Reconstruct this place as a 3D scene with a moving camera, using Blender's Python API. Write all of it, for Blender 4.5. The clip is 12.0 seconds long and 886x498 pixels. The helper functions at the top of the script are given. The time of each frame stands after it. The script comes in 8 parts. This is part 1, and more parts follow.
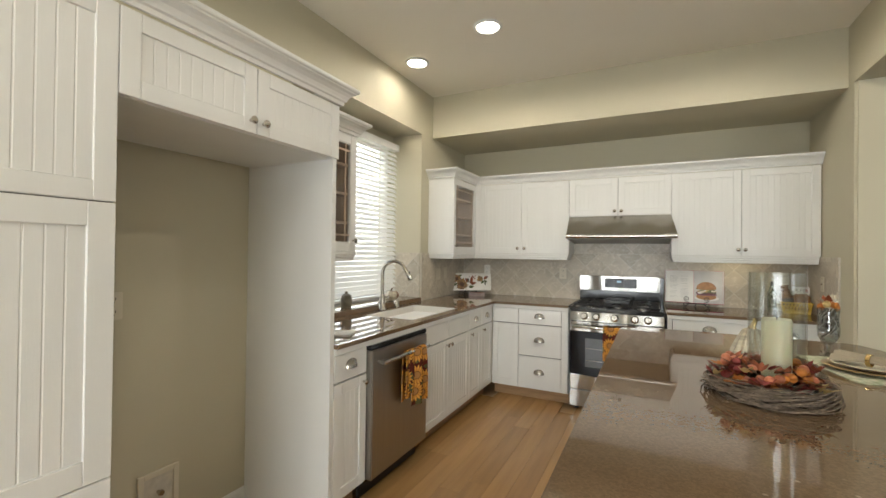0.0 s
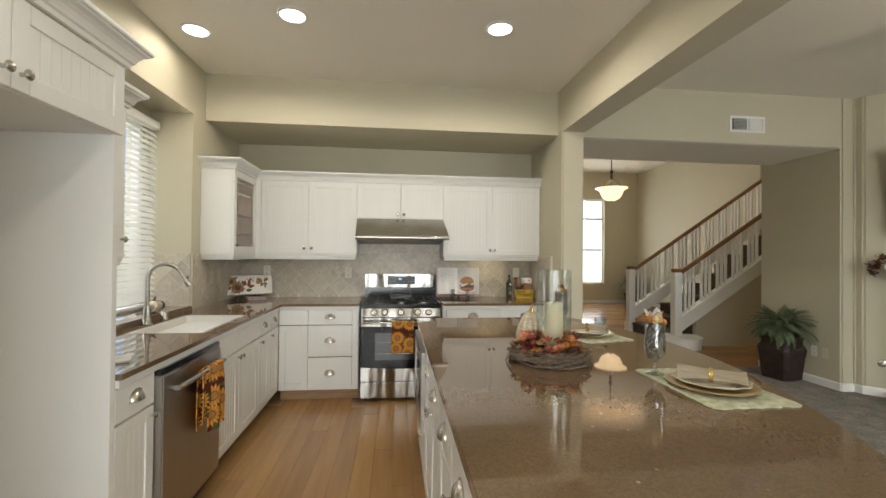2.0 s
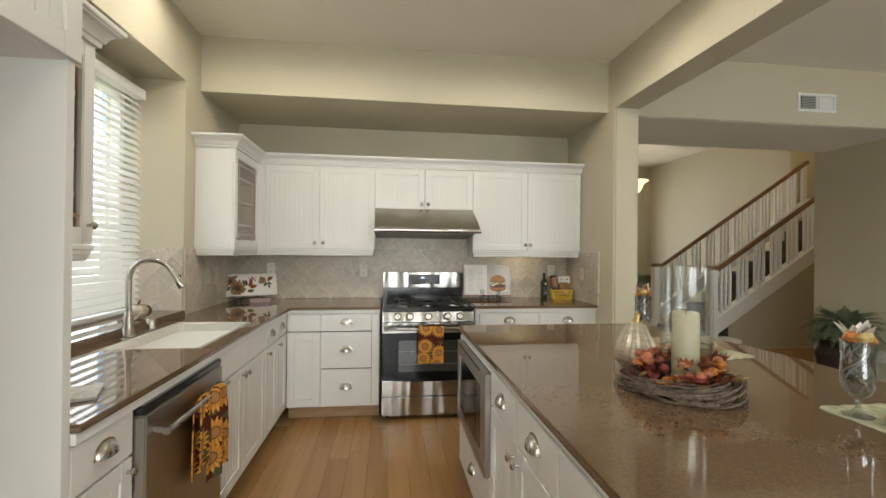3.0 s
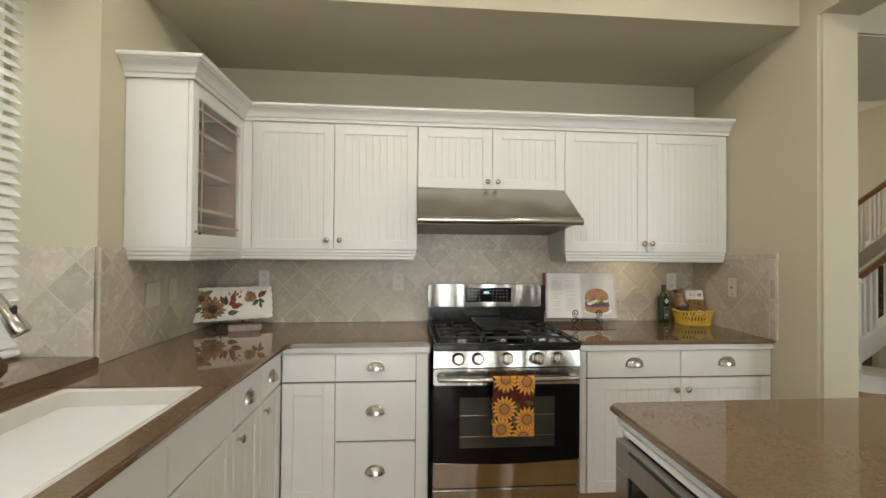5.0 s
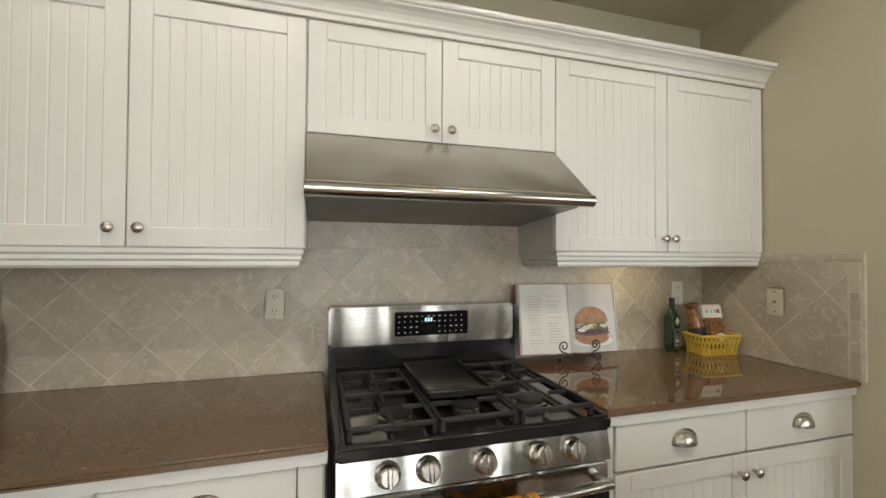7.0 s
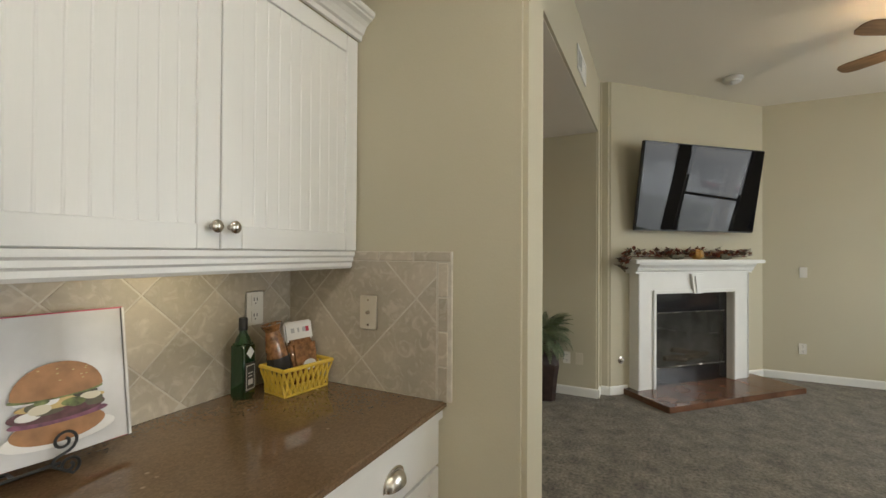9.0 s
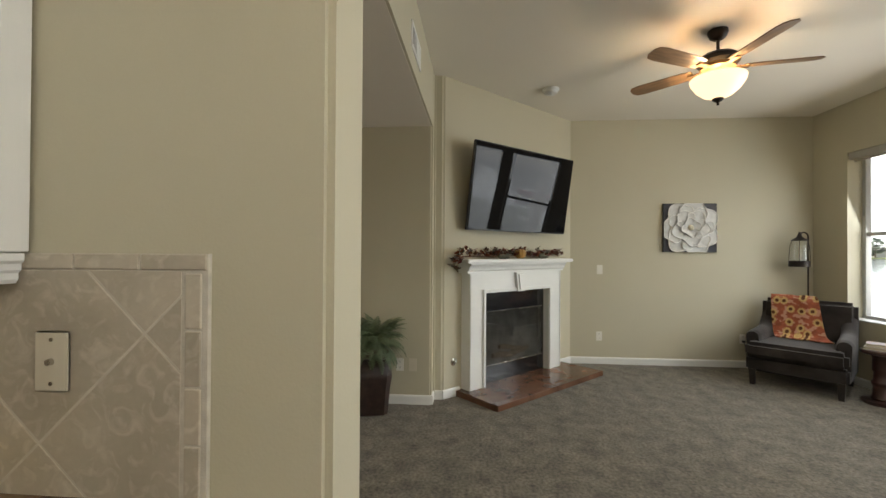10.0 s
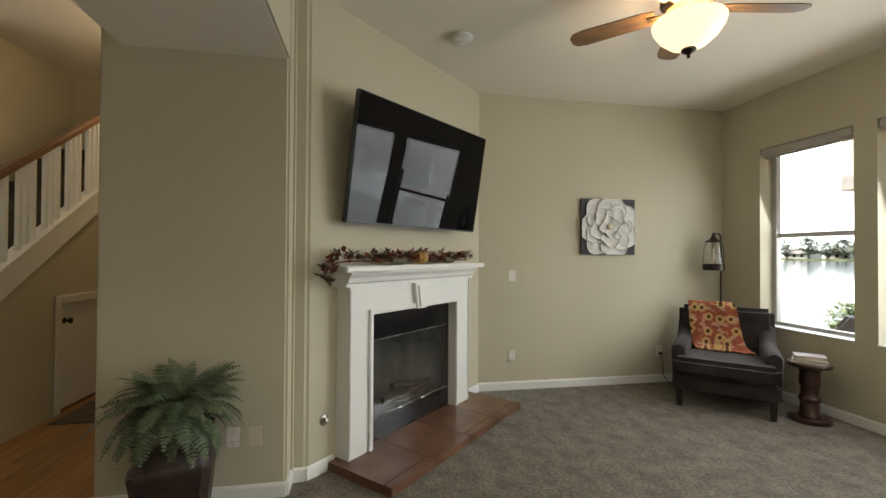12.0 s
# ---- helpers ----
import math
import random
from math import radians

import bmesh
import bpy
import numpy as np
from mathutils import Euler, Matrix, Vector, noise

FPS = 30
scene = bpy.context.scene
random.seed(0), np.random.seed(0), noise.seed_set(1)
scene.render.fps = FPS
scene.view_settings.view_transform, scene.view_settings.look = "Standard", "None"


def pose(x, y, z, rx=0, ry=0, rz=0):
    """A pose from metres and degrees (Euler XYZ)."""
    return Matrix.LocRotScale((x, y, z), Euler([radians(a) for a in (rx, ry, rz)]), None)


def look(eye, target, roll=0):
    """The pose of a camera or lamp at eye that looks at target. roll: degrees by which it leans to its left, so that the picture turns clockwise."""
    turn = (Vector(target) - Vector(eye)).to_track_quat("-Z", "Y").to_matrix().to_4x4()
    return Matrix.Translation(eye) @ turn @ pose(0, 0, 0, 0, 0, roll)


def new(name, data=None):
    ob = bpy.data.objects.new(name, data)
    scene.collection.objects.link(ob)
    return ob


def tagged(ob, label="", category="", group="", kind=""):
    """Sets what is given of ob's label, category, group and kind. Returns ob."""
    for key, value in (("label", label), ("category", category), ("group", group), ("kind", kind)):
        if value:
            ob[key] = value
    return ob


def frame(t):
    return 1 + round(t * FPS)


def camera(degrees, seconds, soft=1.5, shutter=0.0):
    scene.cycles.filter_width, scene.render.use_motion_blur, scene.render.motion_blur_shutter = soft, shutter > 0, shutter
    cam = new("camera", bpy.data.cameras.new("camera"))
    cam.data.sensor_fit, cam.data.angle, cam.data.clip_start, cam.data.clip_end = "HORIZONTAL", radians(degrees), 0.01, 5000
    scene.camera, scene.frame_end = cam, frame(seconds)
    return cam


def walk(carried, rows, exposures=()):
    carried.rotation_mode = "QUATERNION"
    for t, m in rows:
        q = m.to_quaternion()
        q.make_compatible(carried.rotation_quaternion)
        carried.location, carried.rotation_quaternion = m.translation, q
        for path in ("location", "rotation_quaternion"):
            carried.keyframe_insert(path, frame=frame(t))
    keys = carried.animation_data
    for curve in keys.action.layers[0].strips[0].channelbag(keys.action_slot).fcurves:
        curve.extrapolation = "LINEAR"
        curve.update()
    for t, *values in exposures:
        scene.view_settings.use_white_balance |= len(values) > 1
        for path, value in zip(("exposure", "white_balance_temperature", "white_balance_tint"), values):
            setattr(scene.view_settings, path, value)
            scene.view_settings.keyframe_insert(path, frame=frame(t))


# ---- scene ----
cam = camera(92.3, 12.0)
METRES, EYE, TILT, LEAN, TURN = 6.28, 1.39, 0.0, 0.0, 26.4
ROWS = [
    (0.0, 0.0, 0.0, 0.0, -0.01, 0.47, -0.7),
    (0.5, -0.0045, -0.0171, 0.0024, -10.67, 0.49, -0.7),
    (1.0, -0.0134, -0.0269, 0.0033, -18.94, 0.55, -0.64),
    (1.5, -0.0359, -0.0181, 0.0026, -27.3, 0.53, -0.58),
    (2.0, -0.0589, 0.0095, 0.0024, -32.76, 0.58, -0.58),
    (2.5, -0.0616, 0.0542, 0.0014, -33.94, 0.39, -0.56),
    (3.0, -0.0558, 0.1105, -0.0022, -33.57, 0.33, -0.57),
    (5.0, 0.0137, 0.3155, -0.0034, -31.03, 0.67, -0.49),
    (5.5, 0.0345, 0.3544, -0.0029, -31.12, 0.67, -0.47),
    (6.0, 0.055, 0.3926, -0.0038, -32.01, 0.75, -0.46),
    (6.5, 0.0769, 0.4336, -0.0038, -35.53, 0.91, -0.39),
    (8.5, 0.2033, 0.497, -0.0022, -78.46, 0.58, -0.31),
    (9.0, 0.2375, 0.4851, -0.001, -90.06, 0.52, -0.33),
    (9.5, 0.2699, 0.4735, -0.0007, -99.92, 0.5, -0.32),
    (10.0, 0.3036, 0.4626, 0.0005, -111.7, 0.47, -0.34),
    (10.5, 0.3359, 0.4383, -0.0, -121.61, 0.51, -0.32),
    (11.0, 0.3754, 0.4104, 0.002, -127.39, 0.58, -0.28),
    (11.5, 0.4233, 0.389, 0.0049, -128.77, 0.59, -0.32),
    (12.0, 0.4823, 0.3682, 0.0034, -126.56, 0.68, -0.31),
]
walk(cam, [(t, pose(0, 0, EYE, TILT, LEAN, TURN) @ pose(METRES * x, METRES * y, METRES * z, 90 + pitch, roll, yaw)) for t, x, y, z, yaw, pitch, roll in ROWS])

# ---- world, sun, lamps ----
world = bpy.data.worlds.new("sky")
scene.world = world
world.use_nodes = True
wn = world.node_tree.nodes
sky = wn.new("ShaderNodeTexSky")
sky.sky_type = "NISHITA"
sky.sun_disc = False
sky.sun_elevation = radians(52)
sky.sun_rotation = radians(58)
wn["Background"].inputs["Strength"].default_value = 0.12
world.node_tree.links.new(sky.outputs[0], wn["Background"].inputs["Color"])


DIM = 0.33     # all lamps together, against the daylight outside


def lamp(name, kind, place, power, colour=(1, 1, 1), size=0.1, size_y=None, target=None, spread=None):
    data = bpy.data.lights.new(name, kind)
    data.energy = power if kind == "SUN" else power * DIM
    data.color = colour
    if kind == "AREA":
        data.shape = "RECTANGLE"
        data.size, data.size_y = size, size_y or size
        if spread:
            data.spread = radians(spread)
    elif kind == "SUN":
        data.angle = size
    else:
        data.shadow_soft_size = size
        if kind == "SPOT":
            data.spot_size, data.spot_blend = radians(spread or 110), 0.4
    ob = new(name, data)
    ob.matrix_world = look(place, target) if target else pose(*place)
    return ob


DAY = (0.93, 0.97, 1.0)
WARM = (1.0, 0.92, 0.79)
lamp("sun", "SUN", (16, 10, 24), 4.6, (1.0, 0.95, 0.86), radians(0.5), target=(0, 0, 0))
# skylight through the real windows
lamp("window_light", "AREA", (5.04, -0.85, 1.62), 17, DAY, 0.85, 1.75, target=(4.6, 3, 0.1))
lamp("window_light", "AREA", (3.5, -0.85, 1.62), 43, DAY, 1.8, 1.75, target=(3.2, 3.2, 0.2))
lamp("window_light", "AREA", (-2.5, 2.8, 1.7), 1.5, DAY, 1.4, 1.4, target=(0, 2.8, 1.3))
lamp("window_light", "AREA", (-0.35, -3.12, 1.3), 104, DAY, 2.6, 2.1, target=(-0.35, 3, 5.0))
lamp("window_light", "AREA", (4.72, 11.9, 1.8), 64, DAY, 1.9, 2.4, target=(4.3, 6, 1.5))
# the last two are unseen, added to fill the near end of the kitchen
for cx, cy in ((-1.78, 3.06), (-1.05, 2.77), (0.345, 2.76), (-0.35, 0.1), (-0.35, -1.8)):
    lamp("downlight_bulb", "SPOT", (cx, cy, 2.95), 10 if cx < -1.5 else (46 if cy > 2 else 30), WARM, 0.05, target=(cx, cy, 0), spread=177)
lamp("fan_bulb", "POINT", (3.775, 1.653, 2.66), 12.5, (1.0, 0.88, 0.70), 0.07)
lamp("pendant_bulb", "POINT", (4.31, 8.7, 2.84), 20, WARM, 0.06)
lamp("under_cabinet_bulb", "AREA", (0.66, 4.48, 1.36), 0.4, (1, 0.85, 0.5), 0.3, 0.05, target=(0.66, 4.6, 0.9))
# added fill for the hall; no such source is known
lamp("hall_fill_light", "POINT", (6.7, 5.45, 3.35), 19, (1.0, 0.70, 0.40), 0.1)
scene.view_settings.exposure = 1.68


# ---- materials ----
def mat(name, colour, rough=0.5, metal=0.0, vary=0.06, scale=6.0, grain=0.0, grain_scale=200.0, bump=0.0, bump_scale=150.0,
        second=None, stretch=(1, 1, 1), rand=0.0, coat=0.0, spec=0.5, sheen=0.0, coords="Object"):
    """A surface with a broad and a fine variation of colour, fine relief, and a change from piece to piece."""
    m = bpy.data.materials.new(name)
    m.use_nodes = True
    n, l = m.node_tree.nodes, m.node_tree.links
    b = n["Principled BSDF"]
    b.inputs["Roughness"].default_value = rough
    b.inputs["Metallic"].default_value = metal
    b.inputs["Specular IOR Level"].default_value = spec
    b.inputs["Coat Weight"].default_value = coat
    b.inputs["Sheen Weight"].default_value = sheen
    tc, mp = n.new("ShaderNodeTexCoord"), n.new("ShaderNodeMapping")
    mp.inputs["Scale"].default_value = stretch
    l.new(tc.outputs[coords], mp.inputs["Vector"])
    broad, fine = n.new("ShaderNodeTexNoise"), n.new("ShaderNodeTexNoise")
    for tex, s, d in ((broad, scale, 4), (fine, grain_scale, 3)):
        tex.inputs["Scale"].default_value = s
        tex.inputs["Detail"].default_value = d
        l.new(mp.outputs[0], tex.inputs["Vector"])
    c2 = second or tuple(max(0, c * (1 - 2 * vary)) for c in colour)
    mix = n.new("ShaderNodeMix")
    mix.data_type = "RGBA"
    ramp = n.new("ShaderNodeMapRange")
    ramp.inputs["From Min"].default_value, ramp.inputs["From Max"].default_value = 0.3, 0.7
    l.new(broad.outputs["Fac"], ramp.inputs["Value"])
    l.new(ramp.outputs[0], mix.inputs["Factor"])
    mix.inputs["A"].default_value, mix.inputs["B"].default_value = (*colour, 1), (*c2, 1)
    hsv = n.new("ShaderNodeHueSaturation")
    l.new(mix.outputs["Result"], hsv.inputs["Color"])
    value = n.new("ShaderNodeMath")
    value.operation = "MULTIPLY_ADD"
    l.new(fine.outputs["Fac"], value.inputs[0])
    value.inputs[1].default_value, value.inputs[2].default_value = 2 * grain, 1 - grain
    last = value.outputs[0]
    if rand:
        info = n.new("ShaderNodeObjectInfo")
        add = n.new("ShaderNodeMath")
        add.operation = "MULTIPLY_ADD"
        l.new(info.outputs["Random"], add.inputs[0])
        add.inputs[1].default_value = 2 * rand
        l.new(last, add.inputs[2])
        sub = n.new("ShaderNodeMath")
        sub.operation = "SUBTRACT"
        l.new(add.outputs[0], sub.inputs[0])
        sub.inputs[1].default_value = rand
        last = sub.outputs[0]
    l.new(last, hsv.inputs["Value"])
    l.new(hsv.outputs[0], b.inputs["Base Color"])
    if bump:
        bn, bt = n.new("ShaderNodeBump"), n.new("ShaderNodeTexNoise")
        bt.inputs["Scale"].default_value = bump_scale
        bt.inputs["Detail"].default_value = 3
        l.new(mp.outputs[0], bt.inputs["Vector"])
        l.new(bt.outputs["Fac"], bn.inputs["Height"])
        bn.inputs["Strength"].default_value = bump
        bn.inputs["Distance"].default_value = 0.004
        l.new(bn.outputs[0], b.inputs["Normal"])
    return m


def glow(name, colour, strength):
    m = bpy.data.materials.new(name)
    m.use_nodes = True
    b = m.node_tree.nodes["Principled BSDF"]
    b.inputs["Base Color"].default_value = (*colour, 1)
    b.inputs["Emission Color"].default_value = (*colour, 1)
    b.inputs["Emission Strength"].default_value = strength
    b.inputs["Roughness"].default_value = 0.4
    return m


def glass(name, colour=(1, 1, 1), rough=0.0, thin=True, shine=0.03):
    m = bpy.data.materials.new(name)
    m.use_nodes = True
    n, l = m.node_tree.nodes, m.node_tree.links
    if not thin:
        b = n["Principled BSDF"]
        b.inputs["Base Color"].default_value = (*colour, 1)
        b.inputs["Transmission Weight"].default_value = 1
        b.inputs["Roughness"].default_value = rough
        b.inputs["IOR"].default_value = 1.45
        return m
    tr, gl, lw, mx = n.new("ShaderNodeBsdfTransparent"), n.new("ShaderNodeBsdfGlossy"), n.new("ShaderNodeLayerWeight"), n.new("ShaderNodeMixShader")
    tr.inputs[0].default_value = (*colour, 1)
    gl.inputs["Roughness"].default_value = 0.02
    sharp, amount = n.new("ShaderNodeMath"), n.new("ShaderNodeMath")
    sharp.operation, amount.operation = "POWER", "MULTIPLY_ADD"
    l.new(lw.outputs["Facing"], sharp.inputs[0])
    sharp.inputs[1].default_value = 4.0
    l.new(sharp.outputs[0], amount.inputs[0])
    amount.inputs[1].default_value, amount.inputs[2].default_value = 0.55, shine
    l.new(amount.outputs[0], mx.inputs[0])
    l.new(tr.outputs[0], mx.inputs[1])
    l.new(gl.outputs[0], mx.inputs[2])
    l.new(mx.outputs[0], n["Material Output"].inputs["Surface"])
    return m


def quartz():
    """Brown polished quartz: fine chips of several browns, a few light ones."""
    m = mat("brown_quartz", (0.168, 0.109, 0.063), 0.03, vary=0.10, scale=3, grain=0.09, grain_scale=60, spec=0.85)
    n, l = m.node_tree.nodes, m.node_tree.links
    b = n["Principled BSDF"]
    tc = n["Texture Coordinate"]
    hsv = n["Hue/Saturation/Value"]
    vor, chips, spots = n.new("ShaderNodeTexVoronoi"), n.new("ShaderNodeTexVoronoi"), n.new("ShaderNodeMapRange")
    vor.inputs["Scale"].default_value, chips.inputs["Scale"].default_value = 190, 55
    for v in (vor, chips):
        l.new(tc.outputs["Object"], v.inputs["Vector"])
    bw = n.new("ShaderNodeSeparateColor")
    l.new(vor.outputs["Color"], bw.inputs[0])
    r1 = n.new("ShaderNodeValToRGB")
    r1.color_ramp.elements[0].color, r1.color_ramp.elements[1].color = (0.86, 0.85, 0.84, 1), (1.14, 1.13, 1.12, 1)
    l.new(bw.outputs[0], r1.inputs[0])
    mul = n.new("ShaderNodeMix")
    mul.data_type, mul.blend_type = "RGBA", "MULTIPLY"
    mul.inputs["Factor"].default_value = 1
    l.new(hsv.outputs[0], mul.inputs["A"])
    l.new(r1.outputs[0], mul.inputs["B"])
    bw2 = n.new("ShaderNodeSeparateColor")
    l.new(chips.outputs["Color"], bw2.inputs[0])
    spots.inputs["From Min"].default_value, spots.inputs["From Max"].default_value = 0.992, 0.998
    l.new(bw2.outputs[0], spots.inputs["Value"])
    near = n.new("ShaderNodeMapRange")
    near.inputs["From Min"].default_value, near.inputs["From Max"].default_value = 0.35, 0.15
    l.new(chips.outputs["Distance"], near.inputs["Value"])
    both = n.new("ShaderNodeMath")
    both.operation = "MULTIPLY"
    l.new(spots.outputs[0], both.inputs[0])
    l.new(near.outputs[0], both.inputs[1])
    mx = n.new("ShaderNodeMix")
    mx.data_type = "RGBA"
    l.new(both.outputs[0], mx.inputs["Factor"])
    l.new(mul.outputs["Result"], mx.inputs["A"])
    mx.inputs["B"].default_value = (0.34, 0.245, 0.165, 1)
    l.new(mx.outputs["Result"], b.inputs["Base Color"])
    return m


def brushed(name, colour, rough, stretch, wave=0.0):
    """Brushed metal: fine brushing along one way, and the slow waviness of sheet metal."""
    m = mat(name, colour, rough, 1.0, vary=0.04, scale=2.0, grain=0.06, grain_scale=40, bump=0.07, bump_scale=60, stretch=stretch)
    if wave:
        n, l = m.node_tree.nodes, m.node_tree.links
        tc, mp = n.new("ShaderNodeTexCoord"), n.new("ShaderNodeMapping")
        mp.inputs["Scale"].default_value = (7, 7, 0.8)
        tex, slow = n.new("ShaderNodeTexNoise"), n.new("ShaderNodeBump")
        tex.inputs["Scale"].default_value, tex.inputs["Detail"].default_value = 1.0, 0.5
        slow.inputs["Distance"].default_value, slow.inputs["Strength"].default_value = wave, 1.0
        l.new(tc.outputs["Object"], mp.inputs["Vector"])
        l.new(mp.outputs[0], tex.inputs["Vector"])
        l.new(tex.outputs["Fac"], slow.inputs["Height"])
        l.new(slow.outputs[0], n["Bump"].inputs["Normal"])
    return m


def mottled(name, light, mid, dark, rough, scale, rand):
    """Travertine: cloudy patches of three tones with pale veins and small pits."""
    m = mat(name, light, rough, second=mid, scale=scale, grain=0.07, grain_scale=70, bump=0.10, bump_scale=45, rand=rand)
    n, l = m.node_tree.nodes, m.node_tree.links
    b, hsv, mix, info = n["Principled BSDF"], n["Hue/Saturation/Value"], n["Mix"], n["Object Info"]
    tc, off, tex, ramp, two = n["Texture Coordinate"], n.new("ShaderNodeVectorMath"), n.new("ShaderNodeTexNoise"), n.new("ShaderNodeMapRange"), n.new("ShaderNodeMix")
    shift = n.new("ShaderNodeVectorMath")
    shift.operation = "SCALE"
    shift.inputs[0].default_value = (37, 19, 53)
    l.new(info.outputs["Random"], shift.inputs["Scale"])
    l.new(tc.outputs["Object"], off.inputs[0])
    l.new(shift.outputs[0], off.inputs[1])
    l.new(off.outputs[0], n["Mapping"].inputs["Vector"])
    tex.inputs["Scale"].default_value, tex.inputs["Detail"].default_value, tex.inputs["Distortion"].default_value = scale * 3, 6, 1.6
    l.new(off.outputs[0], tex.inputs["Vector"])
    ramp.inputs["From Min"].default_value, ramp.inputs["From Max"].default_value, ramp.inputs["To Max"].default_value = 0.5, 0.72, 0.8
    l.new(tex.outputs["Fac"], ramp.inputs["Value"])
    two.data_type = "RGBA"
    l.new(ramp.outputs[0], two.inputs["Factor"])
    l.new(mix.outputs["Result"], two.inputs["A"])
    two.inputs["B"].default_value = (*dark, 1)
    l.new(two.outputs["Result"], hsv.inputs["Color"])
    return m


M = {}
M["wall"] = mat("beige_wall_paint", (0.525, 0.487, 0.363), 0.72, vary=0.025, scale=1.2, grain=0.02, bump=0.11, bump_scale=130)
M["ceiling"] = mat("ceiling_paint", (0.79, 0.75, 0.66), 0.85, vary=0.015, scale=0.9, grain=0.02, bump=0.3, bump_scale=120)
M["white"] = mat("white_cabinet_paint", (0.72, 0.72, 0.695), 0.38, vary=0.015, scale=3, grain=0.015, grain_scale=90, bump=0.04, bump_scale=60, stretch=(3, 3, 0.4))
M["trim"] = mat("white_trim_paint", (0.78, 0.785, 0.755), 0.4, vary=0.02, scale=4, grain=0.02)
M["inside"] = mat("maple_cabinet_lining", (0.50, 0.385, 0.285), 0.5, vary=0.12, scale=4, stretch=(8, 8, 1))
M["dark"] = mat("shadow_gap", (0.03, 0.028, 0.025), 0.8)
M["wood"] = mat("oak_floorboards", (0.365, 0.205, 0.08), 0.2, vary=0.10, scale=2.2, grain=0.045, grain_scale=30, bump=0.025, bump_scale=60, stretch=(9, 0.6, 1), rand=0.12)
M["toe"] = mat("bare_wood_plinth", (0.42, 0.26, 0.13), 0.5, vary=0.15, scale=5, stretch=(1, 1, 9))
M["carpet"] = mat("grey_brown_carpet", (0.202, 0.178, 0.137), 1.0, vary=0.24, scale=7, grain=1.0, grain_scale=46, bump=1.0, bump_scale=110, spec=0.1, sheen=0.15)
M["stair_carpet"] = mat("brown_stair_carpet", (0.13, 0.105, 0.08), 1.0, vary=0.2, scale=9, grain=0.3, grain_scale=240, bump=0.9, bump_scale=220, spec=0.1)
M["quartz"] = quartz()
M["steel"] = brushed("brushed_steel", (0.48, 0.47, 0.445), 0.16, (0.6, 40, 40), 0.04)
M["steel_v"] = brushed("brushed_steel_door", (0.42, 0.40, 0.37), 0.3, (40, 40, 0.6))
M["nickel"] = mat("satin_nickel", (0.55, 0.52, 0.47), 0.24, 1.0, vary=0.05)
M["black"] = mat("black_enamel", (0.012, 0.012, 0.013), 0.16, vary=0.1, coat=0.3)
M["iron"] = mat("cast_iron", (0.02, 0.02, 0.02), 0.55, vary=0.2, bump=0.3, bump_scale=300)
M["blackglass"] = mat("black_oven_glass", (0.006, 0.006, 0.007), 0.05, vary=0.05, spec=0.2)
M["tile"] = mottled("travertine_tile", (0.50, 0.445, 0.355), (0.40, 0.352, 0.275), (0.60, 0.545, 0.455), 0.34, 7, 0.12)
M["grout"] = mat("tile_grout", (0.62, 0.58, 0.50), 0.9, vary=0.1, scale=30, bump=0.3, bump_scale=400)
M["plate"] = mat("almond_switch_plate", (0.62, 0.57, 0.46), 0.35, vary=0.01)
M["plate_w"] = mat("white_switch_plate", (0.78, 0.76, 0.70), 0.35, vary=0.01)
M["porcelain"] = mat("white_sink_enamel", (0.60, 0.58, 0.53), 0.12, vary=0.01, coat=0.4)
M["blind"] = mat("white_blind_slats", (0.82, 0.82, 0.80), 0.5, vary=0.02)
M["bronze"] = mat("dark_bronze", (0.035, 0.027, 0.022), 0.4, 0.6, vary=0.2, scale=20)
M["rail"] = mat("stained_oak_rail", (0.25, 0.125, 0.052), 0.32, vary=0.2, scale=6, stretch=(0.8, 9, 9))
M["frame"] = mat("grey_window_frame", (0.42, 0.41, 0.38), 0.4, vary=0.03)
M["pane"] = glass("window_pane")
M["clear"] = glass("clear_glassware", (0.95, 0.965, 0.955), shine=0.08)
M["can"] = glow("lit_downlight", (1.0, 0.93, 0.80), 5.5)
M["shade"] = glow("lit_frosted_shade", (1.0, 0.74, 0.42), 0.5)
M["hearth"] = mat("brown_hearth_tile", (0.19, 0.095, 0.055), 0.2, second=(0.11, 0.055, 0.033), scale=5, grain=0.08, grain_scale=70, rand=0.15)
M["screen"] = mat("tv_screen", (0.006, 0.006, 0.007), 0.022, vary=0.02, spec=0.22)
M["plastic"] = mat("black_plastic", (0.015, 0.015, 0.015), 0.35, vary=0.05)
M["roller"] = mat("grey_blind_cassette", (0.42, 0.40, 0.36), 0.5, vary=0.03)
M["fireglass"] = glass("smoked_fire_glass", (0.76, 0.76, 0.75), shine=0.11)
# soot, and a lighter grey standing in for window reflections on the glass
M["firebrick"] = mat("sooty_firebrick", (0.27, 0.265, 0.25), 0.9, vary=0.3, scale=5, bump=0.3, bump_scale=60)
M["brass"] = mat("polished_brass", (0.75, 0.55, 0.25), 0.22, 1.0, vary=0.05)


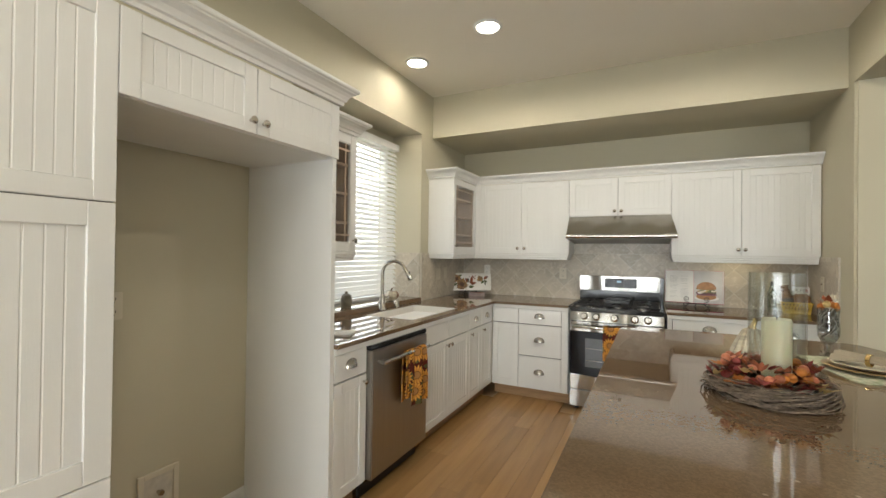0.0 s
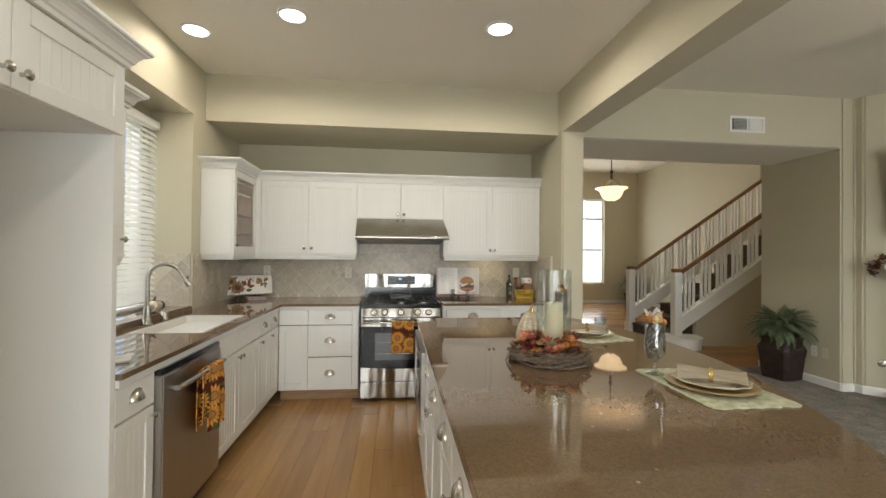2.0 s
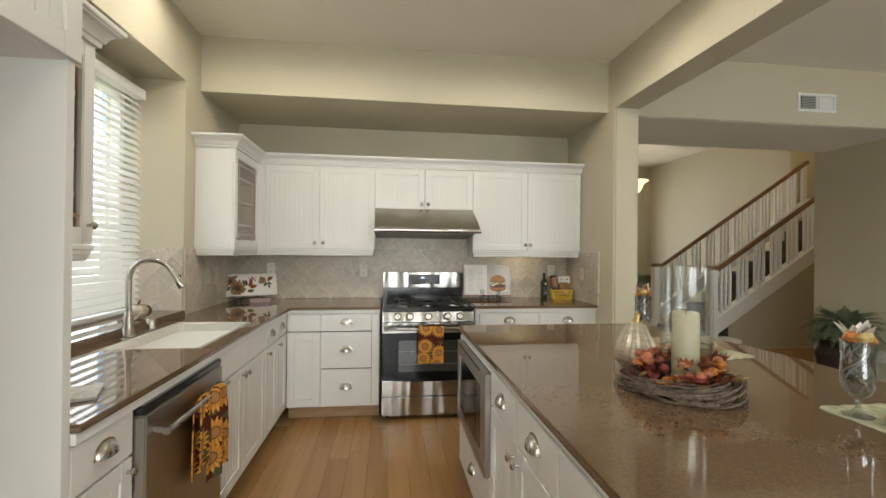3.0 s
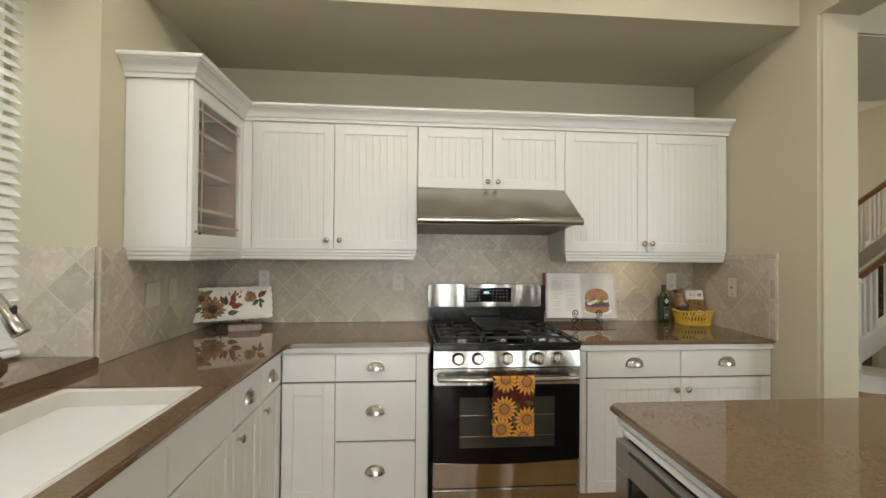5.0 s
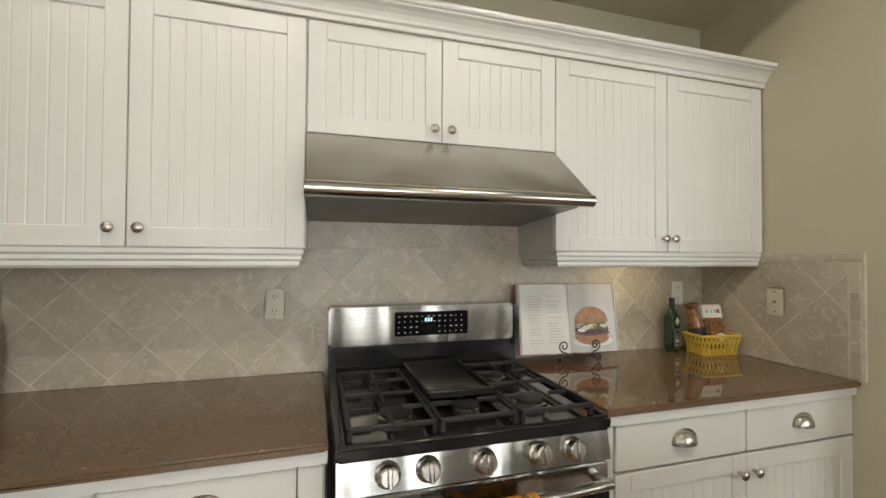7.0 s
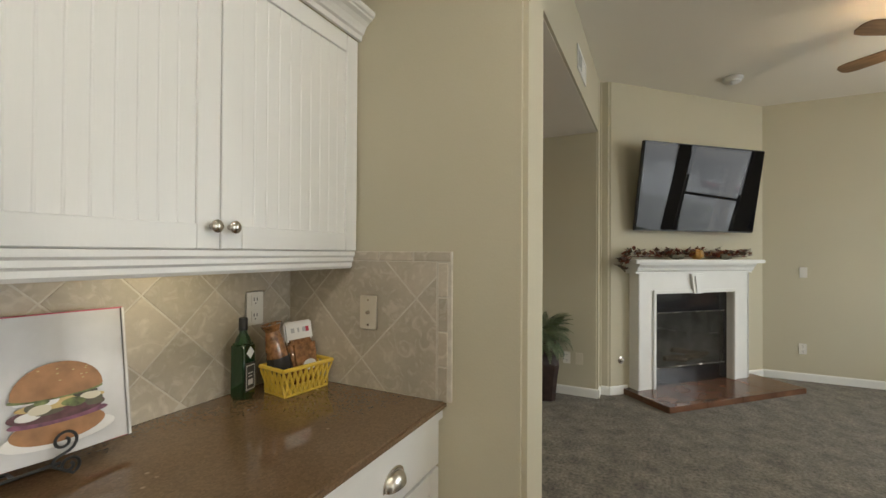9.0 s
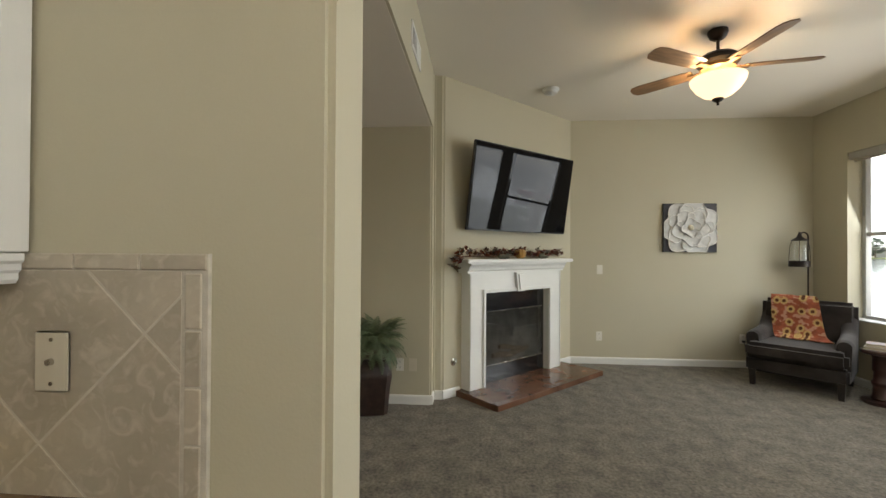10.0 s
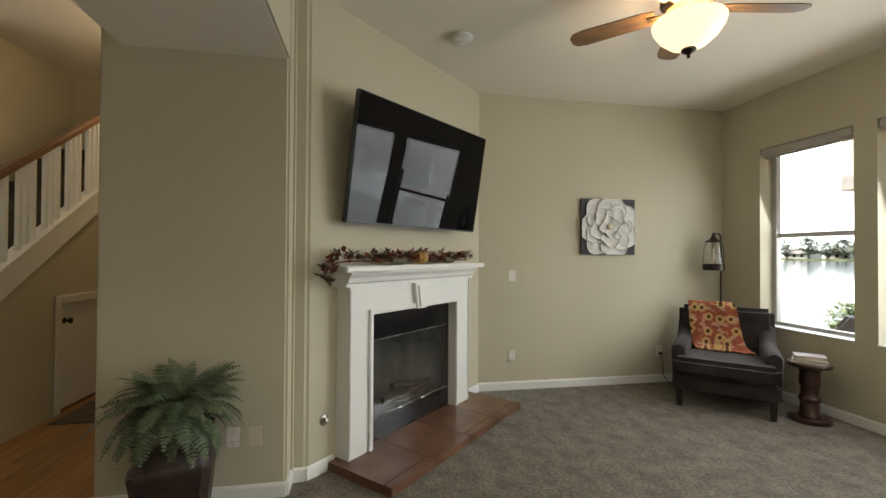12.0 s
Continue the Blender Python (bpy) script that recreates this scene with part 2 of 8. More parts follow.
def flowers(name, ground, petal, centre, leaf, scale, turn, size=1.0):
    """Cloth printed with large daisy-like flowers: one in each cell of a loose grid."""
    m = mat(name, ground, 0.9, vary=0.2, scale=20, grain=0.1, grain_scale=300, bump=0.3, bump_scale=500, spec=0.15)
    n, l = m.node_tree.nodes, m.node_tree.links
    b, hsv = n["Principled BSDF"], n["Hue/Saturation/Value"]
    tc, mp = n.new("ShaderNodeTexCoord"), n.new("ShaderNodeMapping")
    mp.inputs["Rotation"].default_value = [radians(a) for a in turn]
    l.new(tc.outputs["Object"], mp.inputs["Vector"])
    v = n.new("ShaderNodeTexVoronoi")
    v.voronoi_dimensions = "2D"
    v.inputs["Scale"].default_value, v.inputs["Randomness"].default_value = scale, 0.75
    l.new(mp.outputs[0], v.inputs["Vector"])
    sc = n.new("ShaderNodeVectorMath")
    sc.operation = "SUBTRACT"
    l.new(mp.outputs[0], sc.inputs[0])
    l.new(v.outputs["Position"], sc.inputs[1])
    sep = n.new("ShaderNodeSeparateXYZ")
    l.new(sc.outputs[0], sep.inputs[0])

    def calc(op, a, c=None):
        k = n.new("ShaderNodeMath")
        k.operation = op
        for i, q in enumerate((a, c)):
            if q is None:
                continue
            if isinstance(q, (int, float)):
                k.inputs[i].default_value = q
            else:
                l.new(q, k.inputs[i])
        return k.outputs[0]

    ang = calc("ARCTAN2", sep.outputs[1], sep.outputs[0])
    # pointed petals, a darker fold between them, and a dark ring round the heart
    rays = calc("SUBTRACT", 1.0, calc("ABSOLUTE", calc("COSINE", calc("MULTIPLY", ang, 8.0))))
    edge = calc("ADD", calc("MULTIPLY", rays, 0.14 * size), 0.34 * size)
    is_petal = calc("LESS_THAN", v.outputs["Distance"], edge)
    is_ring = calc("LESS_THAN", v.outputs["Distance"], 0.185 * size)
    is_core = calc("LESS_THAN", v.outputs["Distance"], 0.15 * size)
    tip = calc("DIVIDE", v.outputs["Distance"], 0.36 * size)
    big = n.new("ShaderNodeTexNoise")
    big.inputs["Scale"].default_value = scale * 2.2
    l.new(mp.outputs[0], big.inputs["Vector"])
    is_leaf = calc("GREATER_THAN", big.outputs["Fac"], 0.56)
    out = hsv.outputs[0]
    shade = n.new("ShaderNodeMix")
    shade.data_type = "RGBA"
    l.new(calc("MINIMUM", calc("MULTIPLY", calc("ADD", calc("MULTIPLY", rays, 1.1), 0.35), tip), 1.0), shade.inputs["Factor"])
    shade.inputs["A"].default_value = (petal[0] * 0.55, petal[1] * 0.4, petal[2] * 0.5, 1)
    shade.inputs["B"].default_value = (*petal, 1)
    for fac, col in ((is_leaf, leaf), (is_petal, shade.outputs["Result"]), (is_ring, tuple(q * 0.4 for q in centre)), (is_core, centre)):
        mx = n.new("ShaderNodeMix")
        mx.data_type = "RGBA"
        l.new(fac, mx.inputs["Factor"])
        l.new(out, mx.inputs["A"])
        if isinstance(col, tuple):
            mx.inputs["B"].default_value = (*col, 1)
        else:
            l.new(col, mx.inputs["B"])
        out = mx.outputs["Result"]
    l.new(out, b.inputs["Base Color"])
    return m


M["wood_x"] = mat("oak_floorboards_hall", (0.38, 0.205, 0.085), 0.24, vary=0.15, scale=3, grain=0.08, grain_scale=30, bump=0.06, bump_scale=60, stretch=(0.6, 9, 1), rand=0.16)
M["sunflower"] = flowers("sunflower_cloth", (0.105, 0.022, 0.014), (0.66, 0.33, 0.06), (0.34, 0.17, 0.06), (0.085, 0.085, 0.035), 7.6, (90, 0, 0), 1.06)
M["throw"] = flowers("orange_flower_throw", (0.36, 0.105, 0.055), (0.62, 0.45, 0.17), (0.11, 0.04, 0.02), (0.47, 0.25, 0.17), 9.0, (70, 0, 0), 0.74)
M["ovenwindow"] = mat("oven_window", (0.045, 0.047, 0.043), 0.07, vary=0.12, spec=0.5)
M["griddle"] = mat("griddle_plate", (0.03, 0.03, 0.028), 0.22, 0.4, vary=0.2)
M["mark"] = mat("pale_marks", (0.6, 0.6, 0.58), 0.5)
M["digit"] = glow("lit_digits", (0.5, 0.8, 1.0), 0.3)
M["steel_hood"] = brushed("brushed_hood_steel", (0.66, 0.64, 0.59), 0.25, (0.6, 40, 40), 0.012)
M["steel_lip"] = mat("polished_hood_lip", (0.58, 0.56, 0.52), 0.2, 1.0, vary=0.05)
M["hoodunder"] = mat("hood_underside", (0.20, 0.19, 0.17), 0.35, 0.8, vary=0.1)
for key, colour, rough, more in (
        ("red", (0.45, 0.03, 0.06), 0.4, {}), ("pink", (0.55, 0.10, 0.16), 0.4, {}), ("petalgold", (0.37, 0.20, 0.06), 0.3, {"vary": 0.35, "scale": 60}), ("petalrust", (0.25, 0.095, 0.03), 0.3, {"vary": 0.4, "scale": 70}), ("onion", (0.26, 0.09, 0.15), 0.4, {"vary": 0.3, "scale": 50}), ("paper", (0.78, 0.76, 0.72), 0.7, {}), ("photo_ground", (0.62, 0.60, 0.58), 0.3, {"vary": 0.1, "scale": 9}), ("ink", (0.45, 0.45, 0.44), 0.8, {}),
        ("cream", (0.66, 0.60, 0.45), 0.3, {}), ("bun", (0.40, 0.19, 0.07), 0.4, {"vary": 0.2, "scale": 30}), ("meat", (0.13, 0.045, 0.05), 0.5, {"vary": 0.3, "scale": 60}),
        ("cheese", (0.62, 0.45, 0.18), 0.4, {"vary": 0.2, "scale": 40}), ("lettuce", (0.22, 0.26, 0.08), 0.5, {"vary": 0.4, "scale": 60}), ("yellow", (0.72, 0.50, 0.07), 0.4, {}),
        ("pasta", (0.36, 0.17, 0.07), 0.25, {"vary": 0.35, "scale": 70, "coat": 0.5}), ("china", (0.80, 0.78, 0.72), 0.12, {"coat": 0.5}), ("orange", (0.55, 0.19, 0.03), 0.6, {"vary": 0.25, "scale": 50}),
        ("brownleaf", (0.13, 0.055, 0.025), 0.7, {"vary": 0.3, "scale": 40}), ("greenleaf", (0.10, 0.13, 0.035), 0.6, {"vary": 0.3, "scale": 40}), ("rust", (0.30, 0.075, 0.025), 0.7, {"vary": 0.3, "scale": 40}),
        ("redleaf", (0.24, 0.028, 0.022), 0.6, {"vary": 0.3, "scale": 40}), ("olive", (0.12, 0.11, 0.065), 0.6, {"vary": 0.3, "scale": 30}), ("stone", (0.42, 0.33, 0.31), 0.5, {"vary": 0.2, "scale": 40}),
        ("stoneware", (0.22, 0.19, 0.13), 0.4, {"vary": 0.3, "scale": 30}), ("teatowel", (0.76, 0.75, 0.71), 0.9, {"second": (0.50, 0.49, 0.46), "scale": 40, "bump": 0.3}), ("twig", (0.27, 0.205, 0.15), 0.85, {"vary": 0.35, "scale": 60}),
        ("matcloth", (0.62, 0.60, 0.46), 0.95, {"second": (0.33, 0.38, 0.23), "scale": 38, "bump": 0.6, "bump_scale": 120}), ("charger", (0.44, 0.30, 0.13), 0.3, {"coat": 0.3, "vary": 0.15}), ("napkincloth", (0.34, 0.29, 0.21), 0.9, {"bump": 0.4, "bump_scale": 300}),
        ("potwood", (0.045, 0.024, 0.018), 0.5, {"vary": 0.35, "scale": 14, "bump": 0.5, "bump_scale": 40}), ("potrim", (0.10, 0.06, 0.04), 0.6, {"vary": 0.3, "scale": 20}), ("fern", (0.115, 0.16, 0.075), 0.55, {"vary": 0.3, "scale": 12}),
        ("fern2", (0.16, 0.205, 0.105), 0.55, {"vary": 0.3, "scale": 12}), ("legwood", (0.02, 0.014, 0.012), 0.35, {}), ("darkwood", (0.055, 0.02, 0.014), 0.3, {"vary": 0.3, "scale": 8, "coat": 0.3}),
        ("canvas", (0.075, 0.075, 0.085), 0.8, {"vary": 0.2, "scale": 12, "bump": 0.3}), ("petal", (0.68, 0.68, 0.66), 0.6, {"vary": 0.12, "scale": 14, "bump": 0.3, "bump_scale": 60}), ("rim_white", (0.82, 0.81, 0.77), 0.5, {}),
        ("goldpumpkin", (0.50, 0.27, 0.06), 0.45, {"vary": 0.2, "scale": 25}), ("blade", (0.27, 0.16, 0.08), 0.4, {"vary": 0.25, "scale": 5, "stretch": (1, 9, 9)}), ("grass", (0.20, 0.22, 0.07), 0.95, {"vary": 0.4, "scale": 0.6, "grain": 0.3, "grain_scale": 20}),
        ("coral", (0.60, 0.20, 0.10), 0.5, {"vary": 0.25, "scale": 40}), ("patio", (0.45, 0.43, 0.39), 0.9, {"vary": 0.15, "scale": 3}), ("stucco", (0.45, 0.43, 0.39), 0.95, {"vary": 0.12, "scale": 8, "bump": 1.0, "bump_scale": 60}), ("bushleaf", (0.24, 0.30, 0.13), 0.6, {"vary": 0.4, "scale": 6}),
        # farleaf is paled: distance haze mixed into the leaf colour
        ("farleaf", (0.27, 0.32, 0.22), 0.8, {"vary": 0.3, "scale": 0.5}), ("roof", (0.36, 0.31, 0.27), 0.9, {"vary": 0.2, "scale": 1})):
    M[key] = mat(key + "_surface", colour, rough, **more)
M["velvet"] = mat("dark_grey_velvet", (0.056, 0.048, 0.044), 0.9, vary=0.28, scale=5, grain=0.1, bump=0.15, bump_scale=400, sheen=0.12, spec=0.1)
M["mercury"] = mat("mercury_glass", (0.72, 0.64, 0.50), 0.16, 0.55, vary=0.2, scale=40, bump=0.5, bump_scale=120, stretch=(0.5, 0.5, 2.5))
M["antique"] = mat("antique_brass", (0.28, 0.18, 0.09), 0.38, 0.8, vary=0.3, scale=30)
M["wax"] = mat("cream_wax", (0.72, 0.66, 0.48), 0.45, vary=0.03, scale=8)
M["wax"].node_tree.nodes["Principled BSDF"].inputs["Subsurface Weight"].default_value = 0.15
M["greenglass"] = mat("dark_green_glass", (0.012, 0.04, 0.014), 0.06, vary=0.1, coat=0.5)
M["cutglass"] = glass("cut_glass", (0.84, 0.86, 0.86), shine=0.20)
M["water"] = mat("lake_water", (0.10, 0.13, 0.14), 0.08, vary=0.1, scale=0.05, bump=0.10, bump_scale=1.5)
M["daylight"] = glow("pale_daylight", (0.93, 0.97, 1.0), 0.14)
M["skyglow"] = glow("bright_sky", (0.95, 0.98, 1.0), 0.62)


# ---- mesh helpers ----
def B():
    return bmesh.new()


def box(bm, x0, x1, y0, y1, z0, z1, r=0.0, seg=1, m=None):
    """A box between two corners, its edges rounded by r; m places it."""
    c = Matrix.Translation(((x0 + x1) / 2, (y0 + y1) / 2, (z0 + z1) / 2)) @ Matrix.Diagonal((abs(x1 - x0), abs(y1 - y0), abs(z1 - z0), 1))
    vs = bmesh.ops.create_cube(bm, size=1, matrix=c)["verts"]
    if r:
        es = list({e for v in vs for e in v.link_edges})
        res = bmesh.ops.bevel(bm, geom=es, offset=r, segments=seg, affect="EDGES", clamp_overlap=True)
        vs = list({v for f in res["faces"] for v in f.verts} | {v for v in vs if v.is_valid})
    if m:
        bmesh.ops.transform(bm, matrix=m, verts=vs)
    return bm


def prism(bm, pts, z0, z1, m=None):
    """A polygon in x, y drawn up from z0 to z1."""
    lo = [bm.verts.new((x, y, z0)) for x, y in pts]
    hi = [bm.verts.new((x, y, z1)) for x, y in pts]
    k = len(pts)
    bm.faces.new(lo[::-1])
    bm.faces.new(hi)
    for i in range(k):
        bm.faces.new((lo[i], lo[(i + 1) % k], hi[(i + 1) % k], hi[i]))
    if m:
        bmesh.ops.transform(bm, matrix=m, verts=lo + hi)
    return bm


def along(a, b):
    """The matrix that takes a prism's x to the outward side, its y to up and its z to the way from a to b."""
    a, b = Vector(a), Vector(b)
    w = (b - a).normalized()
    u = Vector((0, 0, 1))
    out = u.cross(w).normalized()
    up = w.cross(out)
    return Matrix.Translation(a) @ Matrix((out, up, w)).transposed().to_4x4()


def moulding(bm, a, b, profile):
    prism(bm, profile, 0, (Vector(b) - Vector(a)).length, along(a, b))
    return bm


def lathe(bm, prof, seg=24, at=(0, 0, 0), wave=0.0, lobes=0, m=None):
    """A profile of (radius, height) turned about z; lobes pinch it in and out."""
    rings, made = [], []
    for r, z in prof:
        if r < 1e-5:
            ring = [bm.verts.new((at[0], at[1], at[2] + z))]
        else:
            ring = []
            for i in range(seg):
                a = 2 * math.pi * i / seg
                k = r * (1 + wave * math.cos(lobes * a))
                ring.append(bm.verts.new((at[0] + k * math.cos(a), at[1] + k * math.sin(a), at[2] + z)))
        rings.append(ring)
        made += ring
    for p, q in zip(rings, rings[1:]):
        for i in range(seg):
            j = (i + 1) % seg
            if len(p) == 1 and len(q) == 1:
                continue
            if len(p) == 1:
                bm.faces.new((p[0], q[j], q[i]))
            elif len(q) == 1:
                bm.faces.new((p[i], p[j], q[0]))
            else:
                bm.faces.new((p[i], p[j], q[j], q[i]))
    if m:
        bmesh.ops.transform(bm, matrix=m, verts=made)
    return bm


def tube(bm, pts, r, seg=8, cap=True, radii=None):
    """A round bar through points."""
    pts = [Vector(p) for p in pts]
    rings = []
    side = None
    for i, p in enumerate(pts):
        w = (pts[min(i + 1, len(pts) - 1)] - pts[max(i - 1, 0)]).normalized()
        if side is None:
            side = w.orthogonal().normalized()
        side = (side - w * side.dot(w)).normalized()
        up = w.cross(side)
        k = radii[i] if radii else r
        rings.append([bm.verts.new(p + (side * math.cos(a) + up * math.sin(a)) * k) for a in (2 * math.pi * j / seg for j in range(seg))])
    for p, q in zip(rings, rings[1:]):
        for i in range(seg):
            j = (i + 1) % seg
            bm.faces.new((p[i], p[j], q[j], q[i]))
    if cap:
        bm.faces.new(rings[0][::-1])
        bm.faces.new(rings[-1])
    return bm


def sheet(bm, nx, ny, f):
    """A grid of nx by ny cells whose points f(u, v) gives, u and v from 0 to 1."""
    g = [[bm.verts.new(f(i / nx, j / ny)) for i in range(nx + 1)] for j in range(ny + 1)]
    for j in range(ny):
        for i in range(nx):
            bm.faces.new((g[j][i], g[j][i + 1], g[j + 1][i + 1], g[j + 1][i]))
    return bm


def thicken(bm, d):
    bmesh.ops.recalc_face_normals(bm, faces=bm.faces)
    bmesh.ops.solidify(bm, geom=bm.faces[:], thickness=d)
    return bm


def mesh_of(bm, material, smooth=False, name="mesh"):
    bmesh.ops.recalc_face_normals(bm, faces=bm.faces)
    me = bpy.data.meshes.new(name)
    bm.to_mesh(me)
    bm.free()
    for m in (material if isinstance(material, (list, tuple)) else [material]):
        me.materials.append(M[m] if isinstance(m, str) else m)
    if smooth:
        me.polygons.foreach_set("use_smooth", [True] * len(me.polygons))
        me.set_sharp_from_angle(angle=radians(38))
    return me


def part(name, bm, material, parent=None, label="", smooth=False, m=None):
    ob = new(name, mesh_of(bm, material, smooth, name))
    if parent is not None:
        ob.parent = parent
    if m is not None:
        ob.matrix_basis = m
    if label:
        tagged(ob, label)
    return ob


def thing(name, m, label, category, group="", kind=""):
    ob = new(name)
    ob.empty_display_size = 0.1
    ob.matrix_basis = m
    return tagged(ob, label, category, group, kind)


def structure(name, bm, material, label="", category="", smooth=False):
    return tagged(part(name, bm, material, None, "", smooth), label or name.replace("_", " "), category or name.split("_")[0], "", "structure")


def flat_faces(ob):
    """Keeps large faces flat in shading beside a rounded edge."""
    w = ob.modifiers.new("weighted", "WEIGHTED_NORMAL")
    w.keep_sharp = True
    w.weight = 100
    return ob


# ---- the shell: floors, walls, ceilings ----
KC, LC, DC, HC = 2.97, 3.08, 3.81, 2.56     # ceilings: kitchen, living room, dining room, passage
XL, XC0, XC1 = -2.03, 1.185, 1.40            # left wall, column and beam
YB, YS = 4.64, 3.83                          # kitchen back wall, its dropped soffit
XE, YW = 5.95, -0.62                         # living room: wall with the picture, wall with the windows

structure("floor_base", box(B(), -2.6, 9, -3.4, 12.1, -0.3, -0.021), "toe", "bare subfloor under boards and carpet", "floor")
bm = B()
sheet(bm, 150, 180, lambda u, v: (1.31 + 4.64 * u, -0.62 + 5.49 * v, 0.004 * noise.noise(Vector((u * 60, v * 70, 0))) + 0.003 * noise.noise(Vector((u * 190, v * 220, 3)))))
bmesh.ops.delete(bm, geom=[f for f in bm.faces if (f.calc_center_median().x + f.calc_center_median().y > 8.25 and f.calc_center_median().x > 4.45) or (f.calc_center_median().x > 4.34 and f.calc_center_median().y > 3.9)], context="FACES")
structure("floor_carpet", bm, "carpet", "grey-brown cut-pile carpet with brushed lighter patches", "carpet", True)

# walls with openings: boxes laid end to end
def wall(name, boxes, label="beige painted wall with a fine texture", r=0.0):
    bm = B()
    for b in boxes:
        box(bm, *b, r=r, seg=2)
    return structure(name, bm, "wall", label, "wall", True)


# left kitchen wall with the window recess
WY0, WY1, WZ0, WZ1 = 2.05, 3.57, 0.955, 2.43
wall("wall_west", [(XL - 0.5, XL, -3.2, 1.95, 0, KC), (XL - 0.5, XL, 3.6, YB + 0.2, 0, KC), (XL - 0.5, XL, 1.95, 3.6, 2.54, KC),
                   (XL - 0.5, XL, 1.95, 3.6, 0, 0.88),
                   (-2.5, -2.36, 1.95, WY0, 0.88, 2.54), (-2.5, -2.36, WY1, 3.6, 0.88, 2.54), (-2.5, -2.36, WY0, WY1, 0.88, WZ0), (-2.5, -2.36, WY0, WY1, WZ1, 2.54)])
wall("wall_north_kitchen", [(XL, XC0, YB, YB + 0.18, 0, KC)])
bm = B()
box(bm, XL, XC0, YS, YB, 2.552, KC)
structure("wall_soffit", bm, "wall", "dropped beige soffit over the wall cabinets", "wall")
bm = B()
prism(bm, [(XC0, 3.72), (XC1, 3.72), (XC1, YB + 0.18), (XC0, YB + 0.18)], 0, 2.56)
bmesh.ops.bevel(bm, geom=[e for e in bm.edges if abs(e.verts[0].co.z - e.verts[1].co.z) > 1 and e.verts[0].co.y < 4], offset=0.016, segments=6, affect="EDGES")
flat_faces(structure("wall_column", bm, "wall", "beige column with rounded corners", "wall", True))
wall("wall_beam", [(XC0, XC1, -0.80, YB + 0.18, 2.56, LC)], "beige ceiling beam between kitchen and living room")
wall("wall_header", [(XC1, 4.30, 3.87, 4.75, HC, LC + 0.9)], "beige wall above the wide opening to the stairs")
bm = B()
prism(bm, [(4.30, 3.87), (4.45, 3.87), (4.45, 3.78), (5.95, 2.28), (6.2, 3.0), (6.2, 4.87), (4.30, 4.87)], 0, DC)
bmesh.ops.bevel(bm, geom=[e for e in bm.edges if abs(e.verts[0].co.z - e.verts[1].co.z) > 1 and e.verts[0].co.x < 4.5 and e.verts[0].co.x != 6.2], offset=0.016, segments=5, affect="EDGES")
flat_faces(structure("wall_chimney", bm, "wall", "beige angled chimney wall in the room corner", "wall", True))
wall("wall_east", [(XE, XE + 0.2, YW - 0.2, 3.0, 0, LC)])
# window wall of the living room: two openings
A0, A1, C0, C1, Z0, Z1 = 4.60, 5.47, 2.62, 4.43, 0.69, 2.52
wall("wall_south_living", [(A1, XE, YW - 0.24, YW, 0, LC), (C1, A0, YW - 0.24, YW, 0, LC), (1.2, C0, YW - 0.24, YW, 0, LC),
                           (A0, A1, YW - 0.24, YW, 0, Z0), (A0, A1, YW - 0.24, YW, Z1, LC), (C0, C1, YW - 0.24, YW, 0, Z0), (C0, C1, YW - 0.24, YW, Z1, LC)])
# breakfast end behind the start of the walk, with a glazed garden door
G0, G1, GZ = -1.6, 0.9, 2.2
wall("wall_nook", [(XL, G0, -3.4, -3.2, 0, KC), (G1, 1.4, -3.4, -3.2, 0, KC), (G0, G1, -3.4, -3.2, GZ, KC), (1.2, 1.4, -3.2, YW - 0.24, 0, KC)])
structure("ceiling_kitchen", box(B(), XL - 0.5, XC0, -3.4, YS, KC, KC + 0.1), "ceiling", "cream painted kitchen ceiling", "ceiling")
structure("ceiling_nook", box(B(), XC0, 1.4, -3.4, -0.8, KC, KC + 0.1), "ceiling", "cream painted ceiling", "ceiling")
structure("ceiling_living", box(B(), XC1, 6.2, YW - 0.24, 3.87, LC, LC + 0.1), "ceiling", "cream painted living room ceiling", "ceiling")
structure("ceiling_passage", box(B(), XC1, 4.30, 3.885, 4.752, HC - 0.006, HC - 0.002), "ceiling", "cream painted lowered ceiling", "ceiling")
structure("ceiling_dining", box(B(), 1.2, 8.6, 4.75, 12.0, DC, DC + 0.1), "ceiling", "white painted high ceiling", "ceiling")
# dining room and stairwell
DX0, DX1, DZ0, DZ1 = 3.75, 5.69, 0.58, 3.02
wall("wall_north_dining", [(1.2, DX0, 11.7, 11.9, 0, DC), (DX1, 6.9, 11.7, 11.9, 0, DC), (DX0, DX1, 11.7, 11.9, 0, DZ0), (DX0, DX1, 11.7, 11.9, DZ1, DC)])
wall("wall_east_dining", [(6.7, 6.9, 7.45, 11.7, 0, DC), (6.9, 8.4, 7.45, 7.6, 0, DC), (8.4, 8.6, 4.87, 7.6, 0, DC)])
wall("wall_west_dining", [(1.2, 1.4, YB + 0.18, 11.7, 0, DC)])
wall("wall_hall_south", [(6.2, 8.4, 4.7, 4.87, 0, DC)])


# skirting boards
def skirting(name, pts):
    bm = B()
    prof = [(0, 0), (0.014, 0), (0.014, 0.07), (0.009, 0.082), (0, 0.085)]
    for a, b in zip(pts, pts[1:]):
        moulding(bm, (*a, 0), (*b, 0), prof)
    structure(name, bm, "trim", "white painted skirting board", "baseboard")


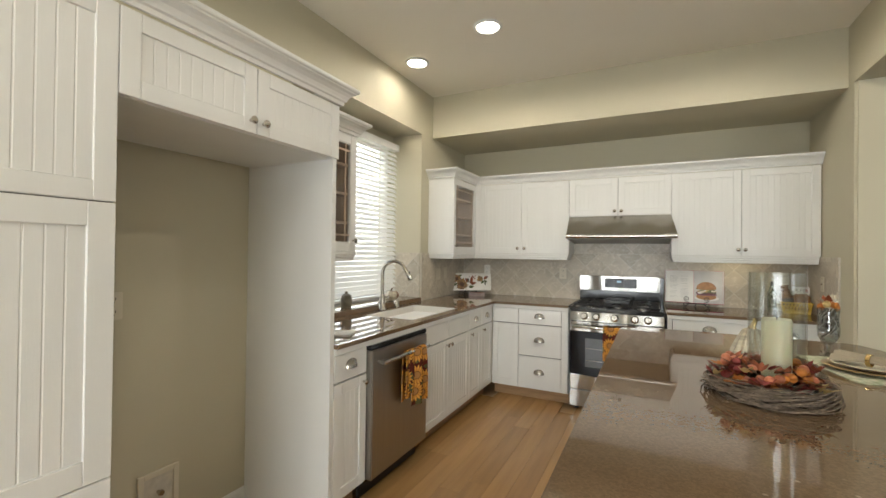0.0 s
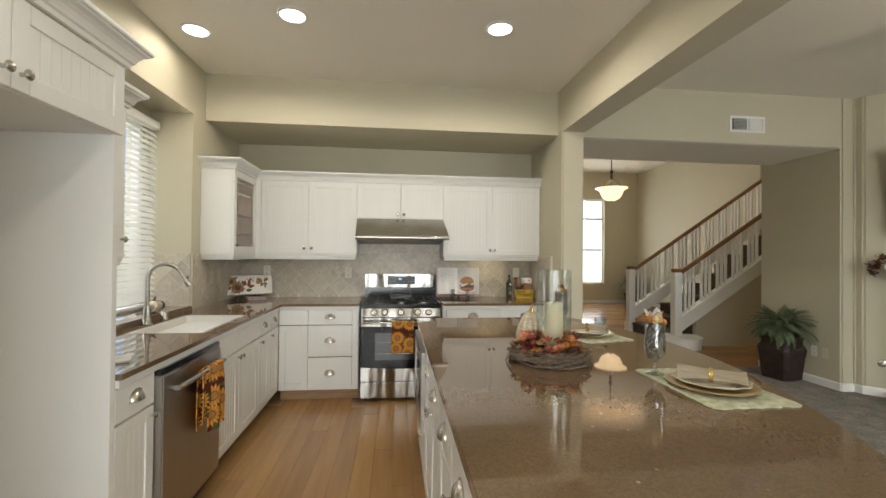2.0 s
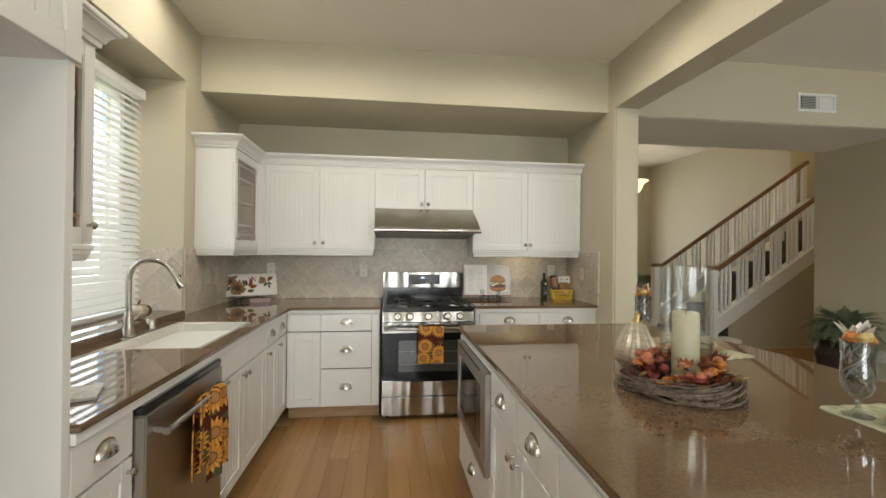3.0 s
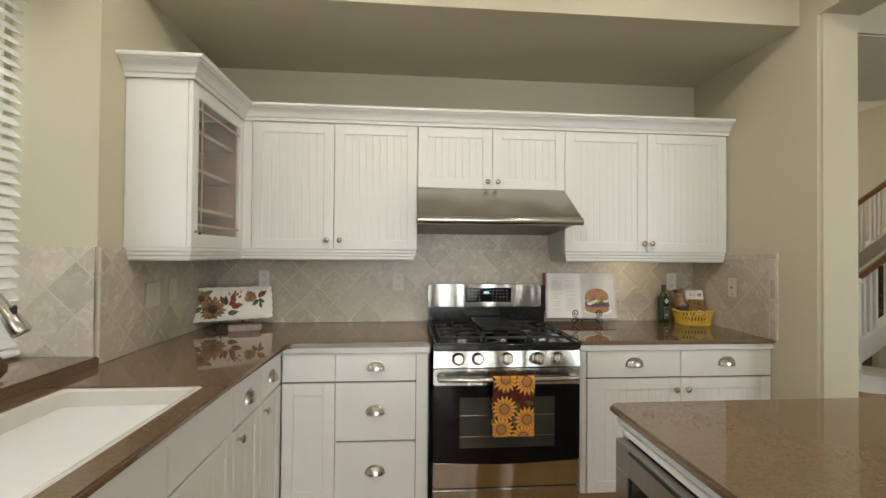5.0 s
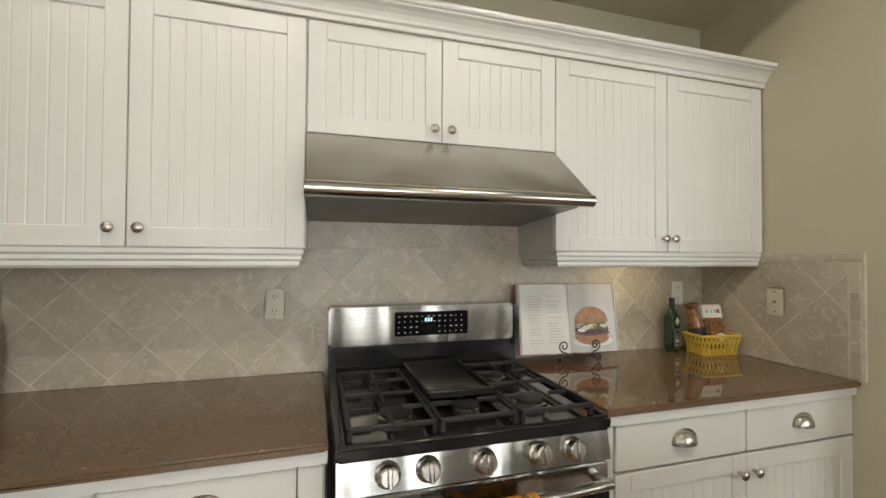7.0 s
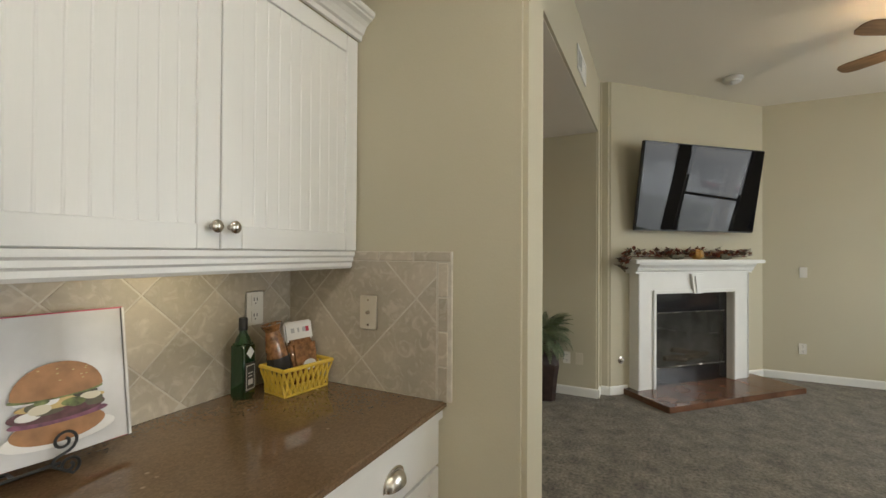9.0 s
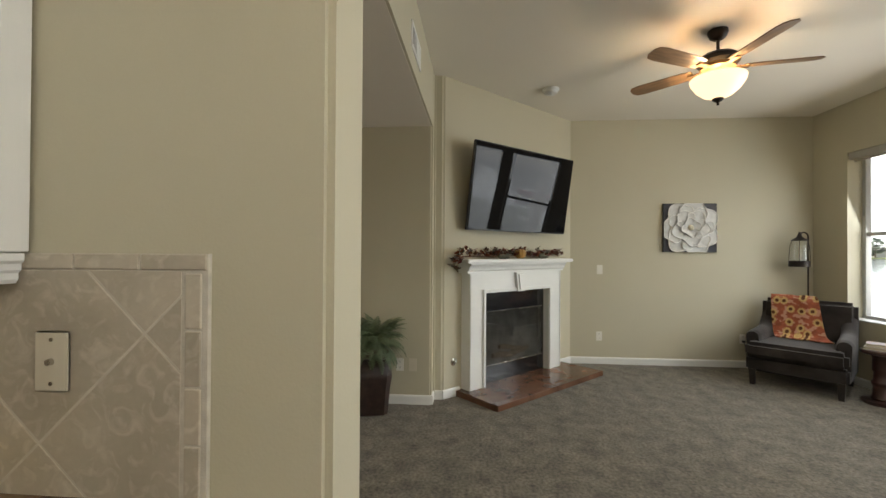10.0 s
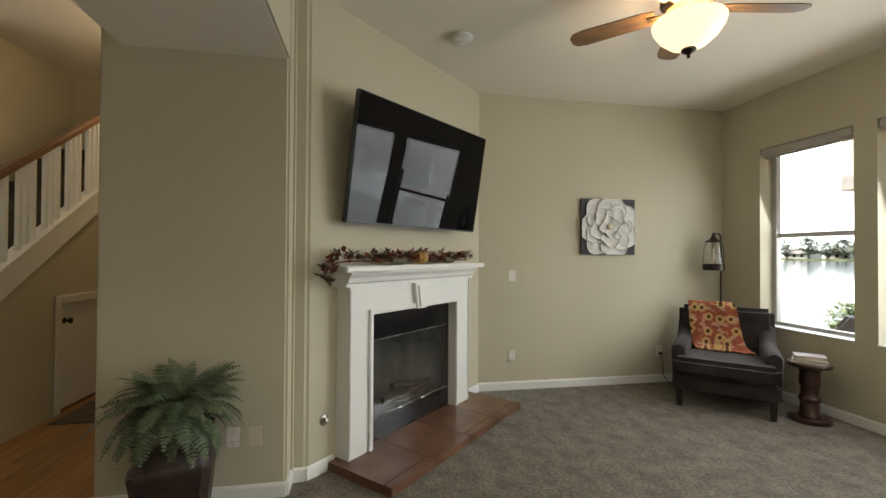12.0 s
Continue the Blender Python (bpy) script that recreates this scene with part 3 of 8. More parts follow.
skirting("baseboard_living", [(4.60, 3.63), (4.45, 3.78), (4.45, 3.87), (4.30, 3.87), (4.30, 4.885)])
skirting("baseboard_east", [(XE, YW), (XE, 2.28), (5.74, 2.49)])
skirting("baseboard_south", [(1.4, YW), (XE, YW)])
skirting("baseboard_hall", [(8.4, 6.1), (6.66, 6.1)])
skirting("baseboard_hall_door", [(5.88, 6.1), (4.35, 6.1)])
skirting("baseboard_dining", [(6.7, 7.46), (6.7, 11.7), (1.4, 11.7)])
skirting("baseboard_niche", [(XL, 1.638), (XL, 0.692)])
skirting("baseboard_column", [(XC1, 4.6), (XC1, 3.72)])


# ---- kitchen cabinets ----
def knob(parent, x, z):
    bm = lathe(B(), [(0.007, 0), (0.0055, 0.012), (0.009, 0.016), (0.0155, 0.02), (0.0155, 0.024), (0.010, 0.029), (0, 0.030)], 16)
    part("knob", bm, "nickel", parent, "satin nickel round knob", True, pose(x, -0.02, z, 90, 0, 0))


def cup_pull(parent, x, z):
    bm = B()
    w, h, d = 0.044, 0.042, 0.027
    def f(u, v):
        a, t = math.pi * u, v * math.pi / 2
        k = math.sin(a) ** 0.75 if 0 < u < 1 else 0.0
        return (-w * math.cos(a), -d * k * math.sin(t), h * k * math.cos(t))
    sheet(bm, 18, 8, f)
    thicken(bm, 0.002)
    rim = [(-(w + 0.006) * math.cos(math.pi * i / 18), (h + 0.006) * (math.sin(math.pi * i / 18) if 0 < i < 18 else 0) ** 0.75) for i in range(19)]
    prism(bm, [(x, z) for x, z in reversed(rim)], 0.0, 0.0022, pose(0, 0, 0, 90, 0, 0))
    part("cup_pull", bm, "nickel", parent, "satin nickel cup pull", True, pose(x, -0.02, z - 0.012))


def door_panel(parent, x0, x1, z0, z1, bead=True, knob_at=None, rail=0.058, name="door"):
    """A framed door with a recessed, grooved panel; its front 20 mm before the cabinet's face."""
    g = 0.0016
    x0, x1, z0, z1 = x0 + g, x1 - g, z0 + g, z1 - g
    a, b = x0 + rail, x1 - rail
    y, dep = -0.013, 0.0015
    bm = B()
    pts = [(a, -0.003), (a, y)]
    if bead:
        n = max(2, round((b - a) / 0.042))
        for i in range(1, n):
            c = a + (b - a) * i / n
            pts += [(c - 0.0034, y), (c - 0.0009, y + dep), (c + 0.0009, y + dep), (c + 0.0034, y)]
    pts += [(b, y), (b, -0.003)]
    prism(bm, pts, z0 + rail - 0.001, z1 - rail + 0.001)
    ob = part(name, bm, "white", parent, "" if bead else "flat-panelled white door")
    for q in (x0, x1 - rail):
        part("stile", box(B(), q, q + rail, -0.02, -0.001, z0, z1, 0.0022), "white", ob)
    for q in (z0, z1 - rail):
        part("rail", box(B(), a - 0.0005, b + 0.0005, -0.0195, -0.001, q, q + rail, 0.002), "white", ob)
    if knob_at:
        knob(ob, *knob_at)
    return ob


def drawer(parent, x0, x1, z0, z1, pull=True):
    bm = box(B(), x0 + 0.0016, x1 - 0.0016, -0.02, -0.001, z0 + 0.0016, z1 - 0.0016, 0.003, 2)
    ob = part("drawer", bm, "white", parent)
    if pull:
        cup_pull(ob, (x0 + x1) / 2, (z0 + z1) / 2)
    return ob


def carcass(parent, w, d, z0, z1, name="body"):
    bm = box(B(), 0, w, 0.003, d, z0, z1, 0.001)
    box(bm, 0.002, w - 0.002, 0.0, 0.003, z0 + 0.002, z1 - 0.002)
    return part(name, bm, ["white"], parent)


def gap_lines(parent, w, z0, z1, cuts):
    """A near-black sheet behind the doors that paints the shade in their gaps."""
    bm = B()
    box(bm, 0.004, w - 0.004, -0.004, -0.0005, z0 + 0.004, z1 - 0.004)
    part("reveal", bm, "dark", parent, "dark sheet painted as the shade between the doors")


def plinth(parent, w, z=0.105, depth=0.07, d=0.5):
    part("plinth", box(B(), 0, w, depth, d, 0, z), "toe", parent, "bare wooden toe kick")


BASE_TOP = 0.866


def base_cabinet(m, w, d, label, fronts, group="base cabinets"):
    c = thing("base_cabinet", m, label, "kitchen cabinet", group)
    carcass(c, w, d, 0.105, BASE_TOP)
    gap_lines(c, w, 0.115, BASE_TOP - 0.01, ())
    plinth(c, w, d=d)
    for kind, *a in fronts:
        if kind == "drawer":
            drawer(c, *a)
        else:
            door_panel(c, *a)
    return c


def wall_cabinet(m, w, d, z0, z1, label, doors, group="wall cabinets"):
    c = thing("wall_cabinet", m, label, "kitchen cabinet", group)
    carcass(c, w, d, z0, z1)
    gap_lines(c, w, z0 + 0.004, z1 - 0.004, ())
    for a in doors:
        door_panel(c, *a)
    return c


CROWN = [(0, 0), (0.010, 0.0), (0.012, 0.016), (0.020, 0.021), (0.023, 0.030), (0.030, 0.043), (0.042, 0.055), (0.055, 0.062), (0.057, 0.067), (0.064, 0.070), (0.067, 0.076), (0.067, 0.087), (0, 0.087)]
LIGHT_RAIL = [(-0.004, -0.058), (0.004, -0.058), (0.010, -0.05), (0.010, -0.038), (0.016, -0.032), (0.016, -0.02), (0.022, -0.014), (0.022, 0), (-0.004, 0)]

FX = -1.43        # face of the base cabinets on the left wall
FY = 4.016        # face of those on the back wall
left = lambda y: pose(FX - 0.02, y, 0, 0, 0, 90)
back = lambda x: pose(x, FY, 0, 0, 0, 0)
# left run, from the fridge panel to the corner
base_cabinet(left(1.672), 0.272, 0.58, "white cabinet with one drawer and a beadboard door beside the dishwasher",
             [("drawer", 0, 0.272, 0.72, 0.862), ("door", 0, 0.272, 0.115, 0.715, True, (0.243, 0.675))])
base_cabinet(left(2.588), 0.832, 0.58, "white sink cabinet with two beadboard doors",
             [("drawer", 0, 0.404, 0.72, 0.862, False), ("drawer", 0.404, 0.832, 0.72, 0.862, False), ("door", 0, 0.404, 0.115, 0.715, True, (0.372, 0.675)), ("door", 0.404, 0.832, 0.115, 0.715, True, (0.437, 0.675))])
base_cabinet(left(3.421), 0.59, 0.58, "white cabinet with two small drawers and two doors",
             [("drawer", 0.003, 0.285, 0.72, 0.862), ("drawer", 0.285, 0.571, 0.72, 0.862), ("door", 0.003, 0.285, 0.115, 0.715, True, (0.036, 0.675)), ("door", 0.285, 0.571, 0.115, 0.715, True, (0.322, 0.675))])
base_cabinet(back(-1.428), 0.263, 0.58, "white corner cabinet with a plain framed door",
             [("drawer", 0, 0.263, 0.72, 0.862, False), ("door", 0, 0.263, 0.115, 0.715, False)])
base_cabinet(back(-1.165), 0.47, 0.58, "white stack of three drawers with cup pulls",
             [("drawer", 0, 0.405, 0.72, 0.862), ("drawer", 0, 0.405, 0.42, 0.715), ("drawer", 0, 0.405, 0.115, 0.415), ("drawer", 0.405, 0.466, 0.115, 0.862, False)])
base_cabinet(back(0.10), 1.082, 0.58, "white cabinet with two drawers above two beadboard doors",
             [("drawer", 0.04, 0.56, 0.72, 0.862), ("drawer", 0.56, 1.082, 0.72, 0.862), ("door", 0.04, 0.56, 0.115, 0.715, True, (0.528, 0.655)), ("door", 0.56, 1.082, 0.115, 0.715, True, (0.592, 0.655)), ("drawer", 0, 0.038, 0.115, 0.862, False)])
# wall cabinets on the back wall
UZ0, UZ1, UY = 1.388, 2.121, 4.34
up = lambda x: pose(x, UY, 0)
c = wall_cabinet(up(-1.767), 1.013, 0.298, UZ0, UZ1, "white wall cabinet with two beadboard doors beside the hood",
                 [(0.067, 0.529, UZ0, UZ1, True, (0.493, 1.443)), (0.529, 1.011, UZ0, UZ1, True, (0.565, 1.443))])
part("filler_strip", box(B(), 0.0185, 0.066, -0.0195, -0.001, UZ0 + 0.001, UZ1 - 0.001, 0.001), "white", c)
wall_cabinet(up(-0.754), 0.89, 0.298, 1.757, UZ1, "short white wall cabinet above the steel hood",
             [(0, 0.445, 1.757, UZ1, True, (0.415, 1.80)), (0.445, 0.89, 1.757, UZ1, True, (0.475, 1.80))])
wall_cabinet(up(0.136), 1.045, 0.298, UZ0, UZ1, "white wall cabinet with two beadboard doors beside the wall",
             [(0, 0.521, UZ0, UZ1, True, (0.497, 1.443)), (0.521, 1.042, UZ0, UZ1, True, (0.545, 1.443))])


def glazed_cabinet(m, w, d, z0, z1, label, knob_x, shelves=3):
    """A wall cabinet open inside, with a glass door and leaded bars."""
    c = thing("glazed_cabinet", m, label, "kitchen cabinet", "glazed cabinets")
    bm = B()
    box(bm, 0, 0.018, 0, d, z0, z1, 0.001)
    box(bm, w - 0.018, w, 0, d, z0, z1, 0.001)
    box(bm, 0.018, w - 0.018, 0, d, z0, z0 + 0.018)
    box(bm, 0.018, w - 0.018, 0, d, z1 - 0.018, z1)
    part("body", bm, "white", c)
    bm = B()
    box(bm, 0.0185, w - 0.0185, d - 0.012, d - 0.002, z0 + 0.018, z1 - 0.018)
    box(bm, 0.0185, 0.022, 0.01, d - 0.012, z0 + 0.018, z1 - 0.018)
    box(bm, w - 0.022, w - 0.0185, 0.01, d - 0.012, z0 + 0.018, z1 - 0.018)
    part("lining", bm, "inside", c, "brown wood lining")
    for i in range(1, shelves + 1):
        z = z0 + (z1 - z0) * i / (shelves + 1)
        part("shelf", box(B(), 0.023, w - 0.023, 0.03, d - 0.013, z - 0.009, z + 0.009, 0.001), "inside", c)
    # a beaded frame in one piece, with the stiles and rails on it
    r = 0.058
    bm = B()
    rings = []
    for o in (0.004, r + 0.004):
        for y in (-0.0165, -0.0015):
            rings.append([bm.verts.new(p) for p in ((o, y, z0 + o), (w - o, y, z0 + o), (w - o, y, z1 - o), (o, y, z1 - o))])
    of, ob, nf, nb = rings
    for i in range(4):
        j = (i + 1) % 4
        for a, b in ((of, nf), (nf, nb), (nb, ob), (ob, of)):
            bm.faces.new((a[i], a[j], b[j], b[i]))
    bmesh.ops.recalc_face_normals(bm, faces=bm.faces[:])
    dr = part("door", bm, "white", c)
    for x0, x1 in ((0.0016, r), (w - r, w - 0.0016)):
        part("stile", box(B(), x0, x1, -0.02, -0.001, z0, z1, 0.0022), "white", dr)
    for za in (z0, z1 - r):
        part("rail", box(B(), r - 0.001, w - r + 0.001, -0.0195, -0.001, za, za + r, 0.002), "white", dr)
    gp = part("pane", box(B(), r - 0.004, w - r + 0.004, -0.012, -0.009, z0 + r - 0.004, z1 - r + 0.004), "pane", dr, "clear glass pane")
    gp.visible_shadow = False
    bm = B()
    for z in (z0 + r + 0.045, z1 - r - 0.045):
        box(bm, r, w - r, -0.015, -0.0125, z - 0.006, z + 0.006)
    for x in (r + 0.045, w - r - 0.045):
        box(bm, x - 0.006, x + 0.006, -0.0148, -0.0127, z0 + r, z1 - r)
    part("lattice", bm, "inside", dr, "slim wooden lattice bars")
    knob(dr, knob_x, z0 + 0.07)
    return c


UX = -1.769
glazed_cabinet(pose(UX, 3.748, 0, 0, 0, 90), 0.59, 0.258, UZ0, UZ1, "white corner wall cabinet with a glass door and shelves", 0.03)
UW = -1.732
glazed_cabinet(pose(UW, 1.672, 0, 0, 0, 90), 0.52, 0.294, UZ0, UZ1, "white wall cabinet with a glass door beside the window", 0.49)
# crown and light rail along the wall cabinets: mitred lengths
def trim_run(name, pts, profile, z, label):
    """Lengths of moulding round corners, mitred at each turn."""
    bm = B()
    pts = [Vector((x, y, 0)) for x, y in pts]
    rings = []
    for i, p in enumerate(pts):
        a = (p - pts[i - 1]).normalized() if i else (pts[1] - p).normalized()
        b = (pts[i + 1] - p).normalized() if i + 1 < len(pts) else a
        na, nb = Vector((-a.y, a.x, 0)), Vector((-b.y, b.x, 0))
        side = (na + nb) / max(0.2, 1 + na.dot(nb))
        rings.append([bm.verts.new((p.x + side.x * q, p.y + side.y * q, z + h)) for q, h in profile])
    k = len(profile)
    for r, s in zip(rings, rings[1:]):
        for i in range(k):
            bm.faces.new((r[i], r[(i + 1) % k], s[(i + 1) % k], s[i]))
    bm.faces.new(rings[0][::-1])
    bm.faces.new(rings[-1])
    ob = tagged(part(name, bm, "white"), label, "moulding")
    return ob


trim_run("crown_moulding", [(XL + 0.002, 3.746), (UX + 0.021, 3.746), (UX + 0.021, UY - 0.021), (1.183, UY - 0.021)], [(-q, h) for q, h in CROWN], UZ1 + 0.001, "white crown moulding along the wall cabinets")
trim_run("light_rail", [(XL + 0.002, 3.758), (UX + 0.012, 3.758), (UX + 0.012, UY - 0.012), (-0.77, UY - 0.012), (-0.77, UY + 0.2)], [(-q + 0.012, h) for q, h in LIGHT_RAIL], UZ0 - 0.001, "white light rail under the wall cabinets")
trim_run("light_rail", [(0.15, UY + 0.28), (0.15, UY - 0.012), (1.165, UY - 0.012)], [(-q + 0.012, h) for q, h in LIGHT_RAIL], UZ0 - 0.001, "white light rail under the wall cabinets")
trim_run("crown_moulding", [(XL + 0.002, 2.194), (UW + 0.021, 2.194), (UW + 0.021, 1.675)], [(q, h) for q, h in CROWN], UZ1 + 0.001, "white crown moulding on the glazed cabinet")
trim_run("light_rail", [(XL + 0.002, 2.185), (UW + 0.012, 2.185), (UW + 0.012, 1.675)], [(q - 0.012, h) for q, h in LIGHT_RAIL], UZ0 - 0.001, "white light rail on the glazed cabinet")

# fridge niche: side panel, cabinet above, pantry
c = thing("fridge_panel", pose(0, 0, 0), "white full-height panel beside the empty fridge niche", "panel")
part("board", box(B(), XL + 0.002, FX + 0.0, 1.64, 1.669, 0.0, 2.115, 0.001), "white", c)
wall_cabinet(pose(FX, 0.69, 0, 0, 0, 90), 0.949, 0.58, 1.846, 2.115, "white cabinet with two beadboard doors over the fridge niche",
             [(0, 0.485, 1.846, 2.112, True, (0.455, 1.895)), (0.485, 0.975, 1.846, 2.112, True, (0.515, 1.895))])
c = thing("pantry_cabinet", pose(FX, -0.31, 0, 0, 0, 90), "tall white pantry with beadboard doors", "kitchen cabinet")
carcass(c, 1.0, 0.596, 0.105, 2.115)
gap_lines(c, 1.0, 0.115, 2.105, ())
plinth(c, 1.0, d=0.59)
for a, b, k in ((0, 0.5, 0.46), (0.5, 1.0, 0.54)):
    door_panel(c, a, b, 1.5242, 2.112, True, (k, 1.6) if a == 0 else None)
    door_panel(c, a, b, 0.7272, 1.5238, True, (k, 1.45) if a == 0 else None, 0.07)
    drawer(c, a, b, 0.115, 0.7268, False)
trim_run("crown_moulding", [(XL + 0.002, 1.672), (FX + 0.021, 1.672), (FX + 0.021, -0.31)], [(q, h) for q, h in CROWN], 2.117, "white crown moulding over the fridge niche and pantry")

# ---- worktops ----
def worktop(name, pts, label, z0=0.897, z1=0.92):
    bm = B()
    prism(bm, pts, z0, z1)
    top = [e for e in bm.edges if abs(e.verts[0].co.z - e.verts[1].co.z) < 1e-6]
    bmesh.ops.bevel(bm, geom=top, offset=0.006, segments=2, affect="EDGES")
    return tagged(part(name, bm, "quartz", None, "", True), label, "worktop")


EX, EY = -1.405, 3.972    # front edges of the worktops
SX0, SX1, SY0, SY1 = -1.93, -1.487, 2.555, 3.31   # cut-out of the sink
worktop("worktop", [(XL + 0.001, SY1), (EX, SY1), (EX, EY - 0.05), (EX + 0.012, EY - 0.015), (EX + 0.05, EY), (-0.69, EY), (-0.69, YB - 0.001), (XL + 0.001, YB - 0.001)], "brown speckled quartz worktop round the corner")
worktop("worktop", [(XL + 0.001, 1.671), (EX, 1.671), (EX, SY0), (XL + 0.001, SY0)], "brown speckled quartz worktop beside the fridge panel")
worktop("worktop_strip", [(SX1, SY0 + 0.0005), (EX, SY0 + 0.0005), (EX, SY1 - 0.0005), (SX1, SY1 - 0.0005)], "brown quartz strip before the sink")
worktop("worktop_strip", [(XL + 0.001, SY0 + 0.0005), (SX0, SY0 + 0.0005), (SX0, SY1 - 0.0005), (XL + 0.001, SY1 - 0.0005)], "brown quartz strip behind the sink")
worktop("worktop", [(0.095, EY), (XC0 - 0.001, EY), (XC0 - 0.001, YB - 0.001), (0.095, YB - 0.001)], "brown speckled quartz worktop beside the range")
# raised sill in the window recess
bm = B()
box(bm, -2.355, XL + 0.02, 1.96, 3.595, 0.885, 0.955, 0.006, 2)
tagged(part("window_ledge", bm, "quartz", None, "", True), "brown quartz ledge under the blind", "ledge", "", "structure")
# white strip under the worktops
bm = B()
box(bm, FX - 0.02, EX - 0.012, 1.672, EY + 0.02, BASE_TOP + 0.001, 0.8965)
box(bm, EX - 0.02, -0.69, EY + 0.012, FY + 0.03, BASE_TOP + 0.001, 0.8965)
box(bm, 0.1, XC0 - 0.003, EY + 0.012, FY + 0.03, BASE_TOP + 0.001, 0.8965)
structure("trim_worktop", bm, "white", "white strip under the worktop", "trim")

# ---- island ----
def island_edge(y):
    return 1.17 - 0.2 * (y - 2.1) ** 2


IY0, IY1, IX0 = 0.42, 3.075, -0.195
pts = [(IX0, IY1 - 0.02), (IX0, IY0 + 0.02), (IX0 + 0.02, IY0)]
pts += [(island_edge(y), y) for y in np.linspace(IY0, IY1 - 0.03, 24)] + [(island_edge(IY1) - 0.04, IY1), (IX0 + 0.02, IY1)]
worktop("island_worktop", pts, "large brown speckled quartz island worktop with a bowed edge")
isl = thing("island_cabinet", pose(-0.165, 3.04, 0, 0, 0, -90), "white island cabinet with drawers, doors and a built-in microwave", "kitchen cabinet")
carcass(isl, 2.58, 0.86, 0.105, 0.8725)
gap_lines(isl, 2.58, 0.115, 0.87, ())
plinth(isl, 2.58, d=0.82)
drawer(isl, 0, 0.05, 0.115, 0.872, False)
drawer(isl, 0.05, 0.785, 0.853, 0.872, False)
drawer(isl, 0.05, 0.785, 0.115, 0.40)
drawer(isl, 2.265, 2.58, 0.115, 0.872, False)
for a in (0.785, 1.525):
    b = a + 0.74
    h = (a + b) / 2
    drawer(isl, a, h, 0.72, 0.872)
    drawer(isl, h, b, 0.72, 0.872)
    door_panel(isl, a, h, 0.115, 0.715, True, (h - 0.03, 0.66))
    door_panel(isl, h, b, 0.115, 0.715, True, (h + 0.03, 0.66))
mw = part("microwave", box(B(), 0.056, 0.779, -0.018, -0.002, 0.408, 0.846, 0.002), "plastic", isl, "built-in microwave with a steel trim frame")
bm = B()
for a in ((0.052, 0.783, 0.404, 0.462), (0.052, 0.783, 0.772, 0.85), (0.052, 0.12, 0.462, 0.772), (0.69, 0.783, 0.462, 0.772)):
    box(bm, a[0], a[1], -0.045, -0.0185, a[2], a[3], 0.002)
part("trim_frame", bm, "steel_v", mw, "brushed steel trim frame")
part("microwave_door", box(B(), 0.126, 0.56, -0.039, -0.0185, 0.467, 0.767, 0.003), "blackglass", mw, "dark glass door")
part("control_panel", box(B(), 0.565, 0.684, -0.039, -0.0185, 0.467, 0.767, 0.003), "black", mw, "black control panel")
part("microwave_handle", box(B(), 0.13, 0.68, -0.052, -0.0455, 0.838, 0.847, 0.002), "plastic", mw, "dark finger grip")
structure("trim_island", box(B(), IX0 + 0.018, IX0 + 0.04, IY0 + 0.03, IY1 - 0.03, 0.8735, 0.8965), "white", "white strip under the island worktop", "trim")

# ---- windows ----
def window_unit(name, m, w, h, bars_x, bars_z, label, fr=0.045, thin=0.018, material="frame"):
    """A glazed frame in the x, z plane with mullions and rails; m places its lower corner."""
    win = thing(name, m, label, "window", "", "structure")
    bm = B()
    box(bm, 0, fr, -0.03, 0.03, 0, h, 0.003)
    box(bm, w - fr, w, -0.03, 0.03, 0, h, 0.003)
    box(bm, fr, w - fr, -0.03, 0.03, 0, fr, 0.003)
    box(bm, fr, w - fr, -0.03, 0.03, h - fr, h, 0.003)
    part("window_frame", bm, material, win)
    for x, t in bars_x:
        part("mullion", box(B(), x - t / 2, x + t / 2, -0.02, 0.02, fr, h - fr, 0.002), material, win)
    for z, t in bars_z:
        part("glazing_rail", box(B(), fr, w - fr, -0.022, 0.022, z - t / 2, z + t / 2, 0.002), material, win)
    p = part("pane", box(B(), fr - 0.005, w - fr + 0.005, -0.003, 0.003, fr - 0.005, h - fr + 0.005), "pane", win, "clear glass pane")
    p.visible_shadow = False
    return win


window_unit("window_1", pose(A1, YW - 0.18, Z0, 0, 0, 180), A1 - A0, Z1 - Z0, [], [(0.93, 0.045)], "single-hung window with a grey frame")
window_unit("window_2", pose(C1, YW - 0.18, Z0, 0, 0, 180), C1 - C0, Z1 - Z0, [], [], "wide fixed window with a grey frame")
window_unit("window_3", pose(-2.43, WY0, WZ0, 0, 0, 90), WY1 - WY0, WZ1 - WZ0, [((WY1 - WY0) / 2, 0.05)], [], "kitchen window behind white blinds", material="trim")
window_unit("window_4", pose(DX0, 11.8, DZ0), DX1 - DX0, DZ1 - DZ0, [(0.97, 0.06), (0.48, 0.02), (1.45, 0.02)], [(1.87, 0.06), (0.97, 0.05), (0.5, 0.02), (1.42, 0.02)], "tall dining room window with glazing bars", material="trim")
window_unit("window_5", pose(G0, -3.3, 0.02), G1 - G0, GZ - 0.02, [((G1 - G0) / 2, 0.09)], [], "glazed sliding garden door", 0.07, material="trim")
for n, a, b in (("sill_1", A0, A1), ("sill_2", C0, C1)):
    structure(n, box(B(), a - 0.005, b + 0.005, YW - 0.145, YW + 0.012, Z0, Z0 + 0.012, 0.003), "trim", "white painted window sill", "sill")

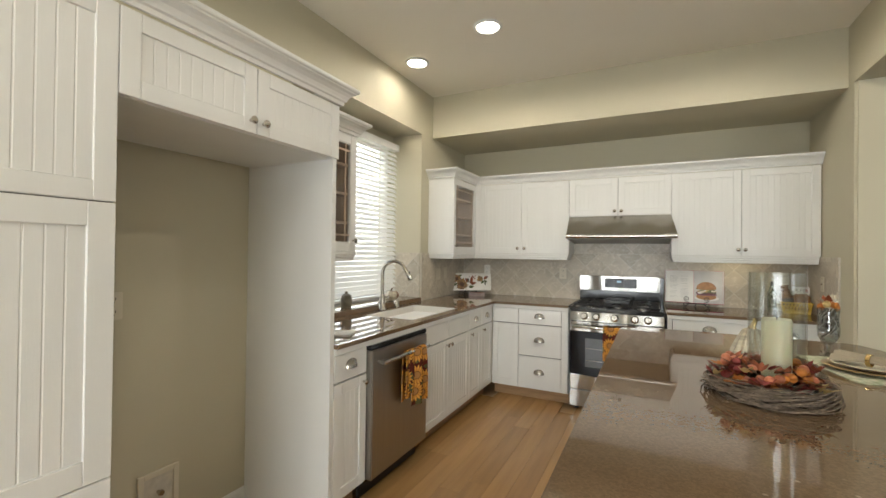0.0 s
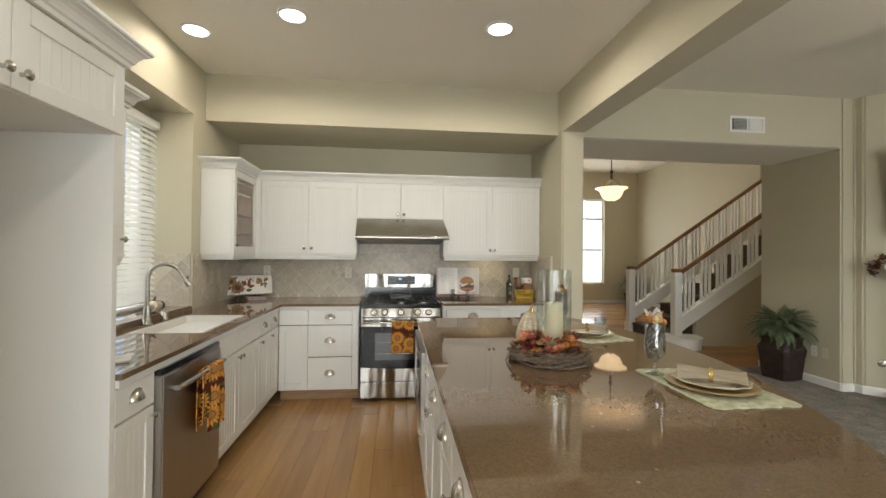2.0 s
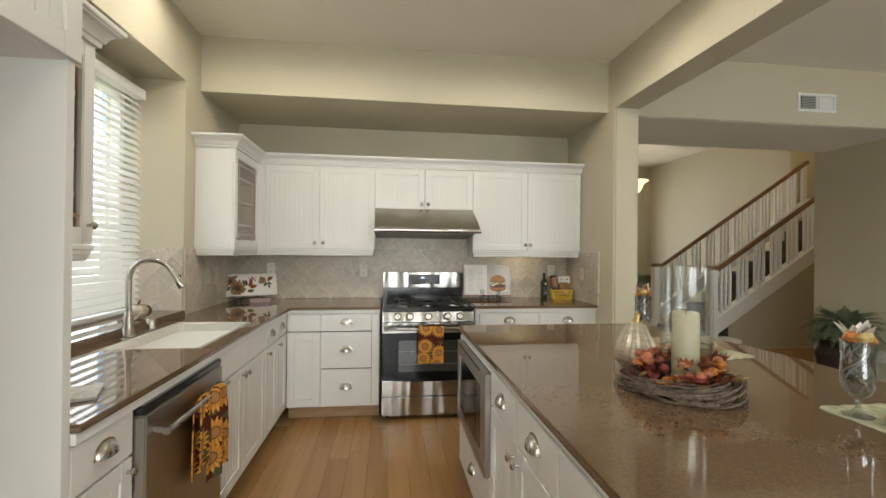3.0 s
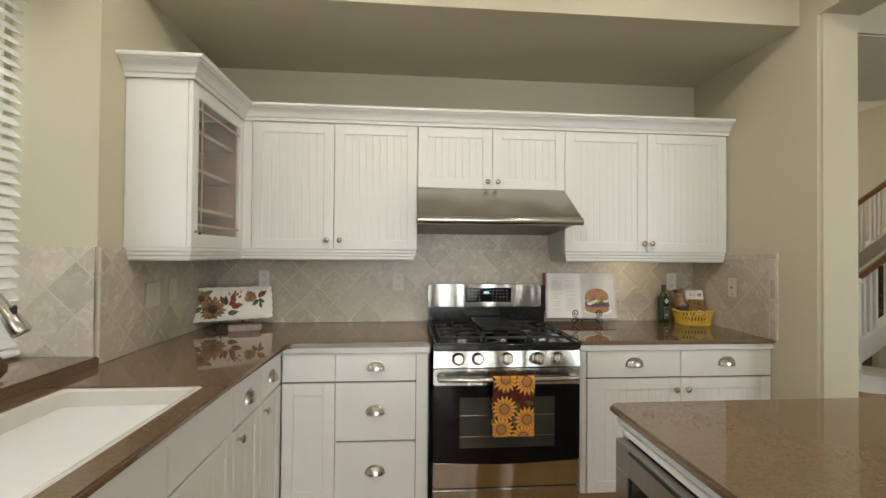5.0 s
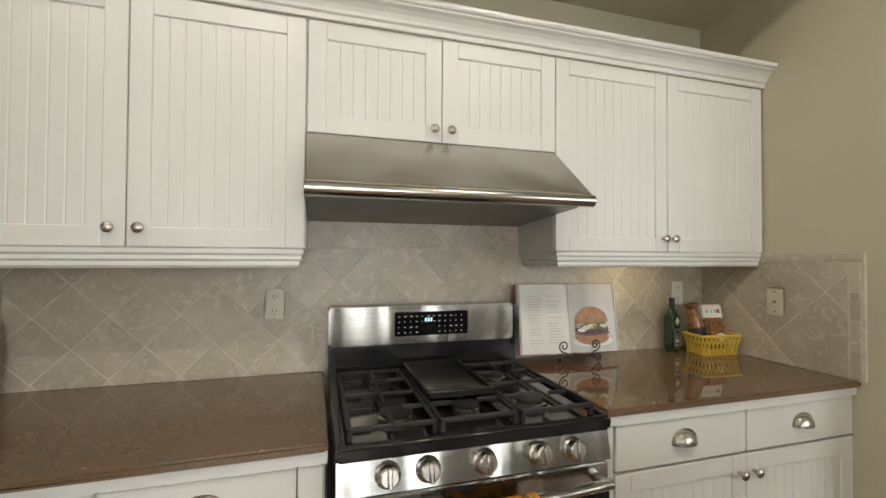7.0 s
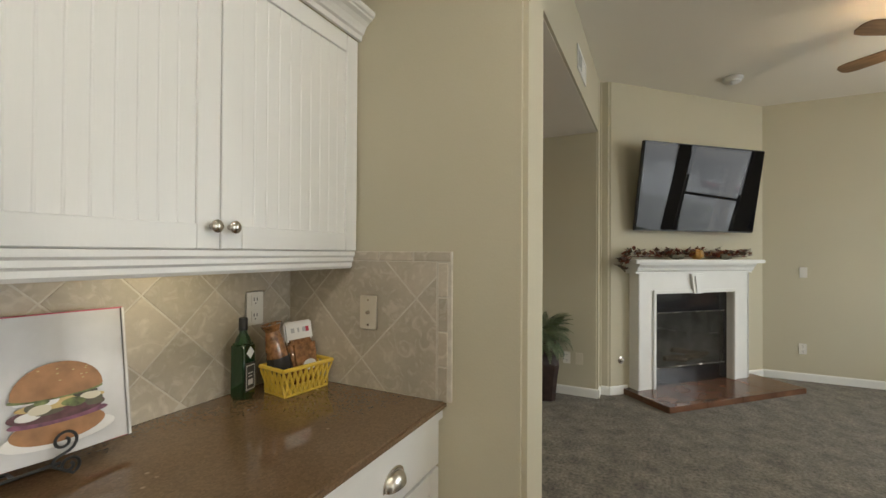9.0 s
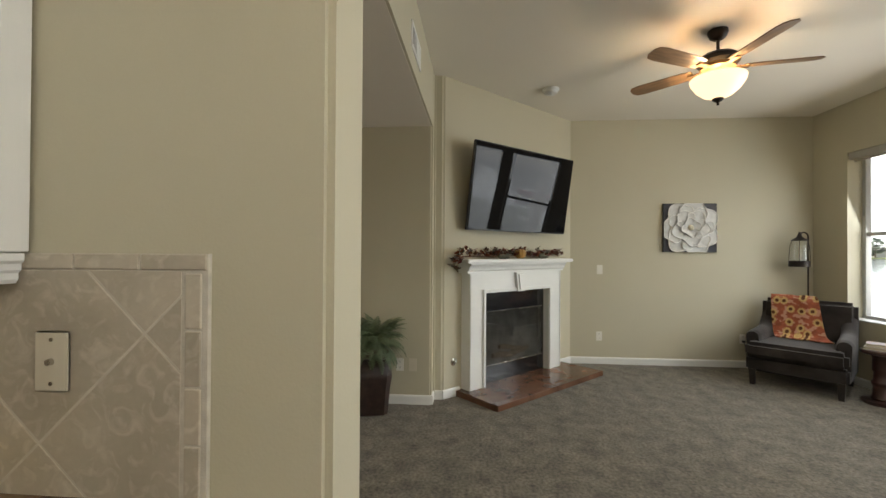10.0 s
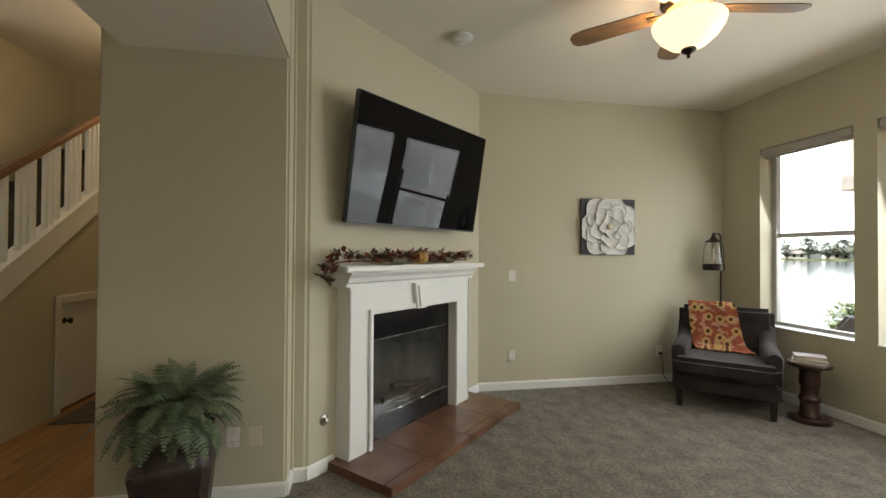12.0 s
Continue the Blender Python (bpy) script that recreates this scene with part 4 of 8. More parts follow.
# blinds
bl = thing("window_blind", pose(-2.315, WY0 - 0.02, 0), "white slatted blind, lowered with the slats open", "blind")
part("head_rail", box(B(), -0.03, 0.035, 0.0, WY1 - WY0 + 0.045, 2.385, 2.45, 0.004), "blind", bl)
part("bottom_rail", box(B(), -0.025, 0.025, 0.005, WY1 - WY0 + 0.035, 0.965, 0.985, 0.004), "blind", bl)
slat = mesh_of(box(B(), -0.025, 0.025, 0.008, WY1 - WY0 + 0.03, -0.0015, 0.0015), "blind")
for i in range(31):
    s = new("slat", slat)
    s.parent = bl
    s.matrix_basis = pose(0, 0, 1.02 + i * 0.0442, 0, 47, 0)
for y in (0.2, 0.78, 1.36):
    part("cord", tube(B(), [(-0.027, y, 0.98), (-0.027, y, 2.4)], 0.0015, 5), "blind", bl)


def roller(x0, x1):
    r = thing("roller_blind", pose(x0, YW - 0.045, Z1), "rolled-up grey roller blind in its cassette", "blind", "roller blinds")
    part("cassette", box(B(), 0.004, x1 - x0 - 0.004, -0.035, 0.042, -0.085, -0.002, 0.012, 3), "roller", r, "", True)
    part("hem_bar", box(B(), 0.02, x1 - x0 - 0.02, -0.02, -0.005, -0.105, -0.086, 0.004), "roller", r)


roller(A0, A1)
roller(C0, C1)

# ---- stairs ----
RISE, RUN, SX, SYA, SYB = 0.18, 0.27, 3.98, 6.12, 7.28
slope = RISE / RUN
bm = B()
for i in range(15):
    x = SX + i * RUN
    box(bm, x, SX + 15 * RUN + 0.3, SYA, SYB, i * RISE, (i + 1) * RISE - 0.02) if i == 0 else box(bm, x, x + RUN + 0.3, SYA, SYB, i * RISE - 0.06, (i + 1) * RISE - 0.02)
tagged(part("stair_core", bm, "stair_carpet"), "carpeted risers of the staircase", "stairs", "", "structure")
st = thing("staircase", pose(0, 0, 0), "straight staircase with brown carpeted treads", "stairs", "", "structure")
for i in range(15):
    x = SX + i * RUN
    part("tread", box(B(), x - 0.025, x + RUN + 0.01, SYA, SYB, (i + 1) * RISE - 0.045, (i + 1) * RISE, 0.016, 3), "stair_carpet", st, "", True)
# wall under the stairs with a low cupboard door in it
zl = lambda x, c: c + slope * (x - 5.37)
bm = B()
prism(bm, [(4.30, 0), (5.92, 0), (5.92, 0.98), (6.63, 0.98), (6.63, 0), (8.4, 0), (8.4, zl(8.4, 1.14)), (4.30, zl(4.30, 1.14))], -6.14, -6.05, pose(0, 0, 0, 90, 0, 0))
structure("wall_stairs", bm, "wall", "beige wall under the staircase", "wall")


def balustrade(name, y, x_end, label):
    r = thing(name, pose(0, y, 0), label, "stair railing", "stair railings")
    ang = math.degrees(math.atan(slope))
    L = (x_end - 4.02) / math.cos(radians(ang))
    bm = B()
    prism(bm, [(4.02, zl(4.02, 1.13)), (x_end, zl(x_end, 1.13)), (x_end, zl(x_end, 1.335)), (4.02, zl(4.02, 1.335))], -0.05, 0.05, pose(0, 0, 0, 90, 0, 0))
    part("stringer", bm, "trim", r, "white sloping stringer")
    bm = B()
    prism(bm, [(4.02, zl(4.02, 1.335)), (x_end, zl(x_end, 1.335)), (x_end, zl(x_end, 1.362)), (4.02, zl(4.02, 1.362))], -0.062, 0.062, pose(0, 0, 0, 90, 0, 0))
    part("shoe_rail", bm, "trim", r)
    bm = box(B(), -0.02, L, -0.032, 0.032, -0.032, 0.028, 0.014, 3)
    part("handrail", bm, "rail", r, "stained oak handrail", True, pose(4.02, 0, zl(4.02, 2.03), 0, -ang, 0))
    part("rail_cap", box(B(), 3.90, 4.05, -0.036, 0.036, 1.145, 1.205, 0.014, 3), "rail", r, "oak rail cap over the newel", True)
    bm = box(B(), 3.915, 4.035, -0.06, 0.06, 0.16, 1.145, 0.006, 2)
    box(bm, 3.90, 4.05, -0.075, 0.075, 0.0, 0.17, 0.006, 2)
    box(bm, 3.905, 4.045, -0.068, 0.068, 1.09, 1.12, 0.004)
    part("newel_post", bm, "trim", r, "white square newel post")
    bal = mesh_of(box(B(), -0.017, 0.017, -0.017, 0.017, 0, 0.69, 0.003), "trim")
    x, k = 4.02 + 0.10, 0
    while x < x_end - 0.05:
        b = new("baluster", bal)
        b.parent = r
        b.matrix_basis = pose(x, 0, zl(x, 1.352))
        x += 0.132 if k % 3 == 2 else 0.069
        k += 1
    return r


balustrade("stair_railing", 6.05, 8.35, "white balusters with an oak handrail on the open side")
balustrade("stair_railing", 7.34, 6.95, "white balusters with an oak handrail on the far side")
bm = B()
lathe(bm, [(0, 0), (0.27, 0), (0.27, 0.15), (0.285, 0.155), (0.285, 0.175), (0, 0.175)], 40, (4.02, 5.99, 0))
tagged(part("starting_step", bm, "trim", None, "", True), "rounded white base under the newel post", "stairs", "", "structure")
# cupboard door under the stairs
d = thing("cupboard_door", pose(5.92, 6.1, 0), "low white flush cupboard door under the stairs", "door", "", "structure")
part("leaf", box(B(), 0.03, 0.68, -0.03, 0.005, 0.02, 0.945, 0.003), "trim", d)
bm = B()
box(bm, -0.05, 0.025, -0.065, -0.051, 0, 1.03, 0.004)
box(bm, 0.685, 0.74, -0.065, -0.051, 0, 1.03, 0.004)
box(bm, 0.025, 0.685, -0.065, -0.051, 0.955, 1.03, 0.004)
part("door_frame", bm, "trim", d)
part("door_knob", lathe(B(), [(0.028, 0), (0.028, 0.006), (0.011, 0.012), (0.011, 0.03), (0.027, 0.042), (0.027, 0.056), (0, 0.064)], 20), "bronze", d, "dark bronze round knob", True, pose(0.105, -0.03, 0.80, 90, 0, 0))
for z in (0.2, 0.75):
    part("hinge", box(B(), 0.672, 0.69, -0.07, -0.055, z - 0.045, z + 0.045, 0.002), "bronze", d, "dark hinge")

# ---- fireplace wall ----
FP = pose(4.43, 3.80, 0, 0, 0, -45)     # local x along the angled wall, y into it
fp = thing("fireplace_surround", FP, "white painted fireplace surround with a moulded mantel shelf", "fireplace")
S0, S1, H0, H1 = 0.268, 1.757, 0.478, 1.527
for a, b in ((S0, H0), (H1, S1)):
    pl = part("pilaster", box(B(), a, b, -0.12, 0.0, 0.055, 1.19), "trim", fp)
    e = a if a == S0 else b - 0.014
    part("outer_bead", box(B(), e, e + 0.014, -0.128, -0.1202, 0.06, 1.185, 0.004, 2), "trim", pl)
part("frieze", box(B(), H0, H1, -0.12, 0.0, 0.99, 1.19), "trim", fp)
bm = B()
for a, b, c, e in ((H0 - 0.035, H0, 0.055, 1.025), (H1, H1 + 0.035, 0.055, 1.025)):
    box(bm, a, b, -0.14, -0.121, c, e, 0.005, 2)
box(bm, H0 - 0.035, H1 + 0.035, -0.1405, -0.1215, 0.99, 1.026, 0.005, 2)
part("architrave", bm, "trim", fp, "white moulding round the opening")
bm = B()
prof = [(0, 0), (0.012, 0), (0.012, 0.02), (0.03, 0.032), (0.038, 0.06), (0.06, 0.085), (0.062, 0.1), (0, 0.1)]
moulding(bm, (S0 - 0.04, -0.12, 1.19), (S1 + 0.04, -0.12, 1.19), [(-q, h) for q, h in prof])
box(bm, S0 - 0.04, S1 + 0.04, -0.119, 0.0, 1.19, 1.29)
part("bed_moulding", bm, "trim", fp)
part("mantel_shelf", box(B(), S0 - 0.12, S1 + 0.12, -0.225, 0.0, 1.291, 1.33, 0.008, 3), "trim", fp, "white mantel shelf", True)
c0 = (H0 + H1) / 2
bm = B()
prism(bm, [(c0 - 0.055, 0.985), (c0 + 0.055, 0.985), (c0 + 0.085, 1.185), (c0 - 0.085, 1.185)], 0.121, 0.155, pose(0, 0, 0, 90, 0, 0))
prism(bm, [(c0 - 0.032, 1.0), (c0 + 0.032, 1.0), (c0 + 0.055, 1.165), (c0 - 0.055, 1.165)], 0.155, 0.168, pose(0, 0, 0, 90, 0, 0))
part("keystone", bm, "trim", fp, "white tapered keystone")
fb = thing("firebox", FP, "black firebox with glass doors and bright handles", "fireplace")
bm = B()
box(bm, H0 + 0.001, H1 - 0.001, -0.05, -0.035, 0.785, 0.989)
box(bm, H0 + 0.001, H1 - 0.001, -0.05, -0.035, 0.056, 0.228)
box(bm, H0 + 0.001, H0 + 0.04, -0.05, -0.035, 0.228, 0.785)
box(bm, H1 - 0.04, H1 - 0.001, -0.05, -0.035, 0.228, 0.785)
part("face_plate", bm, "black", fb, "matt black metal face")
part("back", box(B(), H0 + 0.001, H1 - 0.001, -0.004, -0.001, 0.056, 0.989), "firebrick", fb, "sooty firebrick, greyed for window reflections on the glass")
for a, b in ((H0 + 0.04, c0), (c0, H1 - 0.04)):
    dr = part("glass_door", box(B(), a + 0.002, b - 0.002, -0.056, -0.051, 0.24, 0.778, 0.001), "fireglass", fb, "smoked glass door")
    x = b - 0.20 if a < c0 - 0.1 else a + 0.08
    bm = tube(B(), [(x, -0.057, 0.252), (x, -0.08, 0.246), (x + 0.006, -0.084, 0.244), (x + 0.104, -0.084, 0.244), (x + 0.11, -0.08, 0.246), (x + 0.11, -0.057, 0.252)], 0.006, 8)
    part("door_handle", bm, "nickel", dr, "bright metal handle", True)
part("bottom_bar", box(B(), H0 + 0.04, H1 - 0.04, -0.062, -0.05, 0.226, 0.239, 0.002), "steel", fb, "bright metal bar")
part("top_bar", box(B(), H0 + 0.04, H1 - 0.04, -0.06, -0.051, 0.779, 0.79, 0.002), "steel", fb, "bright metal bar")
for k, (x, z, r, tilt) in enumerate(((c0 - 0.12, 0.30, 0.034, 4), (c0 + 0.10, 0.31, 0.03, -6), (c0 - 0.02, 0.365, 0.028, 9))):
    part("log", tube(B(), [(-0.19, 0, 0), (-0.06, 0.004, 0.008), (0.07, -0.003, -0.004), (0.18, 0, 0.006)], r, 10, radii=[r * 0.8, r, r * 0.95, r * 0.7]), "twig", fb, "grey ceramic log", True, pose(x, -0.02, z, 0, tilt, 0))
he = thing("hearth", FP, "low raised hearth of brown glazed tiles", "hearth")
bm = B()
box(bm, 0.19, 1.95, -0.55, 0.0, 0.0, 0.04, 0.0)
part("slab", bm, "hearth", he)
HT = [(0.19 + 0.44 * i, 0.19 + 0.44 * (i + 1)) for i in range(4)]
for a, b in HT:
    part("tile", box(B(), a + 0.0015, b - 0.0015, -0.495, -0.001, 0.041, 0.054, 0.002, 2), "hearth", he)
    part("edge_tile", box(B(), a + 0.0008, b - 0.0008, -0.565, -0.497, 0.002, 0.056, 0.004, 2), "hearth", he, "", True)

# television on a tilting bracket
TVW, TVH = 1.50, 0.86
tv = thing("television", FP @ pose(0.985, -0.20, 2.04, 9, 0, -3), "large black flat television tilted down over the mantel", "television")
part("casing", box(B(), -TVW / 2, TVW / 2, -0.012, 0.03, -TVH / 2, TVH / 2, 0.006, 2), "plastic", tv)
part("screen", box(B(), -TVW / 2 + 0.008, TVW / 2 - 0.008, -0.0145, -0.0125, -TVH / 2 + 0.014, TVH / 2 - 0.008), "screen", tv, "glossy black screen")
part("bracket", box(B(), -0.22, 0.22, 0.031, 0.13, -0.18, 0.12, 0.01), "plastic", tv)


# ---- kitchen appliances ----
def range_cooker():
    r = thing("gas_range", pose(-0.676, 3.955, 0), "stainless steel gas range with black cooktop and griddle", "stove")
    W = 0.758
    part("body", box(B(), 0.004, W - 0.004, 0.03, 0.66, 0.03, 0.895, 0.004), "black", r)
    for x in (0.05, W - 0.05):
        part("foot", lathe(B(), [(0, 0), (0.02, 0), (0.02, 0.03), (0, 0.03)], 12, (x, 0.08, 0)), "plastic", r)
    part("storage_drawer", box(B(), 0.004, W - 0.004, -0.006, 0.029, 0.035, 0.185, 0.006, 2), "steel", r, "brushed steel drawer front")
    d = part("oven_door", box(B(), 0.004, W - 0.004, -0.01, 0.029, 0.193, 0.325, 0.006, 2), "steel", r, "brushed steel oven door with dark glass")
    bm = B()
    low = [(0.004 + (W - 0.008) * i / 16, 0.327 - 0.016 * math.sin(math.pi * i / 16)) for i in range(17)]
    prism(bm, low + [(W - 0.004, 0.705), (0.004, 0.705)], 0.0105, 0.0135, pose(0, 0, 0, 90, 0, 0))
    box(bm, 0.004, W - 0.004, -0.0104, 0.028, 0.327, 0.705)
    part("door_glass", bm, "blackglass", d, "glossy black glass")
    part("oven_window", box(B(), 0.135, W - 0.135, -0.0146, -0.0138, 0.395, 0.648, 0.0003), "ovenwindow", d, "darkened see-through window")
    for z in (0.452, 0.557):
        part("oven_rack", box(B(), 0.14, W - 0.14, -0.0152, -0.0147, z, z + 0.0022), "steel", d, "thin bright rack line")
    part("door_top", box(B(), 0.004, W - 0.004, -0.012, 0.028, 0.707, 0.79, 0.006, 2), "steel", d, "brushed steel band")
    hd = B()
    pts = [(0.03, -0.05, 0.752)] + [(0.03 + 0.698 * i / 14, -0.055 - 0.016 * math.sin(math.pi * i / 14), 0.752) for i in range(15)] + [(0.728, -0.05, 0.752)]
    tube(hd, pts, 0.014, 12)
    for x in (0.045, W - 0.045):
        box(hd, x - 0.014, x + 0.014, -0.055, -0.012, 0.742, 0.762, 0.003)
    part("door_handle", hd, "steel", d, "curved steel bar handle", True)
    for i in range(7):
        x = 0.12 + i * 0.086
        part("vent_slot", box(B(), x, x + 0.05, -0.0135, -0.0125, 0.776, 0.782), "plastic", d)
    bm = B()
    prism(bm, [(-0.02, 0.80), (0.03, 0.80), (0.03, 0.879), (-0.004, 0.879)], 0.004, W - 0.004, Matrix(((0, 0, 1, 0), (1, 0, 0, 0), (0, 1, 0, 0), (0, 0, 0, 1))))
    part("control_panel", bm, "steel", r, "sloping steel control panel")
    for x in (0.125, 0.225, 0.375, 0.535, 0.635):
        bm = lathe(B(), [(0.032, 0), (0.032, 0.006), (0.026, 0.012), (0.024, 0.032), (0.02, 0.036), (0, 0.036)], 24)
        box(bm, -0.006, 0.006, -0.024, 0.024, 0.03, 0.044, 0.003)
        part("control_knob", bm, "nickel", r, "steel burner knob", True, pose(x, -0.012, 0.841, 79, 0, 0))
    bm = box(B(), 0, W, -0.022, 0.60, 0.895, 0.913, 0.006, 2)
    box(bm, 0, W, -0.024, 0.0, 0.880, 0.922, 0.010, 3)
    box(bm, 0, 0.02, -0.01, 0.56, 0.905, 0.922, 0.005)
    box(bm, W - 0.02, W, -0.01, 0.56, 0.905, 0.922, 0.005)
    part("cooktop", bm, "black", r, "glossy black enamel cooktop", True)
    for x, y, k in ((0.17, 0.14, 1.0), (0.17, 0.42, 0.8), (0.38, 0.15, 0.9), (0.59, 0.15, 1.1), (0.59, 0.42, 0.8)):
        bm = lathe(B(), [(0.05 * k, 0), (0.05 * k, 0.012), (0.042 * k, 0.016)], 24)
        b = part("burner", bm, "nickel", r, "bright metal burner ring", True, pose(x, y, 0.913))
        part("burner_cap", lathe(B(), [(0.044 * k, 0.0161), (0.044 * k, 0.024), (0.03 * k, 0.027), (0, 0.027)], 24), "iron", b, "black burner cap", True)
    for x0, x1 in ((0.03, 0.26), (0.265, 0.49), (0.495, 0.728)):
        bm = B()
        z0, z1 = 0.934, 0.947
        for y in (0.02, 0.275, 0.533):
            box(bm, x0, x1, y, y + 0.011, z0, z1, 0.003)
        for x in (x0, x1 - 0.011):
            box(bm, x, x + 0.011, 0.02, 0.544, z0 + 0.001, z1 + 0.001, 0.003)
        xm = (x0 + x1) / 2
        box(bm, xm - 0.004, xm + 0.004, 0.021, 0.105, z0 + 0.0015, z1 + 0.0015, 0.002)
        box(bm, xm - 0.004, xm + 0.004, 0.19, 0.37, z0 + 0.0015, z1 + 0.0015, 0.002)
        box(bm, xm - 0.004, xm + 0.004, 0.455, 0.54, z0 + 0.0015, z1 + 0.0015, 0.002)
        for y in (0.148, 0.415):
            box(bm, x0, x0 + 0.075, y - 0.004, y + 0.004, z0 + 0.0015, z1 + 0.0015, 0.002)
            box(bm, x1 - 0.075, x1, y - 0.004, y + 0.004, z0 + 0.0015, z1 + 0.0015, 0.002)
        for x in (x0 + 0.002, x1 - 0.014):
            for y in (0.02, 0.53):
                box(bm, x, x + 0.012, y, y + 0.012, 0.913, z0 + 0.004)
        part("grate", bm, "iron", r, "black cast iron grate")
    bm = box(B(), 0.27, 0.485, 0.16, 0.54, 0.95, 0.958, 0.003)
    for a in ((0.27, 0.485, 0.16, 0.172), (0.27, 0.485, 0.528, 0.54), (0.27, 0.282, 0.16, 0.54), (0.473, 0.485, 0.16, 0.54)):
        box(bm, *a, 0.952, 0.972, 0.004)
    part("griddle", bm, "griddle", r, "dark metal griddle plate", True)
    bm = box(B(), 0.0, W, 0.57, 0.66, 0.90, 1.03, 0.006, 2)
    part("backguard_base", bm, "black", r, "black vent panel")
    part("backguard", box(B(), 0.0, W - 0.03, 0.545, 0.66, 1.035, 1.176, 0.008, 2), "steel", r, "polished steel backguard", True)
    part("backguard_end", box(B(), W - 0.029, W, 0.55, 0.66, 1.0, 1.172, 0.006, 2), "black", r)
    dp = part("display", box(B(), 0.24, 0.53, 0.541, 0.546, 1.065, 1.155, 0.003), "blackglass", r, "black touch display with small marks")
    bm = B()
    rnd = random.Random(4)
    for row in range(4):
        for i in range(12):
            x = 0.252 + i * 0.0225
            if 4 <= i <= 6 and row in (0, 1):
                continue
            w = rnd.choice((0.004, 0.007, 0.01))
            box(bm, x, x + w, 0.5402, 0.5409, 1.077 + row * 0.02, 1.080 + row * 0.02)
    part("key_marks", bm, "mark", dp, "small pale key marks")
    bm = B()
    for i, ch in enumerate((0.355, 0.366, 0.377)):
        box(bm, ch, ch + 0.007, 0.5402, 0.5409, 1.118, 1.132)
    part("clock_digits", bm, "digit", dp, "pale blue lit digits")
    return r


range_cooker()


def hood():
    h = thing("range_hood", pose(-0.755, 0, 0), "slanted stainless steel range hood under the cabinet", "range hood")
    bm = B()
    co = [(0.003, 4.316, 1.754), (0.888, 4.316, 1.754), (0.003, 4.155, 1.578), (0.933, 4.155, 1.578),
          (0.003, 4.316, 1.70), (0.888, 4.316, 1.70), (0.003, 4.165, 1.56), (0.933, 4.165, 1.56)]
    v = [bm.verts.new(c) for c in co]
    for f in ((0, 2, 3, 1), (4, 5, 7, 6), (0, 1, 5, 4), (2, 6, 7, 3), (0, 4, 6, 2), (1, 3, 7, 5)):
        bm.faces.new([v[i] for i in f])
    part("canopy", bm, "steel_hood", h, "brushed steel canopy")
    bm = tube(B(), [(0.0, 4.157, 1.558), (0.935, 4.157, 1.558)], 0.0215, 20)
    part("front_lip", bm, "steel_lip", h, "rounded polished steel front lip", True)
    bm = B()
    prism(bm, [(4.169, 1.535), (4.63, 1.50), (4.63, 1.752), (4.318, 1.752), (4.318, 1.69), (4.169, 1.555)], 0.004, 0.886, Matrix(((0, 0, 1, 0), (1, 0, 0, 0), (0, 1, 0, 0), (0, 0, 0, 1))))
    part("body", bm, "hoodunder", h, "dark steel underside")
    return h


hood()


def cloth_strip(w, path, thick=0.004, fold=0.0, seed=0):
    """A cloth w wide that follows a path in y, z, softly folded."""
    bm = B()
    n = len(path) - 1
    def f(u, v):
        i = min(int(v * n), n - 1)
        t = v * n - i
        y = path[i][0] * (1 - t) + path[i + 1][0] * t
        z = path[i][1] * (1 - t) + path[i + 1][1] * t
        wob = fold * math.sin(u * 9 + seed) * (0.3 + abs(v - 0.5)) + 0.004 * noise.noise(Vector((u * 3, v * 6, seed)))
        sx = (u - 0.5) * w * (1 - 0.12 * math.sin(v * math.pi) * (1 if fold else 0)) + 0.005 * noise.noise(Vector((v * 5, seed, 2)))
        return (sx, y + wob, z)
    sheet(bm, 22, 48, f)
    return thicken(bm, thick)


tw = thing("kitchen_towel", pose(-0.676 + 0.392, 3.955, 0), "brown kitchen towel with orange sunflowers over the oven handle", "towel", "sunflower towels")
path = [(-0.048, 0.52)] + [(-0.05 + 0.0, 0.60), (-0.05, 0.74)] + [(-0.071 + 0.021 * math.cos(a), 0.752 + 0.019 * math.sin(a)) for a in np.linspace(0, math.pi, 7)] + [(-0.092, 0.70), (-0.09, 0.56), (-0.086, 0.478)]
part("cloth", cloth_strip(0.205, path, seed=3), "sunflower", tw, "", True)


def dishwasher():
    d = thing("dishwasher", pose(FX, 1.945, 0, 0, 0, 90), "dark stainless steel dishwasher with a bar handle", "dishwasher")
    W = 0.641
    part("body", box(B(), 0.006, W - 0.006, 0.02, 0.57, 0.09, 0.868), "black", d)
    part("door", box(B(), 0.004, W - 0.004, -0.035, 0.019, 0.115, 0.835, 0.006, 2), "steel_v", d, "brushed dark steel door")
    part("control_strip", box(B(), 0.004, W - 0.004, -0.03, 0.019, 0.837, 0.866, 0.005, 2), "black", d, "black control edge")
    part("toe_panel", box(B(), 0.006, W - 0.006, 0.05, 0.07, 0.0, 0.089), "plastic", d)
    bm = tube(B(), [(0.05, -0.075, 0.765), (W - 0.05, -0.075, 0.765)], 0.0125, 12)
    for x in (0.07, W - 0.07):
        box(bm, x - 0.01, x + 0.01, -0.075, -0.034, 0.757, 0.773, 0.002)
    part("handle", bm, "steel", d, "steel bar handle", True)
    return d


